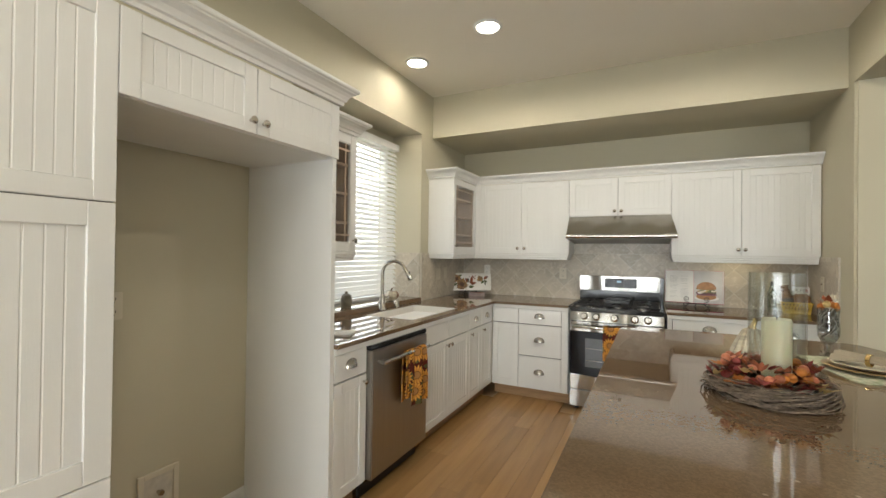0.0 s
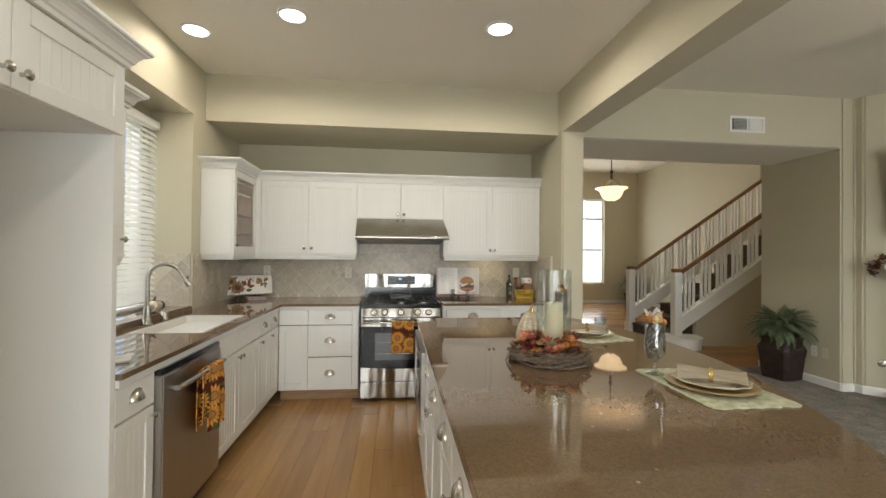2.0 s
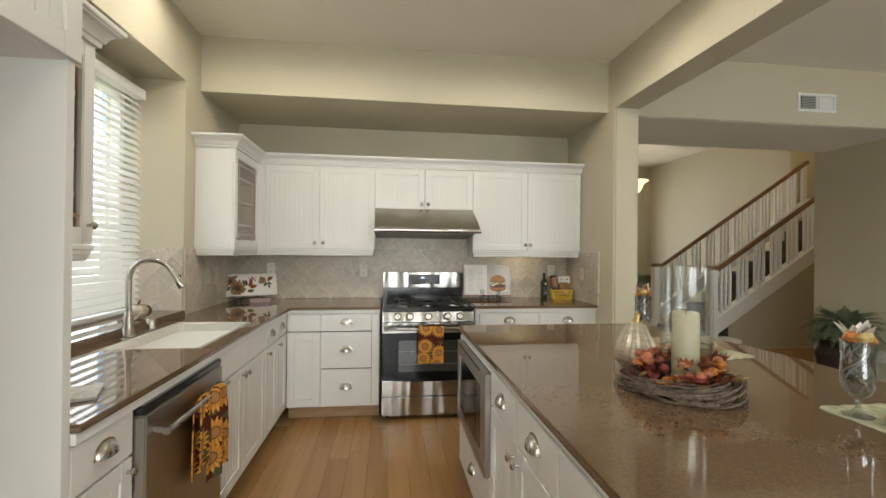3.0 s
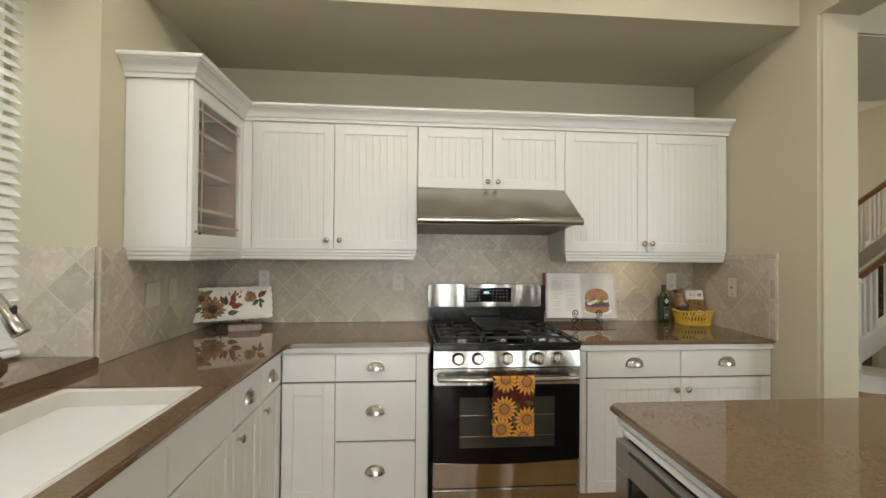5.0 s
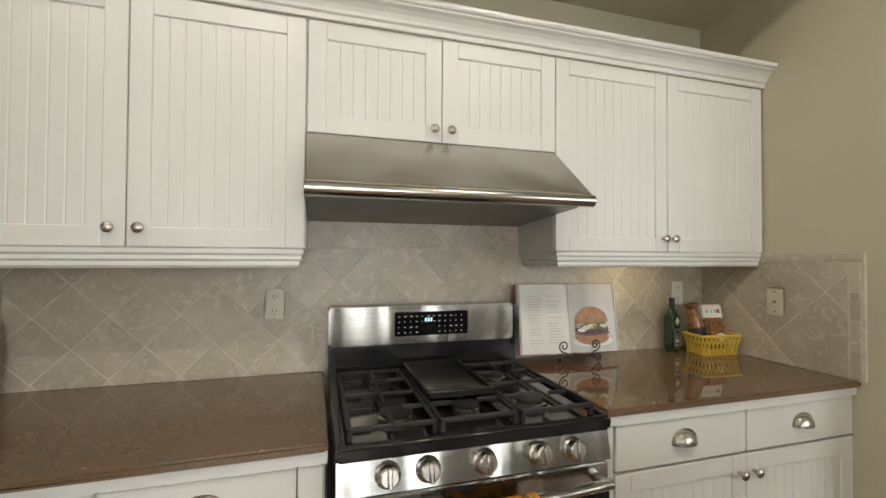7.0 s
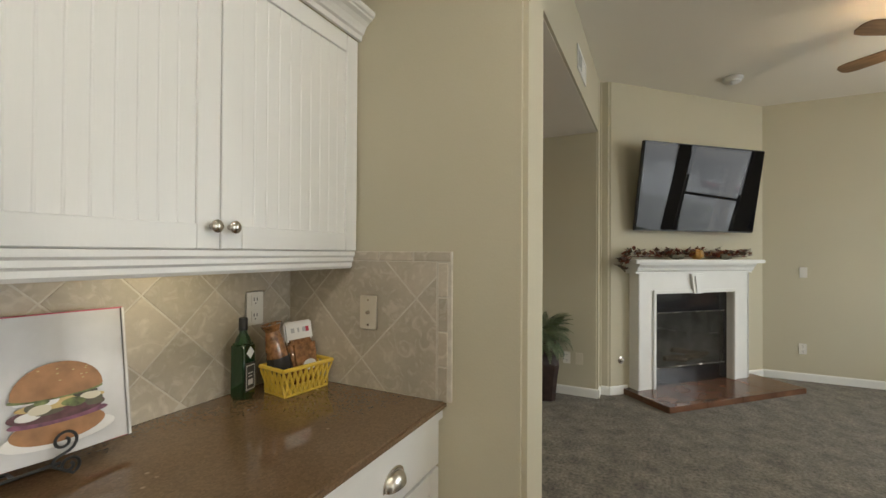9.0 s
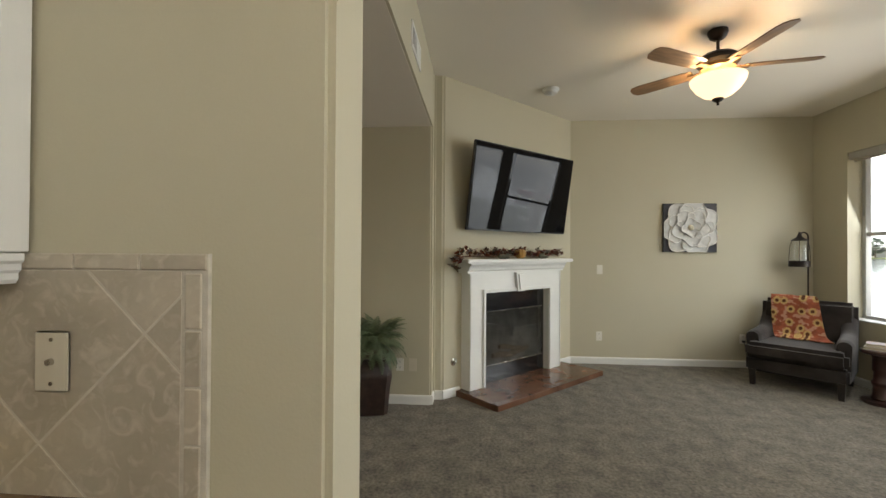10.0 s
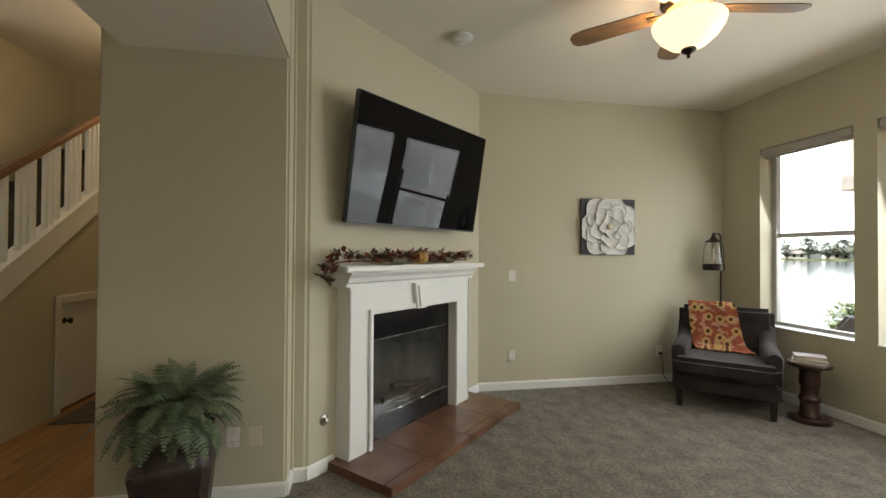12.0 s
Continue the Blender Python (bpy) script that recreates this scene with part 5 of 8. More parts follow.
dishwasher()
tw = thing("kitchen_towel", pose(FX, 1.945 + 0.44, 0, 0, 0, 90), "brown sunflower towel bunched over the dishwasher handle", "towel", "sunflower towels")
path = [(-0.05, 0.50), (-0.052, 0.62), (-0.054, 0.74)] + [(-0.075 + 0.02 * math.cos(a), 0.765 + 0.019 * math.sin(a)) for a in np.linspace(0, math.pi, 7)] + [(-0.098, 0.70), (-0.102, 0.55), (-0.098, 0.43)]
part("cloth", cloth_strip(0.18, path, 0.005, 0.02, 7), "sunflower", tw, "", True)
tw2 = part("back_fold", cloth_strip(0.12, [(-0.06, 0.48), (-0.062, 0.75), (-0.075, 0.787), (-0.094, 0.76), (-0.096, 0.60), (-0.094, 0.52)], 0.005, 0.008, 11), "sunflower", tw, "", True, pose(-0.11, 0.006, -0.002))


def sink():
    s = thing("kitchen_sink", pose(0, 0, 0), "white enamelled undermount sink in the worktop", "sink")
    bm = B()
    x0, x1, y0, y1, zt, zb = SX0 + 0.001, SX1 - 0.001, SY0 + 0.001, SY1 - 0.001, 0.918, 0.70
    def ring(i, z, r):
        pts = []
        for cx, cy, a0 in ((x1 - i - r, y1 - i - r, 0), (x0 + i + r, y1 - i - r, 90), (x0 + i + r, y0 + i + r, 180), (x1 - i - r, y0 + i + r, 270)):
            for k in range(6):
                a = radians(a0 + 18 * k)
                pts.append(bm.verts.new((cx + r * math.cos(a), cy + r * math.sin(a), z)))
        return pts
    rings = [ring(0, 0.875, 0.004), ring(0, zt - 0.003, 0.004), ring(0.004, zt, 0.008), ring(0.014, zt, 0.02), ring(0.02, zt - 0.006, 0.03), ring(0.035, zb + 0.03, 0.04), ring(0.06, zb, 0.05)]
    for p, q in zip(rings, rings[1:]):
        for i in range(24):
            bm.faces.new((p[i], p[(i + 1) % 24], q[(i + 1) % 24], q[i]))
    bm.faces.new(rings[-1])
    part("basin", bm, "porcelain", s, "", True)
    part("drain", lathe(B(), [(0, 0.001), (0.04, 0.001), (0.045, 0.006), (0.03, 0.008), (0, 0.003)], 24, ((x0 + x1) / 2, (y0 + y1) / 2, zb)), "nickel", s, "metal drain", True)


sink()


def faucet():
    f = thing("faucet", pose(-1.962, 2.86, 0.921), "brushed nickel gooseneck faucet with a pull-down spray", "faucet")
    part("base", lathe(B(), [(0, 0), (0.034, 0), (0.034, 0.008), (0.028, 0.016), (0.024, 0.06), (0.022, 0.10), (0.016, 0.13), (0, 0.13)], 20), "nickel", f, "", True)
    c, s = math.cos(radians(12)), math.sin(radians(12))
    arc = [(0, 0.12), (0, 0.285)] + [(0.10 - 0.10 * math.cos(a), 0.295 + 0.10 * math.sin(a)) for a in np.linspace(0, math.pi * 0.86, 14)]
    pts = [(r * c, r * s, z) for r, z in arc]
    part("spout", tube(B(), pts, 0.0145, 14), "nickel", f, "", True)
    e, d = Vector(pts[-1]), (Vector(pts[-1]) - Vector(pts[-2])).normalized()
    part("spray_head", tube(B(), [e - d * 0.004, e + d * 0.03, e + d * 0.06, e + d * 0.10, e + d * 0.105], 0.016, 14, radii=[0.0135, 0.015, 0.017, 0.021, 0.018]), "nickel", f, "tapered spray head", True)
    part("spray_button", box(B(), -0.004, 0.004, -0.006, 0.006, -0.012, 0.012, 0.003), "plastic", f, "black button", False, Matrix.Translation(e + d * 0.045 + Vector((0.017, 0, 0.006))))
    part("lever", tube(B(), [(0.0, 0.02, 0.075), (0.005, 0.05, 0.08), (0.012, 0.085, 0.10)], 0.006, 10), "nickel", f, "side lever", True)


faucet()
a = thing("soap_dispenser", pose(-1.965, 3.08, 0.921), "small brushed nickel air-gap cap by the sink", "faucet")
part("cap", lathe(B(), [(0, 0), (0.024, 0), (0.024, 0.05), (0.02, 0.058), (0, 0.06)], 20), "nickel", a, "", True)


# ---- switches and sockets ----
def wall_plate(m, kind, material="plate", group="wall plates"):
    names = {"socket": ("wall_socket", "duplex wall socket with a plain plate"), "switch": ("light_switch", "single rocker switch plate"),
             "double": ("light_switch", "double rocker switch plate"), "blank": ("blank_plate", "blank wall plate with a small jack")}
    n, lab = names[kind]
    tone = "almond" if material == "plate" else "white"
    p = thing(n, m, tone + " " + lab + " on the wall", "wall plate", group)
    w = 0.118 if kind == "double" else 0.072
    part("cover", box(B(), -w / 2, w / 2, -0.006, 0, -0.058, 0.058, 0.003, 2), material, p, "", True)
    if kind == "socket":
        for z in (-0.027, 0.027):
            s = part("outlet", box(B(), -0.017, 0.017, -0.0085, -0.0055, z - 0.019, z + 0.019, 0.004, 2), material, p)
            bm = B()
            for x in (-0.006, 0.006):
                box(bm, x - 0.0013, x + 0.0013, -0.0092, -0.0086, z - 0.002, z + 0.009)
            box(bm, -0.002, 0.002, -0.0092, -0.0086, z - 0.012, z - 0.008)
            part("slots", bm, "plastic", s, "dark slots")
    elif kind == "blank":
        part("jack", lathe(B(), [(0, 0.009), (0.006, 0.009), (0.007, 0)], 12), "nickel", p, "", False, pose(0, -0.005, 0, 90, 0, 0))
        for z in (-0.042, 0.042):
            part("screw", lathe(B(), [(0, 0.002), (0.004, 0.002), (0.004, 0)], 10), "nickel", p, "", False, pose(0, -0.0055, z, 90, 0, 0))
    else:
        for x in ((-0.023, 0.023) if kind == "double" else (0,)):
            part("rocker", box(B(), x - 0.016, x + 0.016, -0.0095, -0.0055, -0.033, 0.033, 0.003, 2), material, p, "", False, pose(0, 0, 0, 2, 0, 0))
    return p


YT, XT, RT = YB - 0.012, XL + 0.012, XC0 - 0.012     # faces of the tiled walls
wall_plate(pose(-0.868, YT, 1.185), "socket")
wall_plate(pose(-1.722, YT, 1.198), "socket", "plate_w")
wall_plate(pose(1.01, YT, 1.19), "socket", "plate_w")
wall_plate(pose(RT, 4.262, 1.18, 0, 0, -90), "blank")
wall_plate(pose(XT, 3.945, 1.165, 0, 0, 90), "double")
wall_plate(pose(XT, 4.12, 1.175, 0, 0, 90), "switch")
wall_plate(pose(XL, 0.985, 1.148, 0, 0, 90), "socket")
wall_plate(pose(XE, 1.915, 1.19, 0, 0, -90), "switch", "plate_w")
wall_plate(pose(XE, 1.92, 0.35, 0, 0, -90), "socket", "plate_w")
wall_plate(pose(XE, 0.20, 0.35, 0, 0, -90), "socket", "plate_w")
wall_plate(pose(4.30, 4.16, 0.36, 0, 0, -90), "socket", "plate_w")
wall_plate(pose(4.30, 4.04, 0.36, 0, 0, -90), "switch", "plate")
wb = thing("water_supply_box", pose(XL, 1.18, 0.28, 0, 0, 90), "white recessed water outlet box low on the wall", "outlet box")
bm = B()
for a in ((-0.09, -0.065, -0.1, 0.1), (0.065, 0.09, -0.1, 0.1), (-0.065, 0.065, -0.1, -0.075), (-0.065, 0.065, 0.075, 0.1)):
    box(bm, a[0], a[1], -0.012, 0, a[2], a[3], 0.002)
part("frame", bm, "plate", wb)
part("recess", box(B(), -0.065, 0.065, -0.003, -0.001, -0.075, 0.075), "grout", wb, "shaded recess")
part("valve", lathe(B(), [(0, 0.03), (0.012, 0.03), (0.014, 0.02), (0.008, 0.018), (0.008, 0)], 14), "nickel", wb, "small metal valve", True, pose(0.0, -0.003, 0.0, 90, 0, 0))


# ---- ceiling fittings ----
def downlight(x, y, z=KC):
    d = thing("downlight", pose(x, y, z), "lit round recessed ceiling light with a white ring", "ceiling light", "downlights")
    part("trim_ring", lathe(B(), [(0.078, -0.001), (0.10, -0.001), (0.10, -0.006), (0.094, -0.011), (0.080, -0.012), (0.078, -0.004)], 36), "trim", d, "", True)
    part("lens", lathe(B(), [(0, -0.009), (0.05, -0.0085), (0.079, -0.005), (0.079, -0.002), (0, -0.002)], 32), "can", d, "glowing lens", True)


# three known lights, then two assumed ones out of view
for x, y in ((-1.78, 3.06), (-1.05, 2.775), (0.345, 2.765), (-0.35, 0.1), (-0.35, -1.8)):
    downlight(x, y)

vt = thing("air_vent", pose(3.21, 3.87, 2.757), "white wall register with slats and a blank half", "air vent")
bm = B()
W, H = 0.195, 0.083
for a in ((-W, W, -H, -H + 0.024), (-W, W, H - 0.024, H)):
    box(bm, a[0], a[1], -0.01, 0, a[2], a[3], 0.002)
for a in (-W, W - 0.024, -0.012):
    box(bm, a, a + 0.024, -0.0098, 0, -H + 0.024, H - 0.024, 0.002)
part("frame", bm, "trim", vt)
# no duct behind: a black sheet gives the slats their shade
part("backing", box(B(), -W + 0.02, W - 0.02, -0.003, -0.001, -H + 0.02, H - 0.02), "plastic", vt, "black sheet painted as the shade behind the slats")
sl = mesh_of(box(B(), -0.158, -0.014, -0.008, 0.008, -0.0012, 0.0012), "trim")
for i in range(8):
    s = new("slat", sl)
    s.parent = vt
    s.matrix_basis = pose(0, -0.006, -0.05 + i * 0.0145, 40, 0, 0)
for i in range(9):
    s = part("vane", box(B(), 0.02 + i * 0.0165, 0.034 + i * 0.0165, -0.0075, -0.0035, -H + 0.026, H - 0.026), "trim", vt)

sd = thing("smoke_detector", pose(4.86, 2.712, LC) @ Matrix.Scale(1.22, 4), "round white smoke detector on the ceiling", "smoke detector")
part("base", lathe(B(), [(0, 0), (0.07, 0), (0.07, -0.012), (0.064, -0.02), (0.058, -0.021)], 32), "trim", sd, "", True)
part("cover", lathe(B(), [(0.058, -0.0205), (0.054, -0.036), (0.04, -0.044), (0.016, -0.045), (0.014, -0.05), (0, -0.05)], 32), "trim", sd, "", True)


# ---- things on the kitchen worktops ----
def leaf_blade(bm, base, way, up, length, width, bend=0.3, n=4):
    """A pointed leaf from base along way, bent towards up."""
    base, way, up = Vector(base), Vector(way).normalized(), Vector(up).normalized()
    side = way.cross(up).normalized()
    rows = []
    for i in range(n + 1):
        t = i / n
        w = width * math.sin(math.pi * (0.12 + 0.88 * t) ** 0.8) * 0.5 if t < 1 else 0.0
        c = base + way * (length * t) + up * (bend * length * t * (1 - t))
        rows.append((bm.verts.new(c - side * w - up * w * 0.3), bm.verts.new(c), bm.verts.new(c + side * w - up * w * 0.3)))
    for p, q in zip(rows, rows[1:]):
        bm.faces.new((p[0], p[1], q[1], q[0]))
        bm.faces.new((p[1], p[2], q[2], q[1]))


def rand_dir(rnd, up=0.5):
    a = rnd.uniform(0, 2 * math.pi)
    return Vector((math.cos(a), math.sin(a), up + rnd.uniform(-0.4, 0.4))).normalized()


# cookbook on a scrolled easel
bk = thing("cookbook", pose(0.325, 4.505, 0.955, -9, 0, -4), "open cookbook with a burger photograph on a wire easel", "book")
part("cover", box(B(), -0.235, 0.235, 0.012, 0.016, 0, 0.30, 0.001), "pink", bk, "pinkish red hard cover")
for s, nm in ((-1, "left_page"), (1, "right_page")):
    bm = B()
    sheet(bm, 10, 4, lambda u, v: (s * (0.001 + 0.222 * u), -0.014 * math.sin(math.pi * min(1, u * 1.15)) * 0.8 - 0.002, 0.004 + 0.292 * v))
    thicken(bm, 0.006)
    part("page_block", bm, "paper" if s < 0 else "photo_ground", bk, "printed white page" if s < 0 else "page with a food photograph", True)
bm = B()
rnd = random.Random(2)
for col in (-0.19, -0.105):
    for i in range(19):
        z = 0.255 - i * 0.0115
        w = 0.07 * rnd.uniform(0.55, 1.0)
        if rnd.random() < 0.86:
            box(bm, col, col + w, -0.0145, -0.0140, z, z + 0.0022)
part("printed_text", bm, "ink", bk, "small unreadable printed lines")
def disc(rx, rz, cx, cz, y, mname, label, top=1.0, bottom=1.0):
    bm = B()
    ring = []
    for i in range(28):
        a = 2 * math.pi * i / 28
        ring.append((cx + rx * math.cos(a), cz + rz * math.sin(a) * (top if math.sin(a) > 0 else bottom)))
    prism(bm, ring, -y, -y + 0.0008, pose(0, 0, 0, 90, 0, 0) @ Matrix.Diagonal((1, 1, 1, 1)))
    part("picture_shape", bm, mname, bk, label)
disc(0.094, 0.024, 0.100, 0.050, -0.0172, "paper", "pale plate")
disc(0.078, 0.026, 0.098, 0.064, -0.0178, "bun", "lower bun", 1.0, 1.15)
disc(0.082, 0.011, 0.100, 0.083, -0.0183, "onion", "purple onion slice")
disc(0.080, 0.018, 0.097, 0.097, -0.0187, "meat", "browned patty")
disc(0.074, 0.010, 0.103, 0.112, -0.0191, "cheese", "melted cheese")
rnd = random.Random(17)
for k in range(16):
    disc(rnd.uniform(0.012, 0.024), rnd.uniform(0.005, 0.010), 0.098 + rnd.uniform(-0.062, 0.062), 0.118 + rnd.uniform(-0.022, 0.010), -0.0193 - 0.00005 * k, rnd.choice(("lettuce", "meat", "cream", "paper", "lettuce", "olive")), "small filling")
disc(0.078, 0.010, 0.096, 0.131, -0.0203, "lettuce", "green lettuce")
disc(0.076, 0.060, 0.098, 0.136, -0.0209, "bun", "burger bun", 1.0, 0.2)
for k in range(10):
    disc(0.0022, 0.0012, 0.098 + rnd.uniform(-0.05, 0.05), 0.165 + rnd.uniform(-0.012, 0.018), -0.0214, "cheese", "sesame seed")
for k in range(3):
    part("page_edge", box(B(), -0.232 + 0.0035 * k, -0.2295 + 0.0035 * k, -0.004 - 0.003 * k, 0.012, 0.003, 0.297), "paper" if k % 2 else "photo_ground", bk, "fanned page edge")
    part("page_edge", box(B(), 0.2245 + 0.003 * k, 0.2268 + 0.003 * k, -0.006 + 0.003 * k, 0.012, 0.003, 0.297), "paper" if k % 2 else "photo_ground", bk, "fanned page edge")
es = thing("book_easel", pose(0.345, 4.47, 0.9205), "black scrolled wire cookbook easel", "easel")


def scroll(cx, cz, r, sgn, turns=1.35):
    return [(cx + sgn * r * (1 - t * 0.75) * math.cos(2 * math.pi * turns * t - 1.2), 0, cz + r * (1 - t * 0.75) * math.sin(2 * math.pi * turns * t - 1.2)) for t in np.linspace(0, 1, 22)]


for s in (-1, 1):
    pts = [(s * 0.055, 0, 0.032)] + [(s * 0.062, 0, 0.045)] + [(x, 0, z) for x, _, z in scroll(s * 0.076, 0.075, 0.024, s)]
    part("upper_scroll", tube(B(), pts, 0.003, 6), "iron", es, "", True)
    pts = [(s * 0.055, 0, 0.032)] + [(x, 0, z) for x, _, z in scroll(s * 0.085, 0.022, 0.02, s)]
    part("lower_scroll", tube(B(), pts, 0.003, 6), "iron", es, "", True)
part("ledge", tube(B(), [(-0.07, 0, 0.033), (0.07, 0, 0.033)], 0.0035, 6), "iron", es)
part("back_leg", tube(B(), [(0, 0, 0.033), (0, 0.03, 0.0335), (0, 0.11, 0.003)], 0.0035, 6), "iron", es)

# bottle and basket
bo = thing("oil_bottle", pose(0.914, 4.56, 0.9205, 0, 0, 12) @ Matrix.Diagonal((0.86, 0.86, 1, 1)), "dark green glass oil bottle with a small label", "bottle")
bm = box(B(), -0.032, 0.032, -0.032, 0.032, 0.0, 0.175, 0.008, 3)
lathe(bm, [(0.03, 0.172), (0.024, 0.19), (0.014, 0.205), (0.013, 0.222), (0, 0.222)], 16)
part("glass", bm, "greenglass", bo, "", True)
part("cap", lathe(B(), [(0.016, 0.215), (0.016, 0.25), (0.014, 0.254), (0, 0.254)], 16), "plastic", bo, "black screw cap", True)
lb = part("label", box(B(), -0.027, 0.027, -0.0328, -0.0322, 0.025, 0.115), "plastic", bo, "dark label with pale print")
bm = B()
for a in ((-0.022, 0.022, 0.104, 0.107), (-0.022, 0.022, 0.030, 0.033), (-0.022, -0.0195, 0.033, 0.104), (0.0195, 0.022, 0.033, 0.104), (-0.012, 0.012, 0.045, 0.062), (-0.01, 0.01, 0.07, 0.073), (-0.012, 0.012, 0.08, 0.083)):
    box(bm, a[0], a[1], -0.0335, -0.0329, a[2], a[3])
part("label_print", bm, "mark", lb, "pale frame and bars")
bm = B()
prism(bm, [(0, -0.02), (0.02, 0), (0, 0.02), (-0.02, 0)], 0.0322, 0.0328, Matrix.Translation((0, 0, 0.145)) @ pose(0, 0, 0, 90, 0, 0))
part("emblem", bm, "mark", lb, "pale diamond emblem")
ba = thing("bread_basket", pose(1.06, 4.475, 0.9205, 0, 0, -8), "yellow lattice plastic basket with packets", "basket")


def basket_wall(bm, u0, u1, f, n, h):
    """Crossing strips between a rim and a base along one side."""
    for i in range(n):
        for s in (1, -1):
            a = (i + 0.5 + s * 0.5) / n
            b = (i + 0.5 - s * 0.5) / n
            p, q = f(u0 + (u1 - u0) * a, 0.008), f(u0 + (u1 - u0) * b, h - 0.008)
            tube(bm, [p, q], 0.0042, 6, False)


HX, HY, HB = 0.098, 0.062, 0.088
spread = lambda z: 0.84 + 0.16 * z / HB
bm = B()
for z, t in ((0.004, 0.005), (HB, 0.007)):
    k = spread(z)
    loop = [(sx * HX * k, sy * HY * k, z) for sx, sy in ((-1, -1), (1, -1), (1, 1), (-1, 1), (-1, -1))]
    for p, q in zip(loop, loop[1:]):
        tube(bm, [p, q], t, 8)
part("rim", bm, "yellow", ba, "", True)
for nm, n, f in (("front", 9, lambda u, z: (u * HX * spread(z), -HY * spread(z), z)), ("back", 9, lambda u, z: (u * HX * spread(z), HY * spread(z), z)),
                 ("side", 5, lambda u, z: (-HX * spread(z), u * HY * spread(z), z)), ("side", 5, lambda u, z: (HX * spread(z), u * HY * spread(z), z))):
    bm = B()
    basket_wall(bm, -1, 1, f, n, HB)
    part("lattice_" + nm, bm, "yellow", ba, "", True)
part("floor", box(B(), -HX * 0.84, HX * 0.84, -HY * 0.84, HY * 0.84, 0.001, 0.005), "yellow", ba)
pk = thing("bread_roll_packet", pose(1.02, 4.495, 0.95, -6, -10, 0) @ Matrix.Scale(1.15, 4), "cellophane packet of bread with a dark band", "food packet")
part("wrapper", lathe(B(), [(0, 0), (0.026, 0.006), (0.032, 0.03), (0.03, 0.10), (0.024, 0.14), (0.02, 0.155), (0.03, 0.175), (0, 0.165)], 14, wave=0.05, lobes=5), "pasta", pk, "", True)
part("band", lathe(B(), [(0.0335, 0.03), (0.034, 0.035), (0.033, 0.075), (0.0325, 0.08)], 14, wave=0.05, lobes=5), "iron", pk, "dark printed band", True)
pk = thing("pasta_packet", pose(1.095, 4.475, 0.935, -12, 0, -6) @ Matrix.Scale(1.14, 4), "clear bag of pasta with a white header card", "food packet")
part("bag", box(B(), -0.052, 0.052, -0.022, 0.022, 0.0, 0.13, 0.015, 3), "pasta", pk, "", True)
hc = part("header_card", box(B(), -0.052, 0.052, -0.005, 0.005, 0.125, 0.185, 0.005, 2), "paper", pk, "white header card")
bm = B()
for x, w in ((-0.03, 0.012), (-0.006, 0.006), (0.012, 0.012)):
    box(bm, x, x + w, -0.0056, -0.0051, 0.15, 0.164)
part("emblem", bm, "ink", hc, "small dark emblem")
part("emblem_red", box(B(), 0.024, 0.036, -0.0056, -0.0051, 0.149, 0.165), "red", hc, "red patch")
part("sticker", lathe(B(), [(0, 0.001), (0.02, 0.001), (0.02, 0)], 18), "paper", pk, "round white sticker", False, pose(0.01, -0.022, 0.05, 90, 0, 0) @ Matrix.Diagonal((1.2, 0.8, 1, 1)))

# platter on a stand, stone block
pl = thing("serving_platter", pose(-1.845, 4.44, 0.966, -16, 0, 28) @ Matrix.Diagonal((1.05, 1, 1.14, 1)), "white scalloped platter painted with autumn flowers", "platter")
bm = B()
PW, PH = 0.215, 0.085
def platter(u, v):
    x, z = (u - 0.5) * 2, (v - 0.5) * 2
    e = max(abs(x), abs(z))
    wav = 1 + 0.022 * math.cos(x * 22) * (abs(z) > 0.97) + 0.014 * math.cos(z * 13) * (abs(x) > 0.97)
    return (x * PW * (wav if abs(x) > 0.97 else 1), -0.016 * max(0, (e - 0.72) / 0.28) ** 1.5, PH + z * PH * (wav if abs(z) > 0.97 else 1))
sheet(bm, 48, 18, platter)
thicken(bm, 0.005)
part("dish", bm, "china", pl, "", True)
def bloom(cx, cz, r, n, petal, core, seed, squash=1.0):
    rnd = random.Random(seed)
    bm = B()
    for i in range(n):
        a = 2 * math.pi * i / n + rnd.uniform(-0.15, 0.15)
        leaf_blade(bm, (cx, -0.0068 - 0.0002 * (i % 3), cz), (math.cos(a), 0, math.sin(a) * squash), (0, -1, 0), r * rnd.uniform(0.8, 1.1), r * 0.42, 0.02, 3)
    part("painted_flower", bm, petal, pl, "painted orange flower")
    part("painted_centre", lathe(B(), [(0, 0.0005), (r * 0.34, 0.0005), (r * 0.34, 0)], 14), core, pl, "brown flower centre", False, pose(cx, -0.0078, cz, 90, 0, 0))
bloom(-0.098, 0.060, 0.068, 34, "petalgold", "brownleaf", 1, 0.8)
bloom(-0.098, 0.060, 0.046, 26, "petalrust", "brownleaf", 11, 0.8)
bloom(-0.152, 0.118, 0.048, 30, "petalgold", "brownleaf", 2, 0.75)
bloom(-0.152, 0.118, 0.032, 22, "petalrust", "brownleaf", 12, 0.75)
bloom(0.098, 0.118, 0.036, 26, "petalgold", "antique", 3)
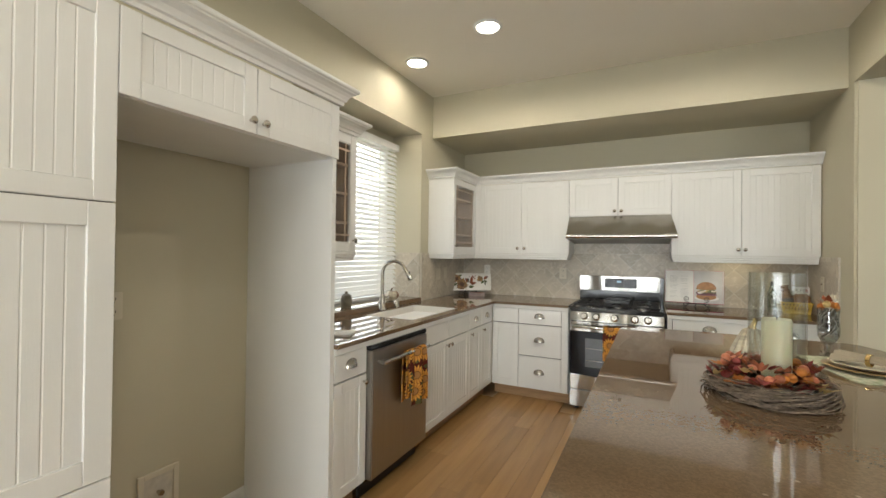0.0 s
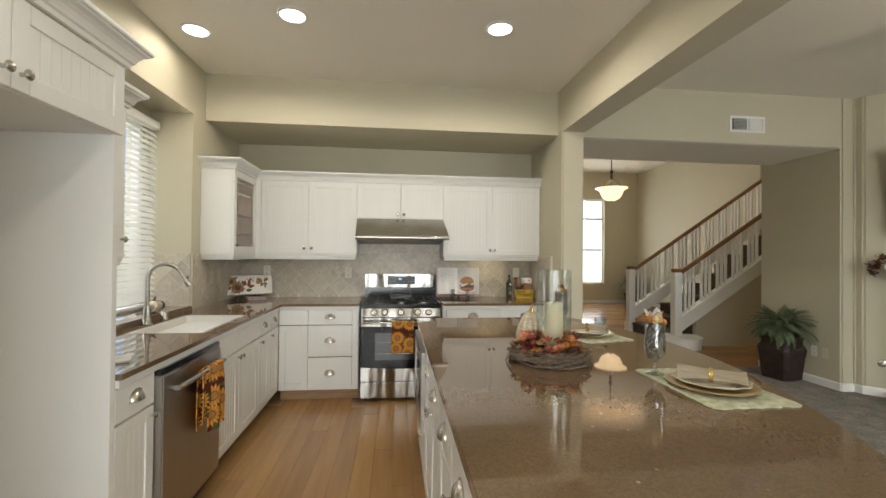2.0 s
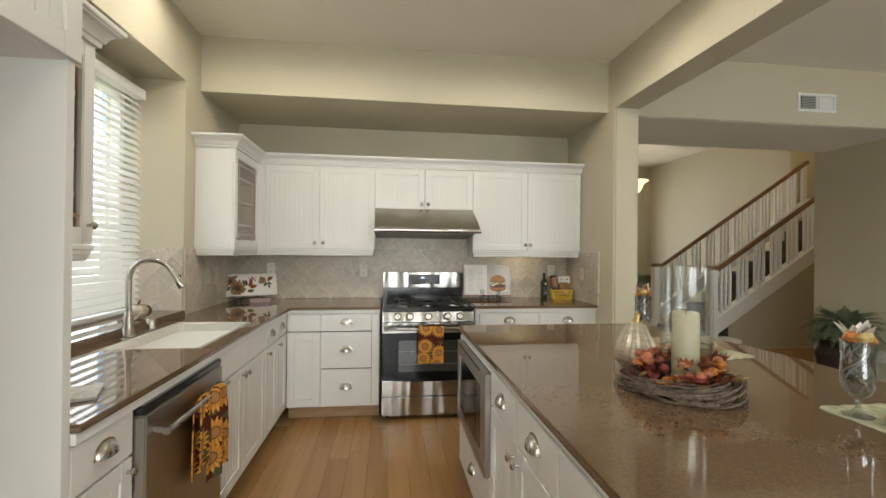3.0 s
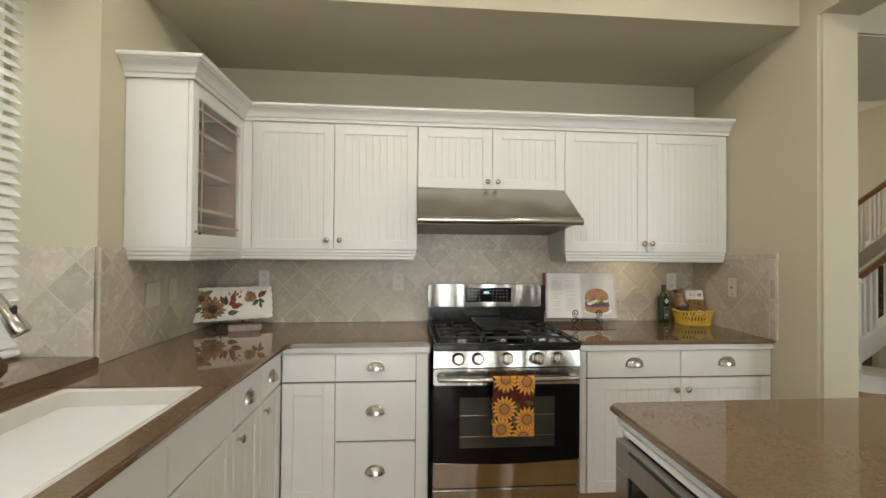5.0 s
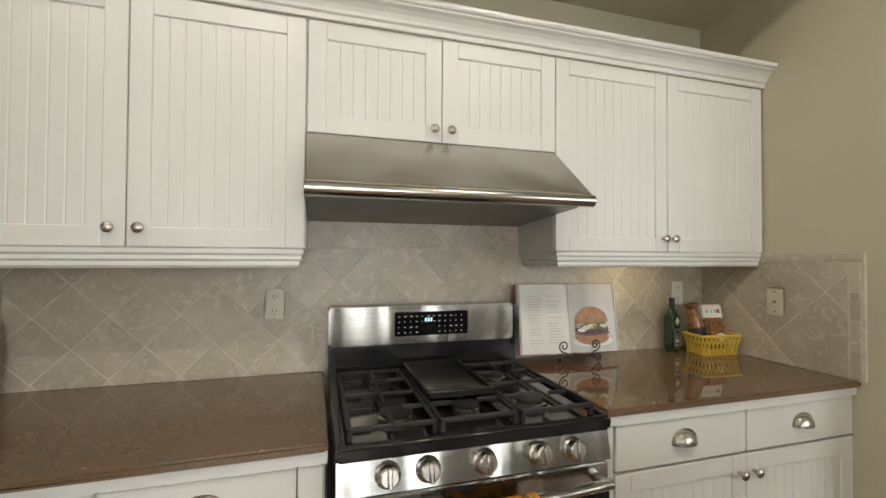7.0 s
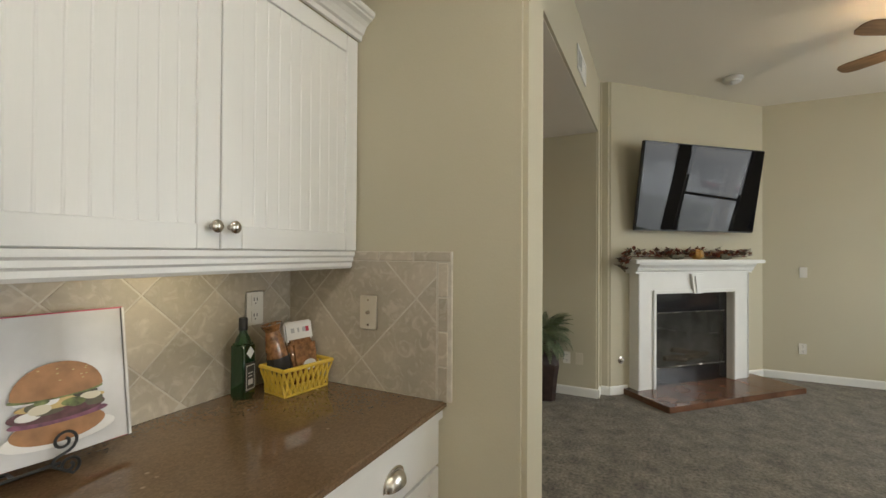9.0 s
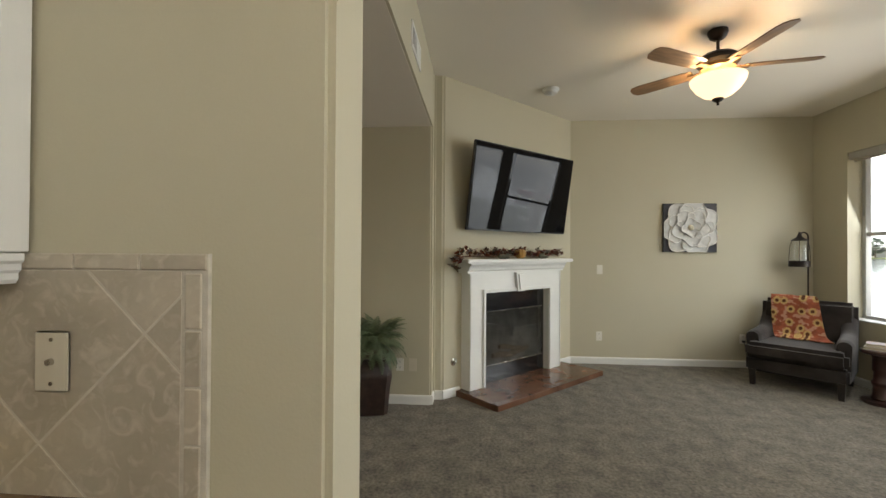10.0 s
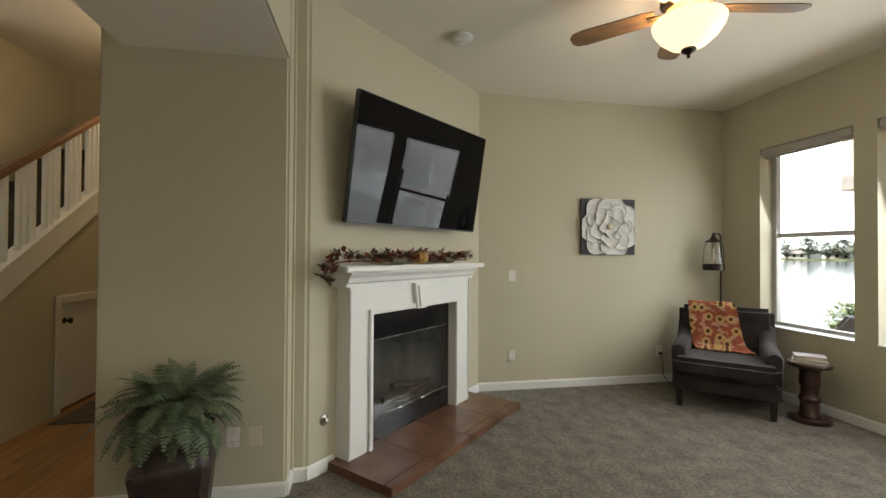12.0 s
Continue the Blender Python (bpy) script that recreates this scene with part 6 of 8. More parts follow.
for k, (x, z, a, r, c) in enumerate(((-0.19, 0.06, 1.8, 0.05, "greenleaf"), (-0.185, 0.05, 0.6, 0.05, "greenleaf"), (-0.135, 0.142, 0.5, 0.055, "greenleaf"), (-0.02, 0.035, 0.1, 0.055, "greenleaf"), (0.0, 0.068, 0.2, 0.06, "rust"), (-0.01, 0.075, 0.9, 0.055, "rust"),
                                     (-0.03, 0.08, 1.6, 0.05, "olive"), (-0.035, 0.085, 2.1, 0.05, "rust"), (0.0, 0.10, 1.2, 0.05, "rust"), (0.025, 0.125, 1.0, 0.022, "rust"), (0.02, 0.135, 1.7, 0.022, "rust"), (0.035, 0.115, 0.6, 0.022, "rust"), (-0.01, 0.13, 1.9, 0.02, "stone"), (0.045, 0.14, 1.1, 0.016, "rust"),
                                     (0.145, 0.112, 1.1, 0.045, "rust"), (0.15, 0.12, 0.6, 0.05, "petalrust"), (0.142, 0.102, -0.5, 0.04, "greenleaf"), (0.138, 0.098, -2.4, 0.045, "greenleaf"), (0.15, 0.085, -1.4, 0.035, "olive"))):
    bm = B()
    leaf_blade(bm, (x, -0.0066, z), (math.cos(a), 0, math.sin(a)), (0, -1, 0), r, r * 0.55, 0.02, 3)
    part("painted_leaf", bm, c, pl, "painted leaf")
ps = thing("platter_stand", pose(-1.835, 4.41, 0.9205, 0, 0, 28), "dark wire plate stand", "plate stand")
for s in (-1, 1):
    part("prong", tube(B(), [(s * 0.06, 0.10, 0.14), (s * 0.06, 0.03, 0.03), (s * 0.06, -0.01, 0.03), (s * 0.06, -0.03, 0.05)], 0.003, 6), "iron", ps)
    part("foot", tube(B(), [(s * 0.10 + 0.03 * math.cos(a), 0.0, 0.016 + 0.013 * math.sin(a)) for a in np.linspace(-1.4, 3.6, 16)], 0.0026, 6), "iron", ps)
part("bar", tube(B(), [(-0.1, 0, 0.03), (0.1, 0, 0.03)], 0.003, 6), "iron", ps)
sb = thing("stone_block", pose(-1.735, 4.345, 0.9205, 0, 0, 16), "small pinkish stone block with a leaf picture", "ornament")
part("block", box(B(), -0.085, 0.085, -0.03, 0.03, 0, 0.034, 0.005, 2), "stone", sb)
part("leaf_picture", box(B(), -0.075, 0.075, -0.024, 0.024, 0.0342, 0.0352), "rust", sb, "rusty leaf print on top")

# by the sink
pm = thing("metal_pumpkin", pose(-2.10, 3.20, 0.9555), "small silver pumpkin ornament with a brown half", "ornament")
part("body", lathe(B(), [(0, 0.0), (0.035, 0.004), (0.056, 0.03), (0.058, 0.06), (0.04, 0.085), (0.012, 0.09), (0, 0.086)], 40, wave=0.06, lobes=9), "mercury", pm, "", True)
part("side_leaf", lathe(B(), [(0, 0.01), (0.03, 0.015), (0.045, 0.035), (0.045, 0.055), (0.03, 0.078), (0, 0.082)], 24, (0.012, 0.03, 0)), "brownleaf", pm, "rusty brown half", True)
part("stem", tube(B(), [(0, 0, 0.085), (0.004, 0, 0.10), (0.014, 0, 0.112)], 0.006, 8, radii=[0.008, 0.006, 0.005]), "brownleaf", pm, "curved stem", True)
jr = thing("storage_jar", pose(-2.13, 2.62, 0.9555), "small stoneware jar with a lid on the ledge", "jar")
part("pot", lathe(B(), [(0, 0), (0.038, 0), (0.044, 0.02), (0.044, 0.07), (0.036, 0.085)], 24), "stoneware", jr, "", True)
part("lid", lathe(B(), [(0.038, 0.086), (0.04, 0.092), (0.024, 0.104), (0.01, 0.108), (0.013, 0.122), (0, 0.127)], 24), "stoneware", jr, "", True)
cl = thing("folded_cloth", pose(-1.60, 1.90, 0.9205, 0, 0, 24), "folded white tea towel with grey print on the worktop", "cloth")
bm = B()
sheet(bm, 10, 10, lambda u, v: ((u - 0.5) * 0.17, (v - 0.5) * 0.15 + 0.01 * noise.noise(Vector((u * 3, 0, 4))), 0.010 + 0.004 * noise.noise(Vector((u * 5, v * 5, 1)))))
thicken(bm, 0.009)
part("cloth", bm, "teatowel", cl, "", True)

# ---- the laid island ----
ITOP = 0.9205
wr = thing("twig_wreath", pose(0.345, 1.785, ITOP), "wreath of grey twigs with autumn leaves", "wreath")
rnd = random.Random(8)
for k in range(72):
    bm = B()
    a0, span, ph = rnd.uniform(0, 6.28), rnd.uniform(2.0, 4.6), rnd.uniform(0, 6.28)
    rr, zz, tw = rnd.uniform(0.135, 0.178), rnd.uniform(0.010, 0.050), rnd.uniform(1.2, 3)
    pts = []
    for i in range(18):
        a = a0 + span * i / 17
        q = rr + 0.016 * math.cos(tw * a + ph)
        pts.append((q * math.cos(a), q * math.sin(a), max(0.004, zz + 0.016 * math.sin(tw * a + ph))))
    tube(bm, pts, rnd.uniform(0.0017, 0.003), 5)
    part("twig", bm, "twig", wr, "", True)
for k in range(120):
    a, q = rnd.uniform(0, 6.28), rnd.uniform(0.092, 0.155)
    bm = B()
    c = Vector((q * math.cos(a), q * math.sin(a), 0.05 + rnd.uniform(-0.012, 0.062) * (1.0 if q < 0.13 else 0.3)))
    d = rand_dir(rnd, 0.5)
    for t in (-0.7, 0, 0.7):
        w = (Matrix.Rotation(t, 3, "Z") @ d)
        leaf_blade(bm, c, w, (0, 0, 1), rnd.uniform(0.03, 0.052), 0.018, 0.25, 3)
    part("leaf", bm, rnd.choice(("orange", "rust", "rust", "redleaf", "redleaf", "brownleaf", "cheese")), wr, "", True)
for k in range(46):
    a = k * 2.4
    q = 0.092 + 0.035 * rnd.random()
    part("berry", lathe(B(), [(0, -0.015), (0.011, -0.010), (0.0155, 0), (0.011, 0.010), (0, 0.015)], 10, (q * math.cos(a), q * math.sin(a), 0.055 + 0.065 * rnd.random())), rnd.choice(("coral", "coral", "orange", "redleaf")), wr, "orange berry", True)
hg = thing("hurricane_glass", pose(0.372, 1.79, ITOP), "tall clear glass cylinder around the candle", "candle holder")
part("cylinder", lathe(B(), [(0, 0.0), (0.078, 0.0), (0.08, 0.004), (0.08, 0.413), (0.0775, 0.415), (0.076, 0.412), (0.0755, 0.012), (0, 0.010)], 48), "clear", hg, "", True)
cd = thing("pillar_candle", pose(0.372, 1.79, ITOP + 0.0125), "cream pillar candle in the glass", "candle")
part("wax", lathe(B(), [(0, 0), (0.041, 0), (0.042, 0.004), (0.042, 0.242), (0.040, 0.247), (0.02, 0.244), (0, 0.242)], 36), "wax", cd, "", True)
part("wick", tube(B(), [(0, 0, 0.242), (0.001, 0, 0.254)], 0.0014, 6), "iron", cd, "black wick")
gp = thing("glass_gourd", pose(0.345, 2.04, ITOP) @ Matrix.Scale(0.97, 4), "ribbed mercury glass gourd with a gold stem", "ornament")
part("body", lathe(B(), [(0, 0.0), (0.045, 0.002), (0.07, 0.03), (0.077, 0.065), (0.066, 0.11), (0.046, 0.155), (0.031, 0.185), (0.018, 0.192), (0, 0.19)], 84, wave=0.075, lobes=12), "mercury", gp, "", True)
part("stem", tube(B(), [(0, 0, 0.188), (0.004, 0, 0.205), (0.012, 0.002, 0.222), (0.006, 0.004, 0.232)], 0.01, 10, radii=[0.016, 0.011, 0.009, 0.006]), "brass", gp, "gold curled stem", True)


def place_setting(x, y, rz, big=1.0):
    pmx = thing("placemat", pose(x, y, ITOP, 0, 0, rz), "pale green quilted placemat with a scalloped edge", "placemat", "place settings")
    bm = B()
    n = 72
    ring = []
    for i in range(n):
        a = 2 * math.pi * i / n
        c, s = math.cos(a), math.sin(a)
        k = 1 / max(abs(c) / 0.155, abs(s) / 0.225)
        k *= 1 + 0.05 * abs(math.sin(a * 13))
        ring.append((k * c, k * s))
    prism(bm, ring, 0.0005, 0.004)
    part("mat", bm, "matcloth", pmx)
    ch = thing("charger_plate", pose(x - 0.005, y - 0.02, ITOP + 0.0045, 0, 0, rz), "gold-brown charger plate on the placemat", "plate", "place settings")
    part("plate", lathe(B(), [(0, 0.002), (0.09, 0.002), (0.11, 0.006), (0.15, 0.014), (0.152, 0.016), (0.149, 0.0175), (0.11, 0.0105), (0.09, 0.007), (0, 0.007)], 56), "charger", ch, "", True)
    dp = thing("dinner_plate", pose(x - 0.005, y - 0.02, ITOP + 0.0125, 0, 0, rz + 9), "cream scalloped plate with painted leaves", "plate", "place settings")
    part("plate", lathe(B(), [(0, 0.002), (0.075, 0.002), (0.10, 0.012), (0.125, 0.020), (0.127, 0.022), (0.124, 0.0235), (0.10, 0.0165), (0.075, 0.007), (0, 0.006)], 96, wave=0.032, lobes=10), "cream", dp, "", True)
    rnd2 = random.Random(int(y * 100))
    for i in range(7):
        bm = B()
        a = i * 0.9 + 0.3
        c = Vector((0.092 * math.cos(a), 0.092 * math.sin(a), 0.0158))
        leaf_blade(bm, c, (-math.sin(a), math.cos(a), 0), (0, 0, 1), 0.035, 0.016, 0.05, 3)
        part("painted_leaf", bm, rnd2.choice(("cheese", "greenleaf", "orange")), dp, "painted leaf")
    nk = thing("napkin", pose(x - 0.005, y - 0.02, ITOP + 0.0345, 0, 0, -38), "gathered grey-brown napkin in a gold ring", "napkin", "place settings")
    bm = B()
    def nap(u, v):
        t = (u - 0.5) * 2
        w = 0.018 + 0.042 * abs(t) ** 1.3
        a = (v - 0.5) * 2
        return (t * 0.10, a * w, 0.016 * (1 - a * a) + 0.0028 * math.sin(v * 26 + t * 2) * (0.4 + abs(t)) + 0.004)
    sheet(bm, 20, 40, nap)
    thicken(bm, 0.003)
    part("cloth", bm, "napkincloth", nk, "", True, Matrix.Diagonal((1.08, 1.15, 1.6, 1)))
    part("ring", lathe(B(), [(0.021, -0.007), (0.0235, -0.006), (0.0235, 0.006), (0.021, 0.007), (0.021, -0.007)], 24), "brass", nk, "gold napkin ring", True, pose(0, 0, 0.013, 0, 90, 0) @ Matrix.Scale(1.12, 4))
    return pmx


def goblet(x, y, seed, size):
    g = thing("goblet", pose(x, y, ITOP + 0.0045) @ Matrix.Diagonal((size, size, size * 1.12, 1)), "cut glass goblet filled with faux autumn flowers", "glass", "place settings")
    part("glass", lathe(B(), [(0, 0.0), (0.032, 0.0), (0.034, 0.003), (0.014, 0.010), (0.006, 0.02), (0.008, 0.04), (0.025, 0.053), (0.036, 0.075), (0.038, 0.10), (0.035, 0.14), (0.038, 0.178), (0.037, 0.179), (0.033, 0.14), (0.0355, 0.10), (0.033, 0.077), (0.023, 0.057), (0, 0.049)], 40), "cutglass", g, "", True)
    rnd = random.Random(seed)
    for k in range(20):
        bm = B()
        a = rnd.uniform(0, 6.28)
        pts = [(0.029 * math.cos(a + 0.55 * t) * (1 - 0.1 * t), 0.029 * math.sin(a + 0.55 * t) * (1 - 0.1 * t), 0.07 + 0.016 * (k % 5) + 0.012 * t) for t in range(6)]
        tube(bm, pts, 0.0022, 5)
        part("inner_twig", bm, "iron" if k % 2 else "mark", g, "", True)
    for k in range(9):
        a = k * 2.4
        q = 0.014 + 0.014 * rnd.random()
        part("berry", lathe(B(), [(0, -0.014), (0.010, -0.010), (0.0145, 0), (0.010, 0.010), (0, 0.014)], 10, (q * math.cos(a), q * math.sin(a), 0.176 + 0.02 * rnd.random())), rnd.choice(("orange", "cheese", "coral")), g, "orange berry", True)
    for k in range(11):
        bm = B()
        leaf_blade(bm, (0, 0, 0.175), rand_dir(rnd, 1.1), (0, 0, 1), rnd.uniform(0.045, 0.075), 0.032, 0.25, 4)
        part("leaf", bm, rnd.choice(("rust", "paper", "cream", "paper")), g, "", True)


place_setting(0.805, 1.36, 0)
goblet(0.69, 1.51, 3, 1.06)
place_setting(0.80, 2.365, 10)
goblet(0.739, 2.613, 5, 1.13)


# small glass on the far placemat
gl_ = thing("drinking_glass", pose(0.955, 2.50, ITOP + 0.0045), "low clear glass tumbler beside the plate", "glass", "place settings")
part("tumbler", lathe(B(), [(0, 0.0), (0.030, 0.0), (0.033, 0.004), (0.037, 0.075), (0.0355, 0.076), (0.031, 0.008), (0, 0.006)], 32), "cutglass", gl_, "", True)


# ---- living room things ----
def fern_frond(length, rise, fall, seed):
    """A stem that arches from one slope to another, with paired leaflets that shorten to the tip."""
    rnd = random.Random(seed)
    bm = B()
    n = 22
    pts = [Vector((0, 0, 0))]
    for i in range(n):
        e = radians(rise + (fall - rise) * (i / n) ** 0.9)
        pts.append(pts[-1] + Vector((math.cos(e), 0.12 * math.sin(i * 0.25 + seed), math.sin(e))) * length / n)
    tube(bm, pts, 0.002, 4, radii=[0.0028 * (1 - 0.75 * i / n) for i in range(n + 1)])
    for i in range(2, n + 1):
        w = (pts[i] - pts[i - 1]).normalized()
        side = w.cross(Vector((0, 1, 0)).cross(w)).normalized()
        up = side.cross(w) if side.cross(w).z > 0 else w.cross(side)
        t = i / n
        L = length * 0.155 * math.sin(math.pi * (0.2 + 0.8 * t) ** 1.1) ** 0.7 * rnd.uniform(0.85, 1.12) if t < 1 else 0.012
        for s in (-1, 1):
            leaf_blade(bm, pts[i], side * s + w * 0.28 - up * rnd.uniform(0.05, 0.3), up, max(L, 0.012), 0.0175, 0.1, 3)
    return bm


FRONDS = [mesh_of(fern_frond(L, a, b, k), "fern" if k % 2 else "fern2", name="frond") for k, (L, a, b) in enumerate(((0.42, 84, 5), (0.42, 70, -35), (0.46, 58, -60), (0.48, 42, -75), (0.44, 22, -80), (0.34, 5, -70)))]


def fern_pot(x, y, rz, seed, k=1.0):
    f = thing("potted_fern", pose(x, y, 0, 0, 0, rz), "green fern in a dark brown shouldered pot", "plant")
    bm = B()
    rings = []
    for h, z in ((0.138, 0), (0.146, 0.006), (0.150, 0.03), (0.168, 0.20), (0.180, 0.262), (0.182, 0.285), (0.172, 0.312), (0.156, 0.335), (0.152, 0.365), (0.164, 0.392), (0.166, 0.405), (0.154, 0.405), (0.150, 0.37)):
        q = h * 0.78
        rings.append([bm.verts.new((x, y, z * 1.2)) for x, y in ((h, -q), (h, q), (q, h), (-q, h), (-h, q), (-h, -q), (-q, -h), (q, -h))])
    for p, q in zip(rings, rings[1:]):
        for i in range(8):
            bm.faces.new((p[i], p[(i + 1) % 8], q[(i + 1) % 8], q[i]))
    bm.faces.new(rings[0][::-1])
    bm.faces.new(rings[-1])
    part("pot", bm, "potwood", f, "dark brown carved square pot", True)
    part("liner", box(B(), -0.128, 0.128, -0.128, 0.128, 0.446, 0.570, 0.01), "potrim", f, "brown wooden liner", False, pose(0, 0, 0, 2, -2, 4))
    for i in range(4):
        part("handle", tube(B(), [(0.205 + 0.022 * math.sin(a), 0.03 * math.cos(a), 0.36 - 0.02 * math.sin(a)) for a in np.linspace(0, math.pi, 9)], 0.009, 6), "potwood", f, "", True, pose(0, 0, 0, 0, 0, 45 + 90 * i))
    rnd = random.Random(seed)
    for i in range(112):
        k = min(5, int((i / 112) ** 1.1 * 6))
        o = new("frond", FRONDS[k])
        o.parent = f
        o.matrix_basis = pose(rnd.uniform(-0.06, 0.06), rnd.uniform(-0.06, 0.06), 0.555 + rnd.uniform(0, 0.03), rnd.uniform(-22, 22), rnd.uniform(-10, 10), i * 137.5 + rnd.uniform(-12, 12)) @ Matrix.Scale(rnd.uniform(0.70, 0.94), 4)
    return f


fern_pot(4.115, 4.385, 12, 3)
fern_pot(6.27, 11.2, 20, 6)

# armchair
AC = pose(5.285, -0.01, 0, 0, 0, 226) @ Matrix.Diagonal((1.1, 1.1, 1, 1))
ch = thing("armchair", AC, "dark grey velvet armchair on short tapered legs", "armchair")
for x in (-0.32, 0.32):
    for y in (-0.33, 0.32):
        bm = B()
        prism(bm, [(-0.028, -0.028), (0.028, -0.028), (0.028, 0.028), (-0.028, 0.028)], 0.0, 0.17)
        for v in bm.verts:
            if v.co.z < 0.01:
                v.co.x, v.co.y = v.co.x * 0.7, v.co.y * 0.7
        part("leg", bm, "legwood", ch, "dark wooden tapered leg", False, pose(x, y, 0))
part("base", box(B(), -0.372, 0.372, -0.36, 0.36, 0.150, 0.300, 0.022, 3), "velvet", ch, "", True)
bm = B()
prism(bm, [(-0.372, -0.41), (0.372, -0.41), (0.372, -0.292), (0.254, -0.292), (0.254, 0.24), (-0.254, 0.24), (-0.254, -0.292), (-0.372, -0.292)], 0.303, 0.458)
bmesh.ops.bevel(bm, geom=bm.edges[:], offset=0.036, segments=4, affect="EDGES")
for v in bm.verts:
    if v.co.z > 0.43:
        v.co.z += 0.012 * (1 - (v.co.x / 0.38) ** 2)
part("seat_cushion", bm, "velvet", ch, "", True)
for s in (-1, 1):
    bm = B()
    rows = []
    for k in range(15):
        v = k / 14
        y = -0.285 + 0.62 * v
        top = 0.565 + 0.03 * v + 0.17 * max(0, v - 0.62) / 0.38 * max(0, v - 0.62) / 0.38
        lean = 0.03 * (1 - v)
        nose = 0.82 if k == 0 else 1.0
        ring = []
        for a in range(13):
            q = math.pi * a / 12
            ring.append((s * (0.318 + lean * 0.5) + 0.062 * nose * math.cos(q), y, top - 0.062 + 0.062 * nose * math.sin(q)))
        ring.append((s * 0.316 - 0.056, y, 0.16))
        ring.insert(0, (s * 0.316 + 0.056, y, 0.16))
        rows.append([bm.verts.new(p) for p in ring])
    for p, q in zip(rows, rows[1:]):
        for a in range(len(p)):
            bm.faces.new((p[a], p[(a + 1) % len(p)], q[(a + 1) % len(p)], q[a]))
    bm.faces.new(rows[0])
    bm.faces.new(rows[-1])
    bmesh.ops.recalc_face_normals(bm, faces=bm.faces[:])
    part("arm", bm, "velvet", ch, "", True)
bm = box(B(), -0.375, 0.375, 0.225, 0.35, 0.28, 0.88, 0.042, 5)
for v in bm.verts:
    v.co.y += 0.06 * (v.co.z - 0.28) / 0.6
part("backrest", bm, "velvet", ch, "", True)
th = thing("throw_blanket", AC @ pose(-0.09, 0, 0, 0, 0, 0), "orange floral throw draped over the chair back", "blanket")
path = [(0.415, 0.60), (0.42, 0.80), (0.40, 0.915), (0.33, 0.925), (0.285, 0.89), (0.25, 0.75), (0.215, 0.60), (0.175, 0.50), (0.12, 0.478), (0.04, 0.476)]
bm = B()
n = len(path) - 1
def thr(u, v):
    i = min(int(v * n), n - 1)
    t = v * n - i
    y, z = path[i][0] * (1 - t) + path[i + 1][0] * t, path[i][1] * (1 - t) + path[i + 1][1] * t
    k = noise.noise(Vector((u * 4, v * 5, 9)))
    return ((u - 0.5) * (0.34 + 0.10 * v) + 0.24 * v * v * 0.6 - 0.04, y - 0.012 * k - 0.012, z + 0.008 * noise.noise(Vector((u * 6, v * 3, 2))) + 0.006)
sheet(bm, 26, 46, thr)
thicken(bm, 0.008)
part("cloth", bm, "throw", th, "", True)

# floor lamp with a lantern
fl = thing("floor_lamp", pose(5.77, -0.43, 0, 0, 0, -80), "dark bronze floor lamp with a hanging glass lantern", "floor lamp")
part("base", lathe(B(), [(0, 0), (0.13, 0), (0.132, 0.012), (0.10, 0.024), (0.02, 0.032), (0, 0.032)], 32), "bronze", fl, "", True)
part("pole", tube(B(), [(0, 0, 0.03), (0, 0, 1.60)] + [(-0.055 + 0.055 * math.cos(a), 0, 1.60 + 0.055 * math.sin(a)) for a in np.linspace(0.2, math.pi, 10)], 0.0085, 8), "bronze", fl, "", True)
ln = part("lantern_cap", lathe(B(), [(0.008, 1.66), (0.014, 1.64), (0.03, 1.60), (0.062, 1.575), (0.082, 1.565), (0.08, 1.555), (0, 1.555)], 28, (-0.11, 0, 0)), "bronze", fl, "", True)
part("lantern_base", lathe(B(), [(0.088, 1.25), (0.105, 1.25), (0.105, 1.315), (0.10, 1.32), (0.088, 1.32), (0.088, 1.25)], 28, (-0.11, 0, 0)), "bronze", fl, "", True)
for i in range(4):
    a = math.pi / 4 + i * math.pi / 2
    part("lantern_bar", tube(B(), [(-0.11 + 0.10 * math.cos(a), 0.10 * math.sin(a), 1.31), (-0.11 + 0.088 * math.cos(a), 0.088 * math.sin(a), 1.50), (-0.11 + 0.06 * math.cos(a), 0.06 * math.sin(a), 1.58)], 0.0035, 6), "bronze", fl)
part("glass_shade", lathe(B(), [(0.088, 1.32), (0.082, 1.45), (0.074, 1.55)], 28, (-0.11, 0, 0)), "clear", fl, "clear seeded glass", True)
part("candle_sleeve", lathe(B(), [(0, 1.32), (0.018, 1.32), (0.018, 1.42), (0.008, 1.425), (0.016, 1.45), (0.012, 1.48), (0, 1.495)], 16, (-0.11, 0, 0)), "cream", fl, "pale bulb sleeve", True)
lc = thing("lamp_cord", pose(0, 0, 0), "black lamp cord from the wall socket to the carpet", "cable")
part("plug", box(B(), 5.905, 5.94, 0.185, 0.215, 0.31, 0.335, 0.004), "plastic", lc)
part("cord", tube(B(), [(5.91, 0.20, 0.32), (5.895, 0.19, 0.20), (5.91, 0.17, 0.08), (5.88, 0.13, 0.012), (5.85, 0.08, 0.012), (5.89, 0.03, 0.012), (5.86, -0.1, 0.012), (5.80, -0.30, 0.012)], 0.004, 6), "plastic", lc, "", True)

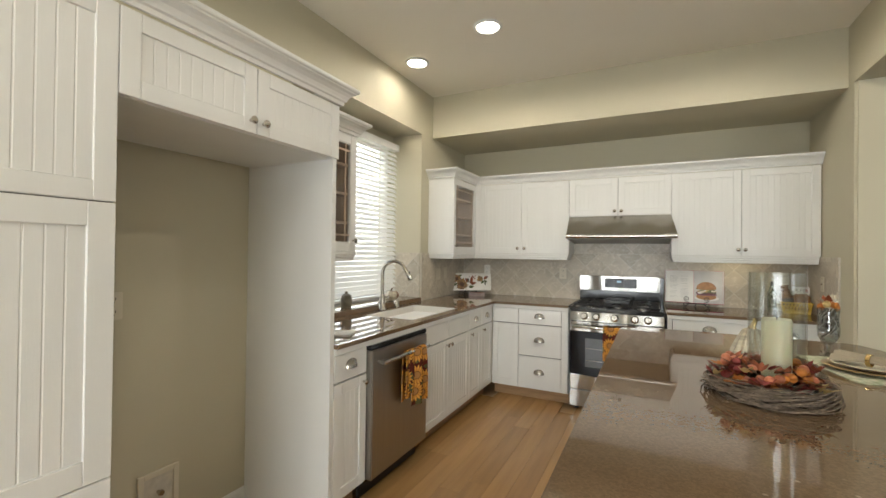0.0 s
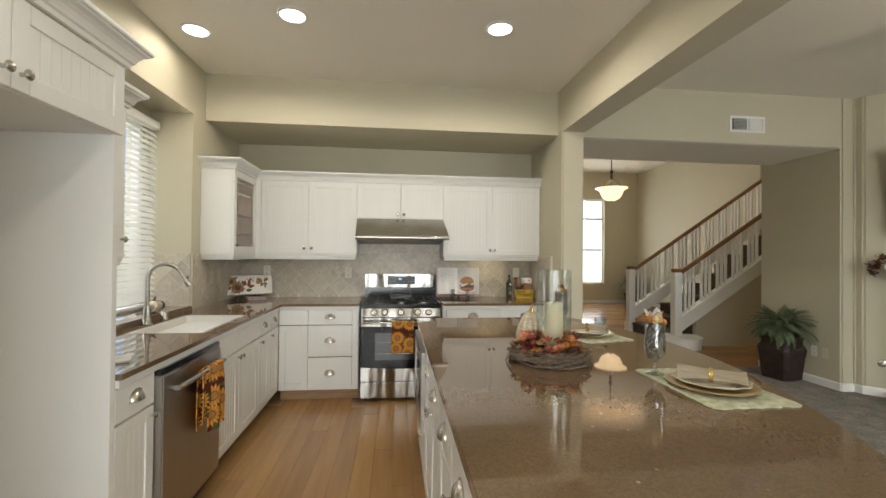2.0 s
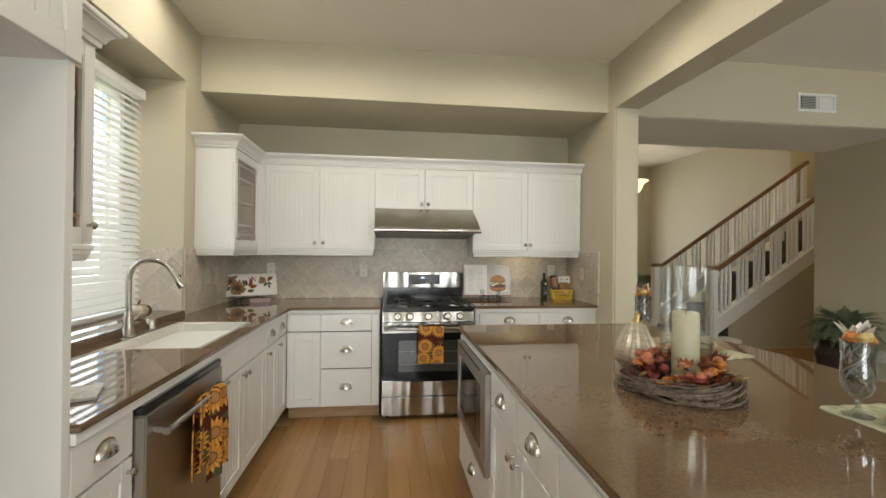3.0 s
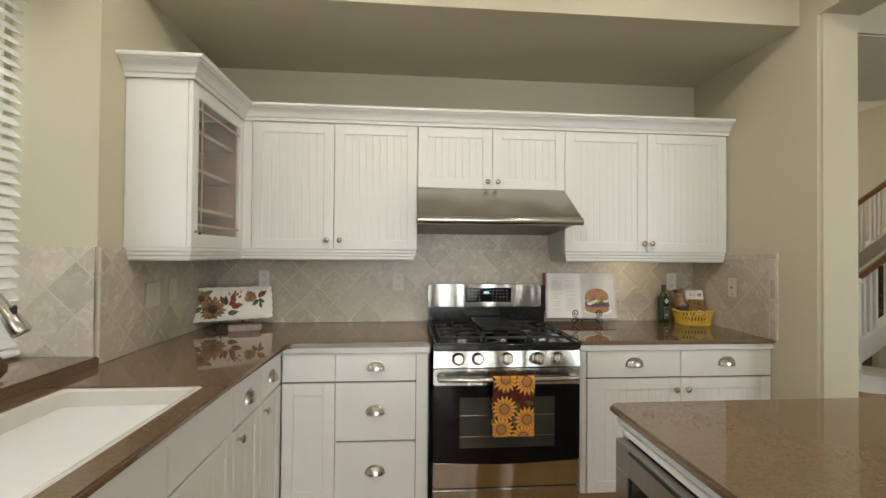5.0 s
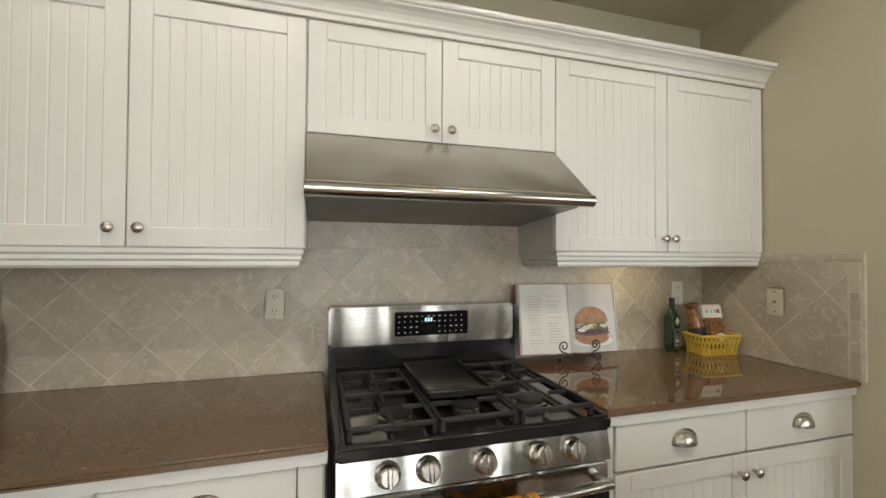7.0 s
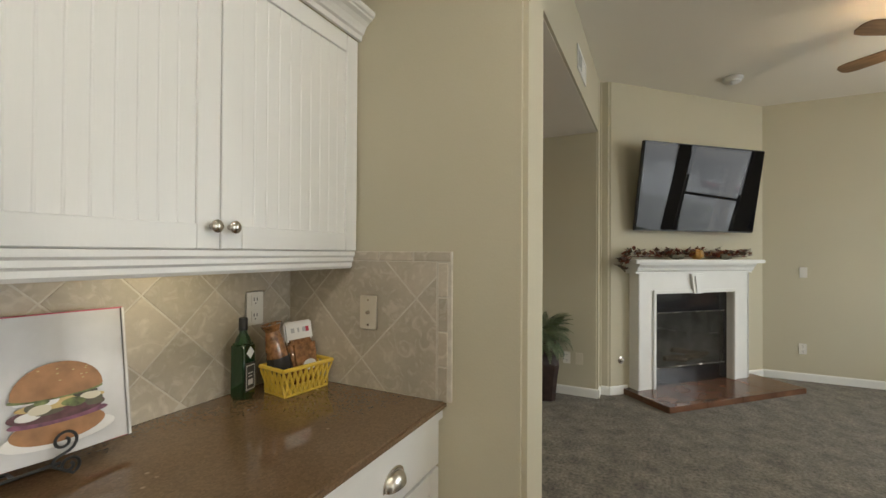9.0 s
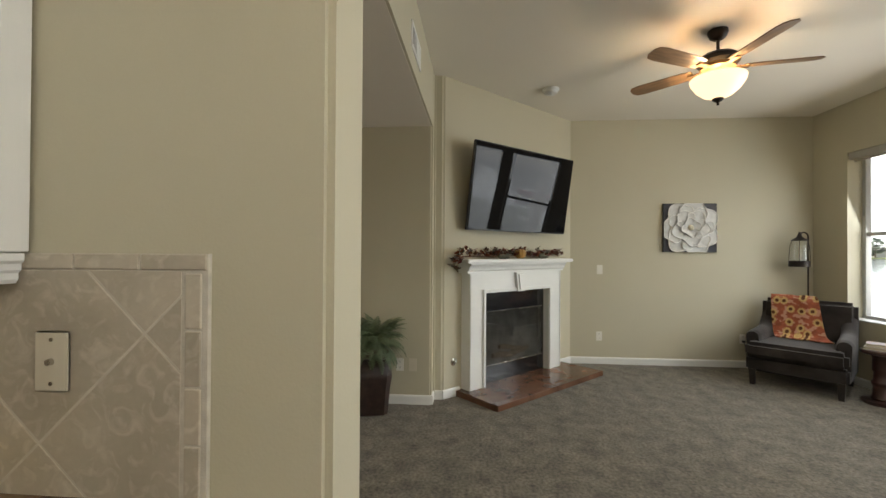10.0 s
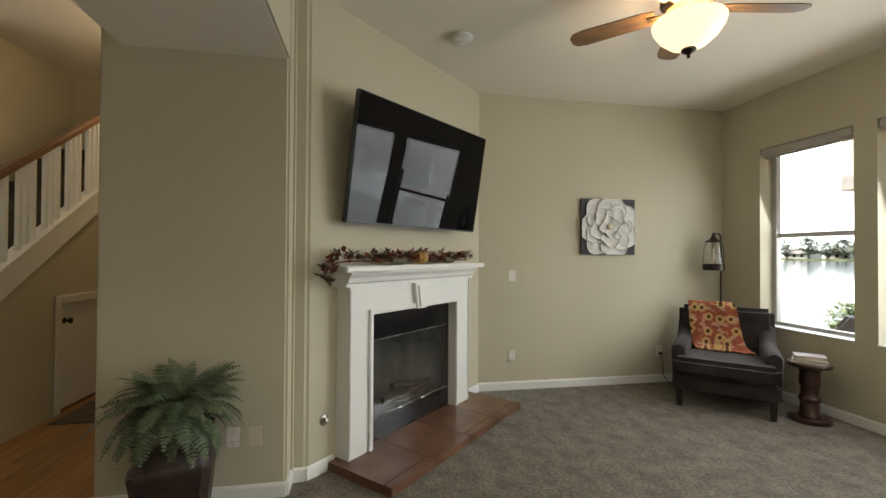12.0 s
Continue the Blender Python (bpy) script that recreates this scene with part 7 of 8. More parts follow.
# side table
tb = thing("side_table", pose(4.74, -0.335, 0) @ Matrix.Diagonal((0.84, 0.84, 1, 1)), "dark turned wood side table like a cable hub", "side table")
part("base", lathe(B(), [(0, 0), (0.175, 0), (0.18, 0.012), (0.178, 0.03), (0.16, 0.036), (0, 0.036)], 40), "darkwood", tb, "", True)
part("top", lathe(B(), [(0, 0.462), (0.16, 0.462), (0.182, 0.47), (0.186, 0.485), (0.18, 0.498), (0, 0.50)], 40), "darkwood", tb, "", True)
part("shaft", lathe(B(), [(0.095, 0.036), (0.10, 0.05), (0.085, 0.07), (0.08, 0.16), (0.095, 0.18), (0.095, 0.20), (0.078, 0.22), (0.074, 0.29), (0.088, 0.31), (0.088, 0.33), (0.085, 0.42), (0.11, 0.462)], 10), "darkwood", tb, "", True)
for i, (z, m_, w, d) in enumerate(((0.501, "paper", 0.235, 0.175), (0.531, "stone", 0.215, 0.165))):
    b = thing("book", pose(4.74, -0.335, z, 0, 0, 40 + 6 * i), "pale closed book lying on the side table", "book", "books on the side table")
    bm = box(B(), -w / 2, w / 2, -d / 2, d / 2, 0, 0.003, 0.001)
    box(bm, -w / 2, w / 2, -d / 2, d / 2, 0.026, 0.029, 0.001)
    box(bm, -w / 2, -w / 2 + 0.003, -d / 2, d / 2, 0.003, 0.026)
    part("cover", bm, m_, b)
    part("pages", box(B(), -w / 2 + 0.004, w / 2 - 0.006, -d / 2 + 0.005, d / 2 - 0.005, 0.0031, 0.0259), "cream", b, "cream page edges")

# flower relief on canvas
ar = thing("wall_art", pose(XE - 0.001, 0.835, 1.717, 0, 0, -90), "square canvas with a large white flower in relief on grey", "wall art")
part("canvas", box(B(), -0.318, 0.318, -0.035, 0, -0.302, 0.302, 0.004), "canvas", ar)
rnd = random.Random(12)
def petal(a, dist, L, W, lift, dz=0.0):
    bm = B()
    def f(u, v):
        t, s = v, (u - 0.5) * 2
        w = W * math.sin(math.pi * (0.12 + 0.58 * t)) ** 0.7
        r = dist + L * t - 0.42 * L * s * s * t * t
        x = r * math.cos(a) - s * w * math.sin(a)
        z = r * math.sin(a) + s * w * math.cos(a)
        x, z = max(-0.314, min(0.314, x)), max(-0.298, min(0.298, z))
        return (x, -0.037 - lift * (0.35 + t * 0.65) - 0.012 * s * s - 0.004 * noise.noise(Vector((u * 3, v * 3, a))), z + 0)
    sheet(bm, 14, 12, f)
    thicken(bm, 0.003)
    ob = part("petal", bm, "petal", ar, "", True)
    bm = B()
    edge = [f(u, 1) for u in np.linspace(0, 1, 18)]
    side = [f(0, v) for v in np.linspace(0.35, 1, 8)] + edge[1:-1] + [f(1, v) for v in np.linspace(1, 0.35, 8)]
    tube(bm, [(x, y - 0.003, z) for x, y, z in side], 0.0042, 5)
    part("petal_rim", bm, "rim_white", ob, "bright white painted rim", True)
for i in range(7):
    petal(i * 0.8976 + 0.5 + 0.1 * math.sin(i * 3), 0.03, 0.325 + 0.02 * (i % 2), 0.172, 0.006 + 0.003 * (i % 2))
for i in range(5):
    petal(i * 1.2566 + 1.0 + 0.12 * math.sin(i * 5), 0.02, 0.215, 0.118, 0.018 + 0.003 * (i % 2))
for i in range(4):
    petal(i * 1.57 + 0.2, 0.01, 0.115, 0.065, 0.028)
part("flower_heart", lathe(B(), [(0, 0.05), (0.02, 0.046), (0.034, 0.03), (0.036, 0.0)], 16, wave=0.1, lobes=7), "cream", ar, "beige flower heart", True, pose(0, -0.036, 0, 90, 0, 0))

# mantel garland
ga = thing("mantel_garland", FP @ pose(0, -0.10, 1.3305), "autumn garland of rusty leaves along the mantel", "garland")
rnd = random.Random(21)
vine = [(0.10, -0.03, -0.12), (0.06, -0.02, -0.06), (0.12, -0.02, 0.02), (0.3, 0.01, 0.03), (0.55, -0.01, 0.025), (0.8, 0.02, 0.035), (1.05, 0, 0.03), (1.3, 0.02, 0.035), (1.55, 0, 0.03), (1.78, 0.01, 0.03)]
part("vine", tube(B(), vine, 0.005, 6), "brownleaf", ga, "", True)
for k in range(230):
    s = rnd.uniform(0.07, 1.80) if k > 14 else rnd.uniform(0.05, 0.13)
    if 0.36 < s < 0.5 and rnd.random() < 0.6:
        continue
    bm = B()
    low = s < 0.13
    base = Vector((s, rnd.uniform(-0.05, 0.04), rnd.uniform(-0.13, 0.02) if low else rnd.uniform(0.015, 0.04) + 0.06 * rnd.random() ** 2))
    for j in range(rnd.choice((3, 4, 5))):
        leaf_blade(bm, base + Vector((rnd.uniform(-0.02, 0.02), 0, rnd.uniform(0, 0.02))), rand_dir(rnd, 0.55), (0, 0, 1), rnd.uniform(0.03, 0.06), 0.024, 0.3, 3)
    part("leaf_sprig", bm, rnd.choice(("rust", "redleaf", "brownleaf", "rust", "brownleaf", "olive", "stone")), ga, "", True)
mp_ = thing("small_pumpkin", FP @ pose(1.03, -0.11, 1.3305), "small gold pumpkin in the garland", "pumpkin")
part("body", lathe(B(), [(0, 0.005), (0.03, 0.004), (0.06, 0.03), (0.066, 0.06), (0.05, 0.095), (0.02, 0.105), (0, 0.10)], 40, wave=0.05, lobes=10), "goldpumpkin", mp_, "", True)
part("stem", tube(B(), [(0, 0, 0.098), (0.003, 0, 0.12), (0.014, 0, 0.135)], 0.007, 8, radii=[0.01, 0.007, 0.006]), "brownleaf", mp_, "", True)
for s in (0.75, 1.42):
    g = thing("small_gourd", FP @ pose(s, -0.12, 1.362, 0, 90, 12), "grey-green gourd lying in the garland", "gourd")
    part("body", lathe(B(), [(0, -0.11), (0.018, -0.10), (0.031, -0.06), (0.031, 0.03), (0.028, 0.09), (0.01, 0.118), (0, 0.12)], 20, wave=0.04, lobes=8), "olive", g, "", True)

# gas key valve
gv = thing("gas_valve", FP @ pose(0.165, 0, 0.335), "round chrome gas valve plate on the wall", "valve")
part("flange", lathe(B(), [(0, 0.002), (0.038, 0.002), (0.036, 0.008), (0.02, 0.012), (0.02, 0.02), (0, 0.02)], 28), "nickel", gv, "", True, pose(0, 0, 0, 90, 0, 0))
part("key_stem", lathe(B(), [(0.014, 0.02), (0.015, 0.034), (0.008, 0.036), (0.0, 0.03)], 18), "nickel", gv, "", True, pose(0, 0, 0, 90, 0, 0))

# ceiling fan
fa = thing("ceiling_fan", pose(3.775, 1.653, LC), "bronze ceiling fan with five wooden blades and a lit glass bowl", "ceiling fan")
part("canopy", lathe(B(), [(0, 0), (0.068, 0), (0.07, -0.02), (0.055, -0.055), (0.025, -0.075), (0, -0.075)], 28), "bronze", fa, "", True)
part("rod", tube(B(), [(0, 0, -0.07), (0, 0, -0.175)], 0.012, 12), "bronze", fa, "", True)
part("motor", lathe(B(), [(0, -0.160), (0.045, -0.165), (0.11, -0.187), (0.142, -0.212), (0.145, -0.245), (0.128, -0.266), (0, -0.272)], 36), "bronze", fa, "", True)
part("vent_band", lathe(B(), [(0.122, -0.268), (0.116, -0.292), (0.082, -0.306), (0.066, -0.328), (0, -0.328)], 36, wave=0.02, lobes=18), "antique", fa, "antique brass vent band", True)
for i in range(5):
    b = part("blade_arm", box(B(), 0.09, 0.21, -0.02, 0.02, -0.006, 0.004, 0.003), "antique", fa, "antique brass blade arm", False, pose(0, 0, -0.288, 0, 0, 44 + 72 * i))
    bm = B()
    pts = [(0.17, -0.05), (0.24, -0.062), (0.58, -0.070), (0.64, -0.060), (0.665, -0.03), (0.665, 0.03), (0.64, 0.060), (0.58, 0.070), (0.24, 0.062), (0.17, 0.05)]
    prism(bm, pts, 0.005, 0.012)
    part("blade", bm, "blade", b, "brown wooden blade", False, pose(0, 0, 0, 12, 0, 0))
sh = part("glass_bowl", lathe(B(), [(0.180, -0.355), (0.188, -0.364), (0.182, -0.392), (0.148, -0.445), (0.098, -0.490), (0.034, -0.516), (0, -0.519)], 44), "shade", fa, "glowing frosted glass bowl", True)
sh.visible_shadow = False
part("light_collar", lathe(B(), [(0.064, -0.328), (0.074, -0.338), (0.055, -0.346), (0.055, -0.352), (0, -0.352)], 28), "antique", fa, "", True)
part("finial", lathe(B(), [(0.038, -0.513), (0.04, -0.524), (0.022, -0.538), (0.009, -0.546), (0.010, -0.562), (0, -0.568)], 20), "bronze", fa, "dark finial", True)

# pendant in the dining room
pe = thing("pendant_lamp", pose(4.31, 8.7, DC), "glass bowl pendant on a dark rod, lit", "pendant lamp")
part("canopy", lathe(B(), [(0, 0), (0.07, 0), (0.06, -0.03), (0, -0.04)], 24), "bronze", pe, "", True)
part("rod", tube(B(), [(0, 0, -0.03), (0, 0, -0.75)], 0.012, 8), "bronze", pe, "", True)
part("stem_ball", lathe(B(), [(0, -0.55), (0.03, -0.57), (0.04, -0.60), (0.02, -0.64), (0.03, -0.72), (0.012, -0.76)], 20), "bronze", pe, "", True)
for i in range(3):
    a = i * 2 * math.pi / 3
    part("strap", tube(B(), [(0.02 * math.cos(a), 0.02 * math.sin(a), -0.74), (0.30 * math.cos(a), 0.30 * math.sin(a), -0.945)], 0.005, 6), "bronze", pe)
sh = part("bowl", lathe(B(), [(0.335, -0.945), (0.34, -0.952), (0.275, -0.985), (0.235, -1.03), (0.215, -1.10), (0.17, -1.17), (0.09, -1.215), (0, -1.225)], 40), "shade", pe, "glowing frosted glass bowl", True)
sh.visible_shadow = False
part("finial", lathe(B(), [(0.02, -1.212), (0.016, -1.23), (0, -1.245)], 16), "bronze", pe, "", True)
# invented fitting, out of view, that goes with the hall's fill light
hl = thing("hall_fill_lamp", pose(6.7, 5.45, DC), "small round lit ceiling lamp, added unseen to brighten the hall", "ceiling light")
part("base", lathe(B(), [(0, 0), (0.16, 0), (0.16, -0.02), (0, -0.02)], 28), "trim", hl)
sh = part("dome", lathe(B(), [(0.15, -0.02), (0.14, -0.06), (0.09, -0.09), (0, -0.10)], 28), "shade", hl, "glowing glass dome", True)
sh.visible_shadow = False
mt = thing("door_mat", pose(5.95, 5.75, 0.001), "small grey mat on the hall floor", "mat")
part("mat", box(B(), -0.28, 0.5, -0.22, 0.22, 0, 0.008, 0.003), "stair_carpet", mt)

# ---- outside ----
def structure_sheet(name, x0, x1, y0, y1, z, material, label):
    return structure(name, box(B(), x0, x1, y0, y1, z - 0.02, z), material, label, "ground")


bm = B()
for a in ((-600, 600, -600, -3.45), (-600, -2.62, -3.45, 12.2), (9.05, 600, -3.45, 12.2), (-600, 600, 12.2, 600), (1.45, 9.05, -3.45, -0.9)):
    box(bm, *a, -0.7 if a[3] == -3.45 else -0.3, -0.09)
structure("ground", bm, "grass", "dry grass and garden ground outside the windows", "ground")
structure("water", box(B(), -250, 450, -150, -7.3, -0.085, -0.07), "water", "bright lake behind the garden", "water")
structure("water_cove", box(B(), 8.9, 450, -7.29, -4.7, -0.085, -0.072), "water", "shallow water near the garden", "water")
structure("patio", box(B(), 1.45, 6.4, -4.2, -0.87, -0.085, -0.03), "patio", "pale concrete patio slab", "pavement")
pr = thing("patio_cover", pose(0, 0, 0), "cream stucco patio cover on a square column", "patio cover", "", "structure")
part("column", box(B(), 5.25, 5.40, -2.12, -1.96, -0.03, 2.16, 0.01), "stucco", pr, "grey stucco column")
part("beam", box(B(), 1.5, 5.70, -2.13, -1.95, 2.161, 2.335, 0.008), "stucco", pr)
part("fascia", box(B(), 1.5, 5.69, -2.11, -1.97, 2.336, 2.98, 0.004), "cream", pr, "pale upper fascia")
part("roof", box(B(), 1.45, 5.75, -2.4, -1.9, 2.981, 3.06, 0.005), "stucco", pr)
part("post", box(B(), 5.14, 5.235, -2.06, -1.99, -0.03, 2.16, 0.005), "trim", pr, "slim white post")
gc = thing("covered_grill", pose(5.75, -2.6, -0.03, 0, 0, 15), "patio grill under a dark cover", "grill")
bm = B()
prism(bm, [(-0.35, 0), (0.35, 0), (0.35, 0.55), (0.2, 0.76), (-0.15, 0.78), (-0.35, 0.6)], -0.3, 0.3, pose(0, 0, 0, 90, 0, 0))
bmesh.ops.bevel(bm, geom=bm.edges[:], offset=0.06, segments=3, affect="EDGES")
part("cover", bm, "plastic", gc, "", True)


def bush(x, y, z, r, h, seed, n=1500, material="bushleaf"):
    rnd = random.Random(seed)
    b = thing("shrub", pose(x, y, z), "leafy green garden shrub in full light", "shrub", "shrubs")
    bm = B()
    for k in range(5):
        a = rnd.uniform(0, 6.28)
        tube(bm, [(0, 0, 0), (0.3 * r * math.cos(a), 0.3 * r * math.sin(a), h * 0.5), (0.6 * r * math.cos(a + 0.4), 0.6 * r * math.sin(a + 0.4), h * 0.8)], 0.02, 5)
    part("stems", bm, "twig", b)
    bm = B()
    for k in range(n):
        a, q, t = rnd.uniform(0, 6.28), math.sqrt(rnd.random()), rnd.random()
        rad = r * (0.55 + 0.45 * math.sin(math.pi * (0.15 + 0.8 * t))) * q * (1 + 0.25 * noise.noise(Vector((a * 2, t * 4, seed))))
        leaf_blade(bm, (rad * math.cos(a), rad * math.sin(a), h * t), rand_dir(rnd, 0.3), (0, 0, 1), rnd.uniform(0.08, 0.16), 0.05, 0.2, 2)
    part("foliage", bm, material, b)


hd = thing("hedge", pose(4.3, -3.75, -0.09), "clipped green hedge along the patio edge", "hedge")
bm = B()
rnd = random.Random(77)
for k in range(26):
    x = -2.0 + 4.0 * k / 25
    tube(bm, [(x, 0, 0), (x + rnd.uniform(-0.1, 0.1), rnd.uniform(-0.15, 0.15), 0.6)], 0.015, 5)
part("stems", bm, "twig", hd)
bm = B()
for k in range(5200):
    x, y, z = rnd.uniform(-2.05, 2.05), rnd.uniform(-0.34, 0.34), rnd.random() ** 0.6 * 0.84
    z *= 1 + 0.10 * noise.noise(Vector((x * 2, y * 3, 4)))
    leaf_blade(bm, (x, y * (1.05 - 0.3 * z), z), rand_dir(rnd, 0.4), (0, 0, 1), rnd.uniform(0.05, 0.10), 0.035, 0.2, 2)
part("foliage", bm, "bushleaf", hd)
bt = thing("red_boat", pose(5.6, -21, -0.07, 0, 0, 12), "small red rowing boat moored on the lake", "boat")
bm = B()
sheet(bm, 16, 10, lambda u, v: ((u - 0.5) * 2.6, (v - 0.5) * 0.9 * math.sin(math.pi * (0.06 + 0.88 * u)) ** 0.6, 0.06 + 0.34 * (2 * abs(v - 0.5)) ** 1.6 + 0.12 * (2 * abs(u - 0.5)) ** 3))
thicken(bm, 0.03)
part("hull", bm, "red", bt, "", True)
part("seat_board", box(B(), -0.15, 0.1, -0.33, 0.33, 0.27, 0.29, 0.004), "stone", bt)
for i, (x, y, r, h) in enumerate(((4.6, -6.5, 0.9, 0.9), (3.2, -6.6, 0.9, 0.9), (6.2, -4.5, 0.55, 0.70), (6.9, -4.6, 0.6, 0.72), (7.6, -5.0, 0.55, 0.68), (8.2, -3.2, 0.3, 0.30), (8.9, -3.5, 0.35, 0.26), (9.7, -3.9, 0.3, 0.24))):
    bush(x, y, -0.09, r, h, i + 1)


def shore_tree(x, y, h, seed):
    rnd = random.Random(seed)
    t = thing("tree", pose(x, y, 0), "distant round-crowned tree on the far shore", "tree", "trees on the far shore")
    bm = tube(B(), [(0, 0, -0.2), (0.1, 0, h * 0.3), (0.2, 0.1, h * 0.7)], 0.3, 6, radii=[0.35, 0.28, 0.12])
    for k in range(4):
        a = rnd.uniform(0, 6.28)
        tube(bm, [(0.1, 0, h * 0.35), (h * 0.2 * math.cos(a), h * 0.2 * math.sin(a), h * 0.65)], 0.1, 5)
    part("trunk", bm, "twig", t)
    bm = B()
    for k in range(440):
        a, q, u = rnd.uniform(0, 6.28), math.sqrt(rnd.random()), rnd.random()
        rad = h * 0.5 * math.sin(math.pi * (0.1 + 0.85 * u)) * q * (1 + 0.3 * noise.noise(Vector((a, u * 3, seed))))
        leaf_blade(bm, (rad * math.cos(a), rad * math.sin(a), h * (0.25 + 0.75 * u)), rand_dir(rnd, 0.1), (0, 0, 1), h * rnd.uniform(0.12, 0.22), h * 0.12, 0.2, 2)
    part("crown", bm, "farleaf", t)


rnd = random.Random(31)
for i in range(46):
    shore_tree(-40 + i * 6 + rnd.uniform(-3, 3), -152 - rnd.uniform(0, 10), rnd.uniform(5, 9.5), i)
for i in range(14):
    x, y, w, h = -30 + i * 18 + rnd.uniform(-4, 4), -168 - rnd.uniform(0, 6), rnd.uniform(7, 11), rnd.uniform(2.2, 3.0)
    hs = thing("house", pose(x, y, -0.1), "pale lakeside house with a low brown roof", "house", "houses on the far shore")
    part("wall", box(B(), -w / 2, w / 2, -4, 4, 0, h), "stucco", hs)
    bm = B()
    prism(bm, [(-4.6, h), (4.6, h), (0, h + 1.9)], -w / 2 - 0.4, w / 2 + 0.4, Matrix(((0, 0, 1, 0), (1, 0, 0, 0), (0, 1, 0, 0), (0, 0, 0, 1))))
    part("roof", bm, "roof", hs, "brown tiled roof")
    for k in range(3):
        part("window", box(B(), -w / 2 + w * (k + 0.5) / 3 - 0.6, -w / 2 + w * (k + 0.5) / 3 + 0.6, 4.0, 4.06, 1.0, 2.3), "blackglass", hs, "dark window")
structure("far_shore", box(B(), -250, 450, -200, -149, -0.3, 0.35), "grass", "low grassy bank across the lake", "ground")
structure("backdrop_south", box(B(), -500, 700, -401, -400, -5, 260), "skyglow", "bright hazy sky over the lake", "backdrop")
structure("backdrop_west", box(B(), -9.2, -9.0, -8, 14, -0.05, 7), "daylight", "bright daylight beyond the kitchen window", "backdrop")
structure("backdrop_north", box(B(), -6, 14, 19.0, 19.2, -0.05, 9), "daylight", "bright daylight beyond the dining room window", "backdrop")

po = thing("garden_post", pose(9.6, -4.9, -0.09), "thin dark post at the water's edge", "post")
part("shaft", tube(B(), [(0, 0, 0), (0.01, 0, 0.85)], 0.035, 8), "twig", po, "", True)
part("cap", lathe(B(), [(0.045, 0.84), (0.045, 0.87), (0.02, 0.89), (0, 0.89)], 12, (0.01, 0, 0)), "twig", po, "", True)


# ---- pieces of floors and walls ----
def clip(poly, a, b, c):
    """The part of a polygon where a x + b y <= c."""
    out = []
    for p, q in zip(poly, poly[1:] + poly[:1]):
        dp, dq = a * p[0] + b * p[1] - c, a * q[0] + b * q[1] - c
        if dp <= 0:
            out.append(p)
        if dp * dq < 0:
            t = dp / (dp - dq)
            out.append((p[0] + t * (q[0] - p[0]), p[1] + t * (q[1] - p[1])))
    return out


def tile_field(parent, w, h, m, origin, holes=(), pitch=0.152, joint=0.004, border=0.0):
    """Square tiles laid on the diagonal over w by h, each cut at the field's edge; m takes x, y, z to the wall."""
    s = pitch / 2 * math.sqrt(2)
    whole = None
    for i in range(-2, int(w / s) + 3):
        for j in range(-2, int(h / s) + 3):
            if (i + j) % 2:
                continue
            cx, cy, k = origin[0] + i * s, origin[1] + j * s, s - joint * 0.7
            poly = [(cx + k, cy), (cx, cy + k), (cx - k, cy), (cx, cy - k)]
            full = cx - k > 0 and cx + k < w and cy - k > 0 and cy + k < h
            if not full:
                for a in ((-1, 0, -0.001), (1, 0, w - 0.001), (0, -1, -0.001), (0, 1, h - 0.001)):
                    poly = clip(poly, *a) if len(poly) > 2 else []
            if len(poly) < 3:
                continue
            area = abs(sum(p[0] * q[1] - q[0] * p[1] for p, q in zip(poly, poly[1:] + poly[:1]))) / 2
            if area < 0.0004:
                continue
            mx, my = sum(p[0] for p in poly) / len(poly), sum(p[1] for p in poly) / len(poly)
            if any(x0 < mx < x1 and y0 < my < y1 for x0, x1, y0, y1 in holes):
                continue
            if full and whole:
                me = whole
            else:
                ox, oy = (cx, cy) if full else (mx, my)
                lo = [(x - ox, y - oy) for x, y in poly]
                bm = B()
                ring = [[bm.verts.new((x * f, y * f, z)) for x, y in lo] for f, z in ((1, 0), (1, 0.0062), (0.985, 0.0072))]
                k2 = len(lo)
                for p, q in zip(ring, ring[1:]):
                    for a in range(k2):
                        bm.faces.new((p[a], p[(a + 1) % k2], q[(a + 1) % k2], q[a]))
                bm.faces.new(ring[-1])
                me = mesh_of(bm, "tile", name="tile")
                if full:
                    whole = me
            t = new("tile", me)
            t.parent = parent
            t.matrix_basis = m @ Matrix.Translation((cx, cy, 0) if full else (mx, my, 0))


def border_row(parent, w, m, y, n, bw=0.055):
    for i in range(n):
        t = part("border_tile", box(B(), i * w / n + 0.002, (i + 1) * w / n - 0.002, y, y + bw - 0.004, 0, 0.0095, 0.002), "tile", parent, "", False, m)


TZ = 0.921
sp = thing("backsplash_north", pose(0, 0, 0), "beige travertine tile backsplash laid on the diagonal behind the range", "backsplash", "", "structure")
part("grout_bed", box(B(), XL + 0.013, XC0 - 0.013, YB - 0.0120, YB - 0.001, TZ, 1.395), "grout", sp)
part("grout_bed", box(B(), -0.756, 0.138, YB - 0.0120, YB - 0.001, 1.396, 1.75), "grout", sp)
mN = Matrix(((1, 0, 0, XL + 0.013), (0, 0, -1, YB - 0.0055), (0, 1, 0, TZ), (0, 0, 0, 1)))
tile_field(sp, XC0 - XL - 0.026, 0.474, mN, (0.087, 0.02))
mH = Matrix(((1, 0, 0, -0.756), (0, 0, -1, YB - 0.0055), (0, 1, 0, 1.396), (0, 0, 0, 1)))
tile_field(sp, 0.894, 0.354, mH, (0.445, 0.03))
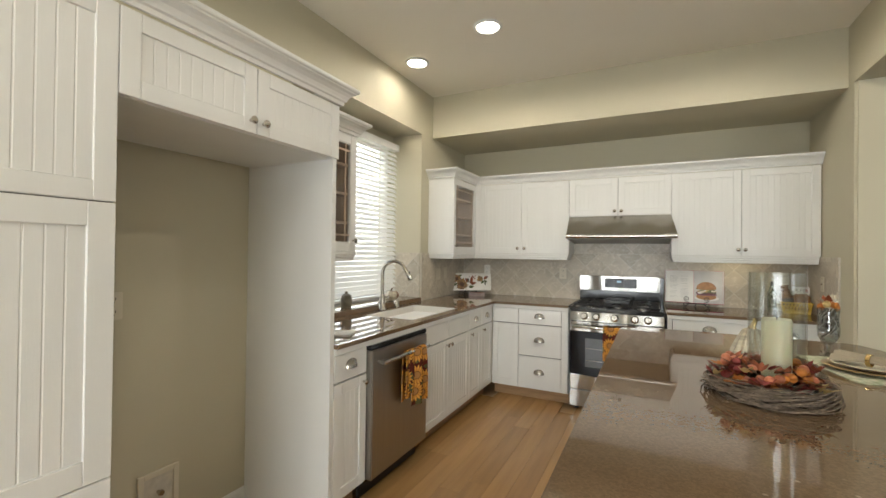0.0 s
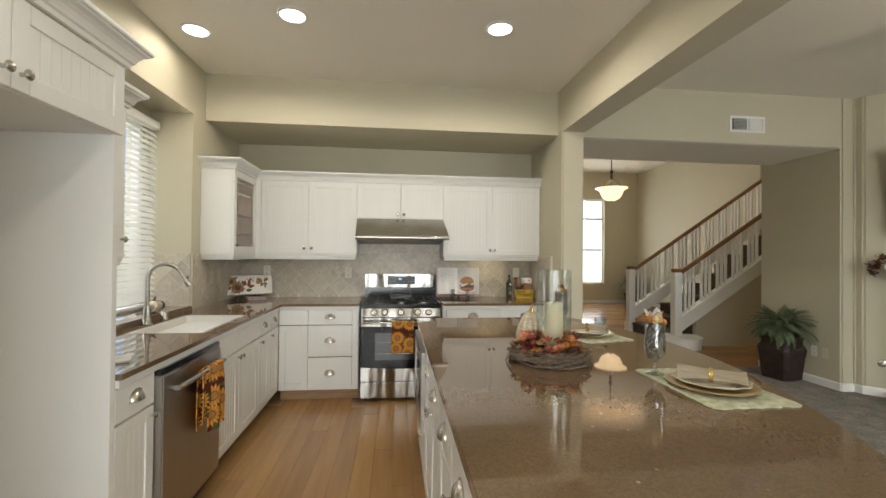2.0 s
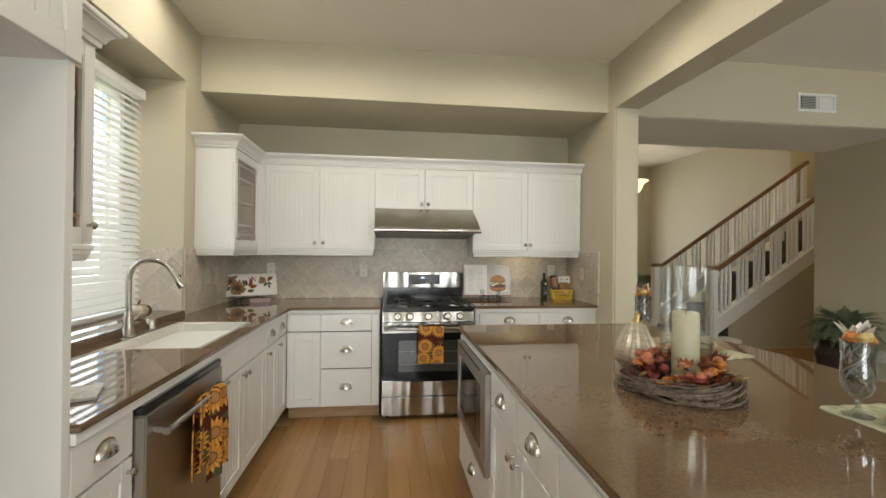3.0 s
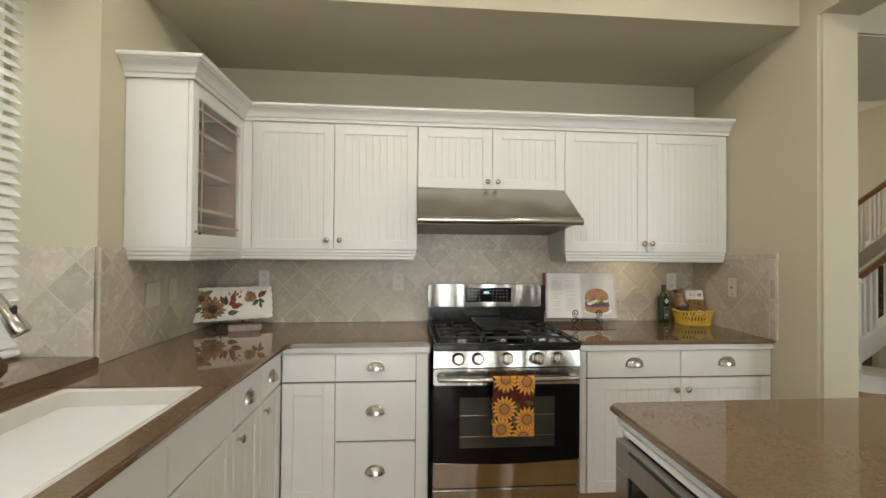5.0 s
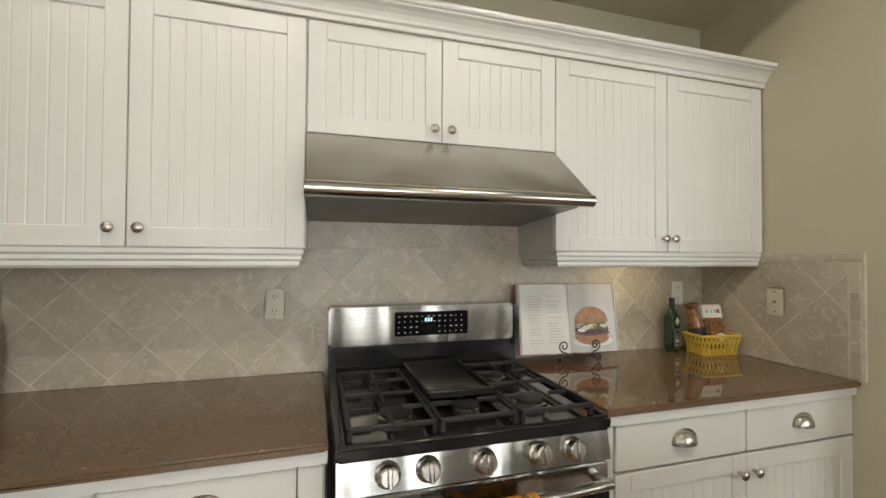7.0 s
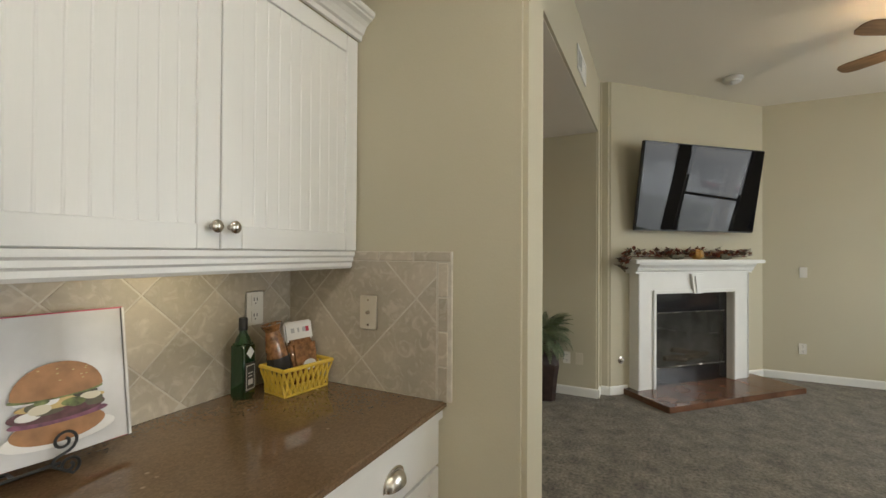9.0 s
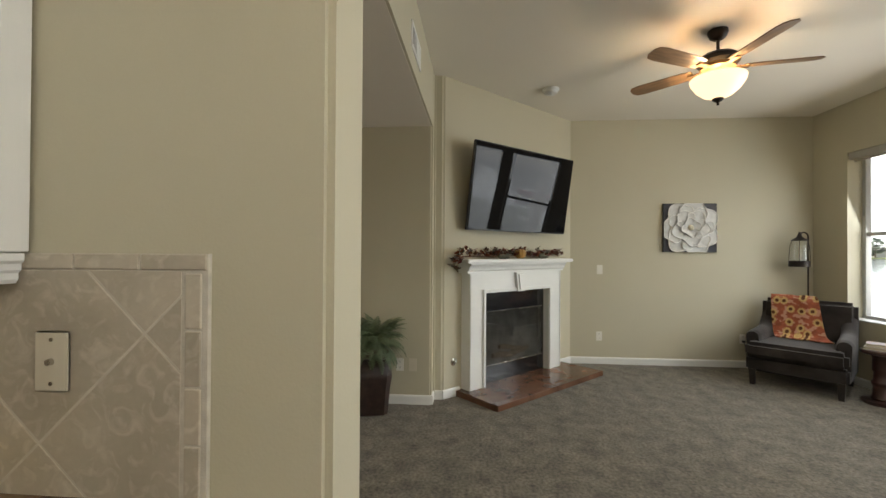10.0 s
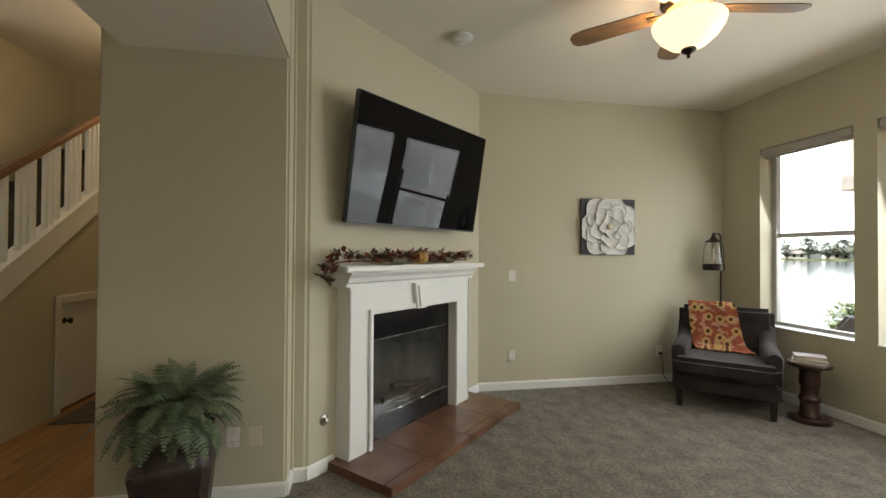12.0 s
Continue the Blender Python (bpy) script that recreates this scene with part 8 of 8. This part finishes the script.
sp = thing("backsplash_west", pose(0, 0, 0), "beige travertine tiles on the side wall and window reveal", "backsplash", "", "structure")
part("grout_bed", box(B(), XL + 0.001, XL + 0.0120, 3.602, YB - 0.001, TZ, 1.385), "grout", sp)
part("grout_bed", box(B(), -2.355, XL - 0.001, 3.5880, 3.599, 0.956, 1.385), "grout", sp)
mW = Matrix(((0, 0, 1, XL + 0.0055), (1, 0, 0, 3.603), (0, 1, 0, TZ), (0, 0, 0, 1)))
tile_field(sp, YB - 3.603 - 0.013, 0.464, mW, (0.06, 0.08))
mR = Matrix(((-1, 0, 0, XL), (0, 0, -1, 3.5945), (0, 1, 0, 0.957), (0, 0, 0, 1)))
tile_field(sp, 0.32, 0.428, mR, (0.07, 0.05))
sp = thing("backsplash_east", pose(0, 0, 0), "large diagonal travertine tiles with a narrow border on the side wall", "backsplash", "", "structure")
part("grout_bed", box(B(), XC0 - 0.0120, XC0 - 0.001, 3.952, YB - 0.001, TZ, 1.388), "grout", sp)
mE = Matrix(((0, 0, -1, XC0 - 0.0055), (-1, 0, 0, YB - 0.013), (0, 1, 0, TZ), (0, 0, 0, 1)))
tile_field(sp, YB - 4.0 - 0.016, 0.435, mE, (0.12, 0.10), pitch=0.305)
border_row(sp, YB - 3.965, mE, 0.436, 5, 0.034)
mV = mE @ Matrix.Translation((YB - 4.0 - 0.013 + 0.036, 0, 0)) @ pose(0, 0, 0, 0, 0, 90)
border_row(sp, 0.432, mV, 0.0, 4, 0.036)


def planks(name, x0, x1, y0, y1, run, width, length, label, parts=True, seed=1, holes=()):
    """Boards with staggered ends; run 'y' or 'x' is the way they lie."""
    rnd = random.Random(seed)
    fl = thing(name, pose(0, 0, 0), label, "floor", "", "structure")
    joined = B()
    across0, across1, a0, a1 = (x0, x1, y0, y1) if run == "y" else (y0, y1, x0, x1)
    cache = {}
    n = round((across1 - across0) / width)
    width = (across1 - across0) / n
    for i in range(n):
        p = a0 - rnd.random() * length
        while p < a1:
            L = length * rnd.choice((0.75, 1.0, 1.25))
            q0, q1 = max(p, a0), min(p + L, a1)
            p += L
            if q1 - q0 < 0.03:
                continue
            c = across0 + (i + 0.5) * width
            u, v = (c, (q0 + q1) / 2) if run == "y" else ((q0 + q1) / 2, c)
            if any(h[0] < u < h[1] and h[2] < v < h[3] for h in holes):
                continue
            key = round(q1 - q0, 3)
            hx, hy = (width / 2 - 0.0004, key / 2 - 0.0004)
            if run == "x":
                hx, hy = hy, hx
            if not parts:
                box(joined, u - hx, u + hx, v - hy, v + hy, -0.02, 0, 0.0012)
                continue
            if key not in cache:
                cache[key] = mesh_of(box(B(), -hx, hx, -hy, hy, -0.02, 0, 0.0012), "wood" if run == "y" else "wood_x")
            o = new("plank", cache[key])
            o.parent = fl
            o.matrix_basis = pose(u, v, rnd.uniform(-0.0002, 0.0002))
    if not parts:
        tagged(part("planks", joined, "wood_x" if run == "x" else "wood", fl), "oak boards", kind="stuff")
    return fl


planks("floor_kitchen", XL, 1.305, -3.2, YB, "y", 0.128, 1.25, "honey-coloured oak floorboards in the kitchen", True, 3, ((-2.03, -1.56, 1.7, 4.64), (-2.03, 1.3, 4.2, 4.64), (-0.05, 0.6, 0.6, 2.9), (-2.03, 1.3, -3.2, -1.4)))
planks("floor_hall", 1.41, 8.4, 4.872, 11.7, "x", 0.128, 1.3, "honey-coloured oak floorboards in the hall and dining room", True, 5)
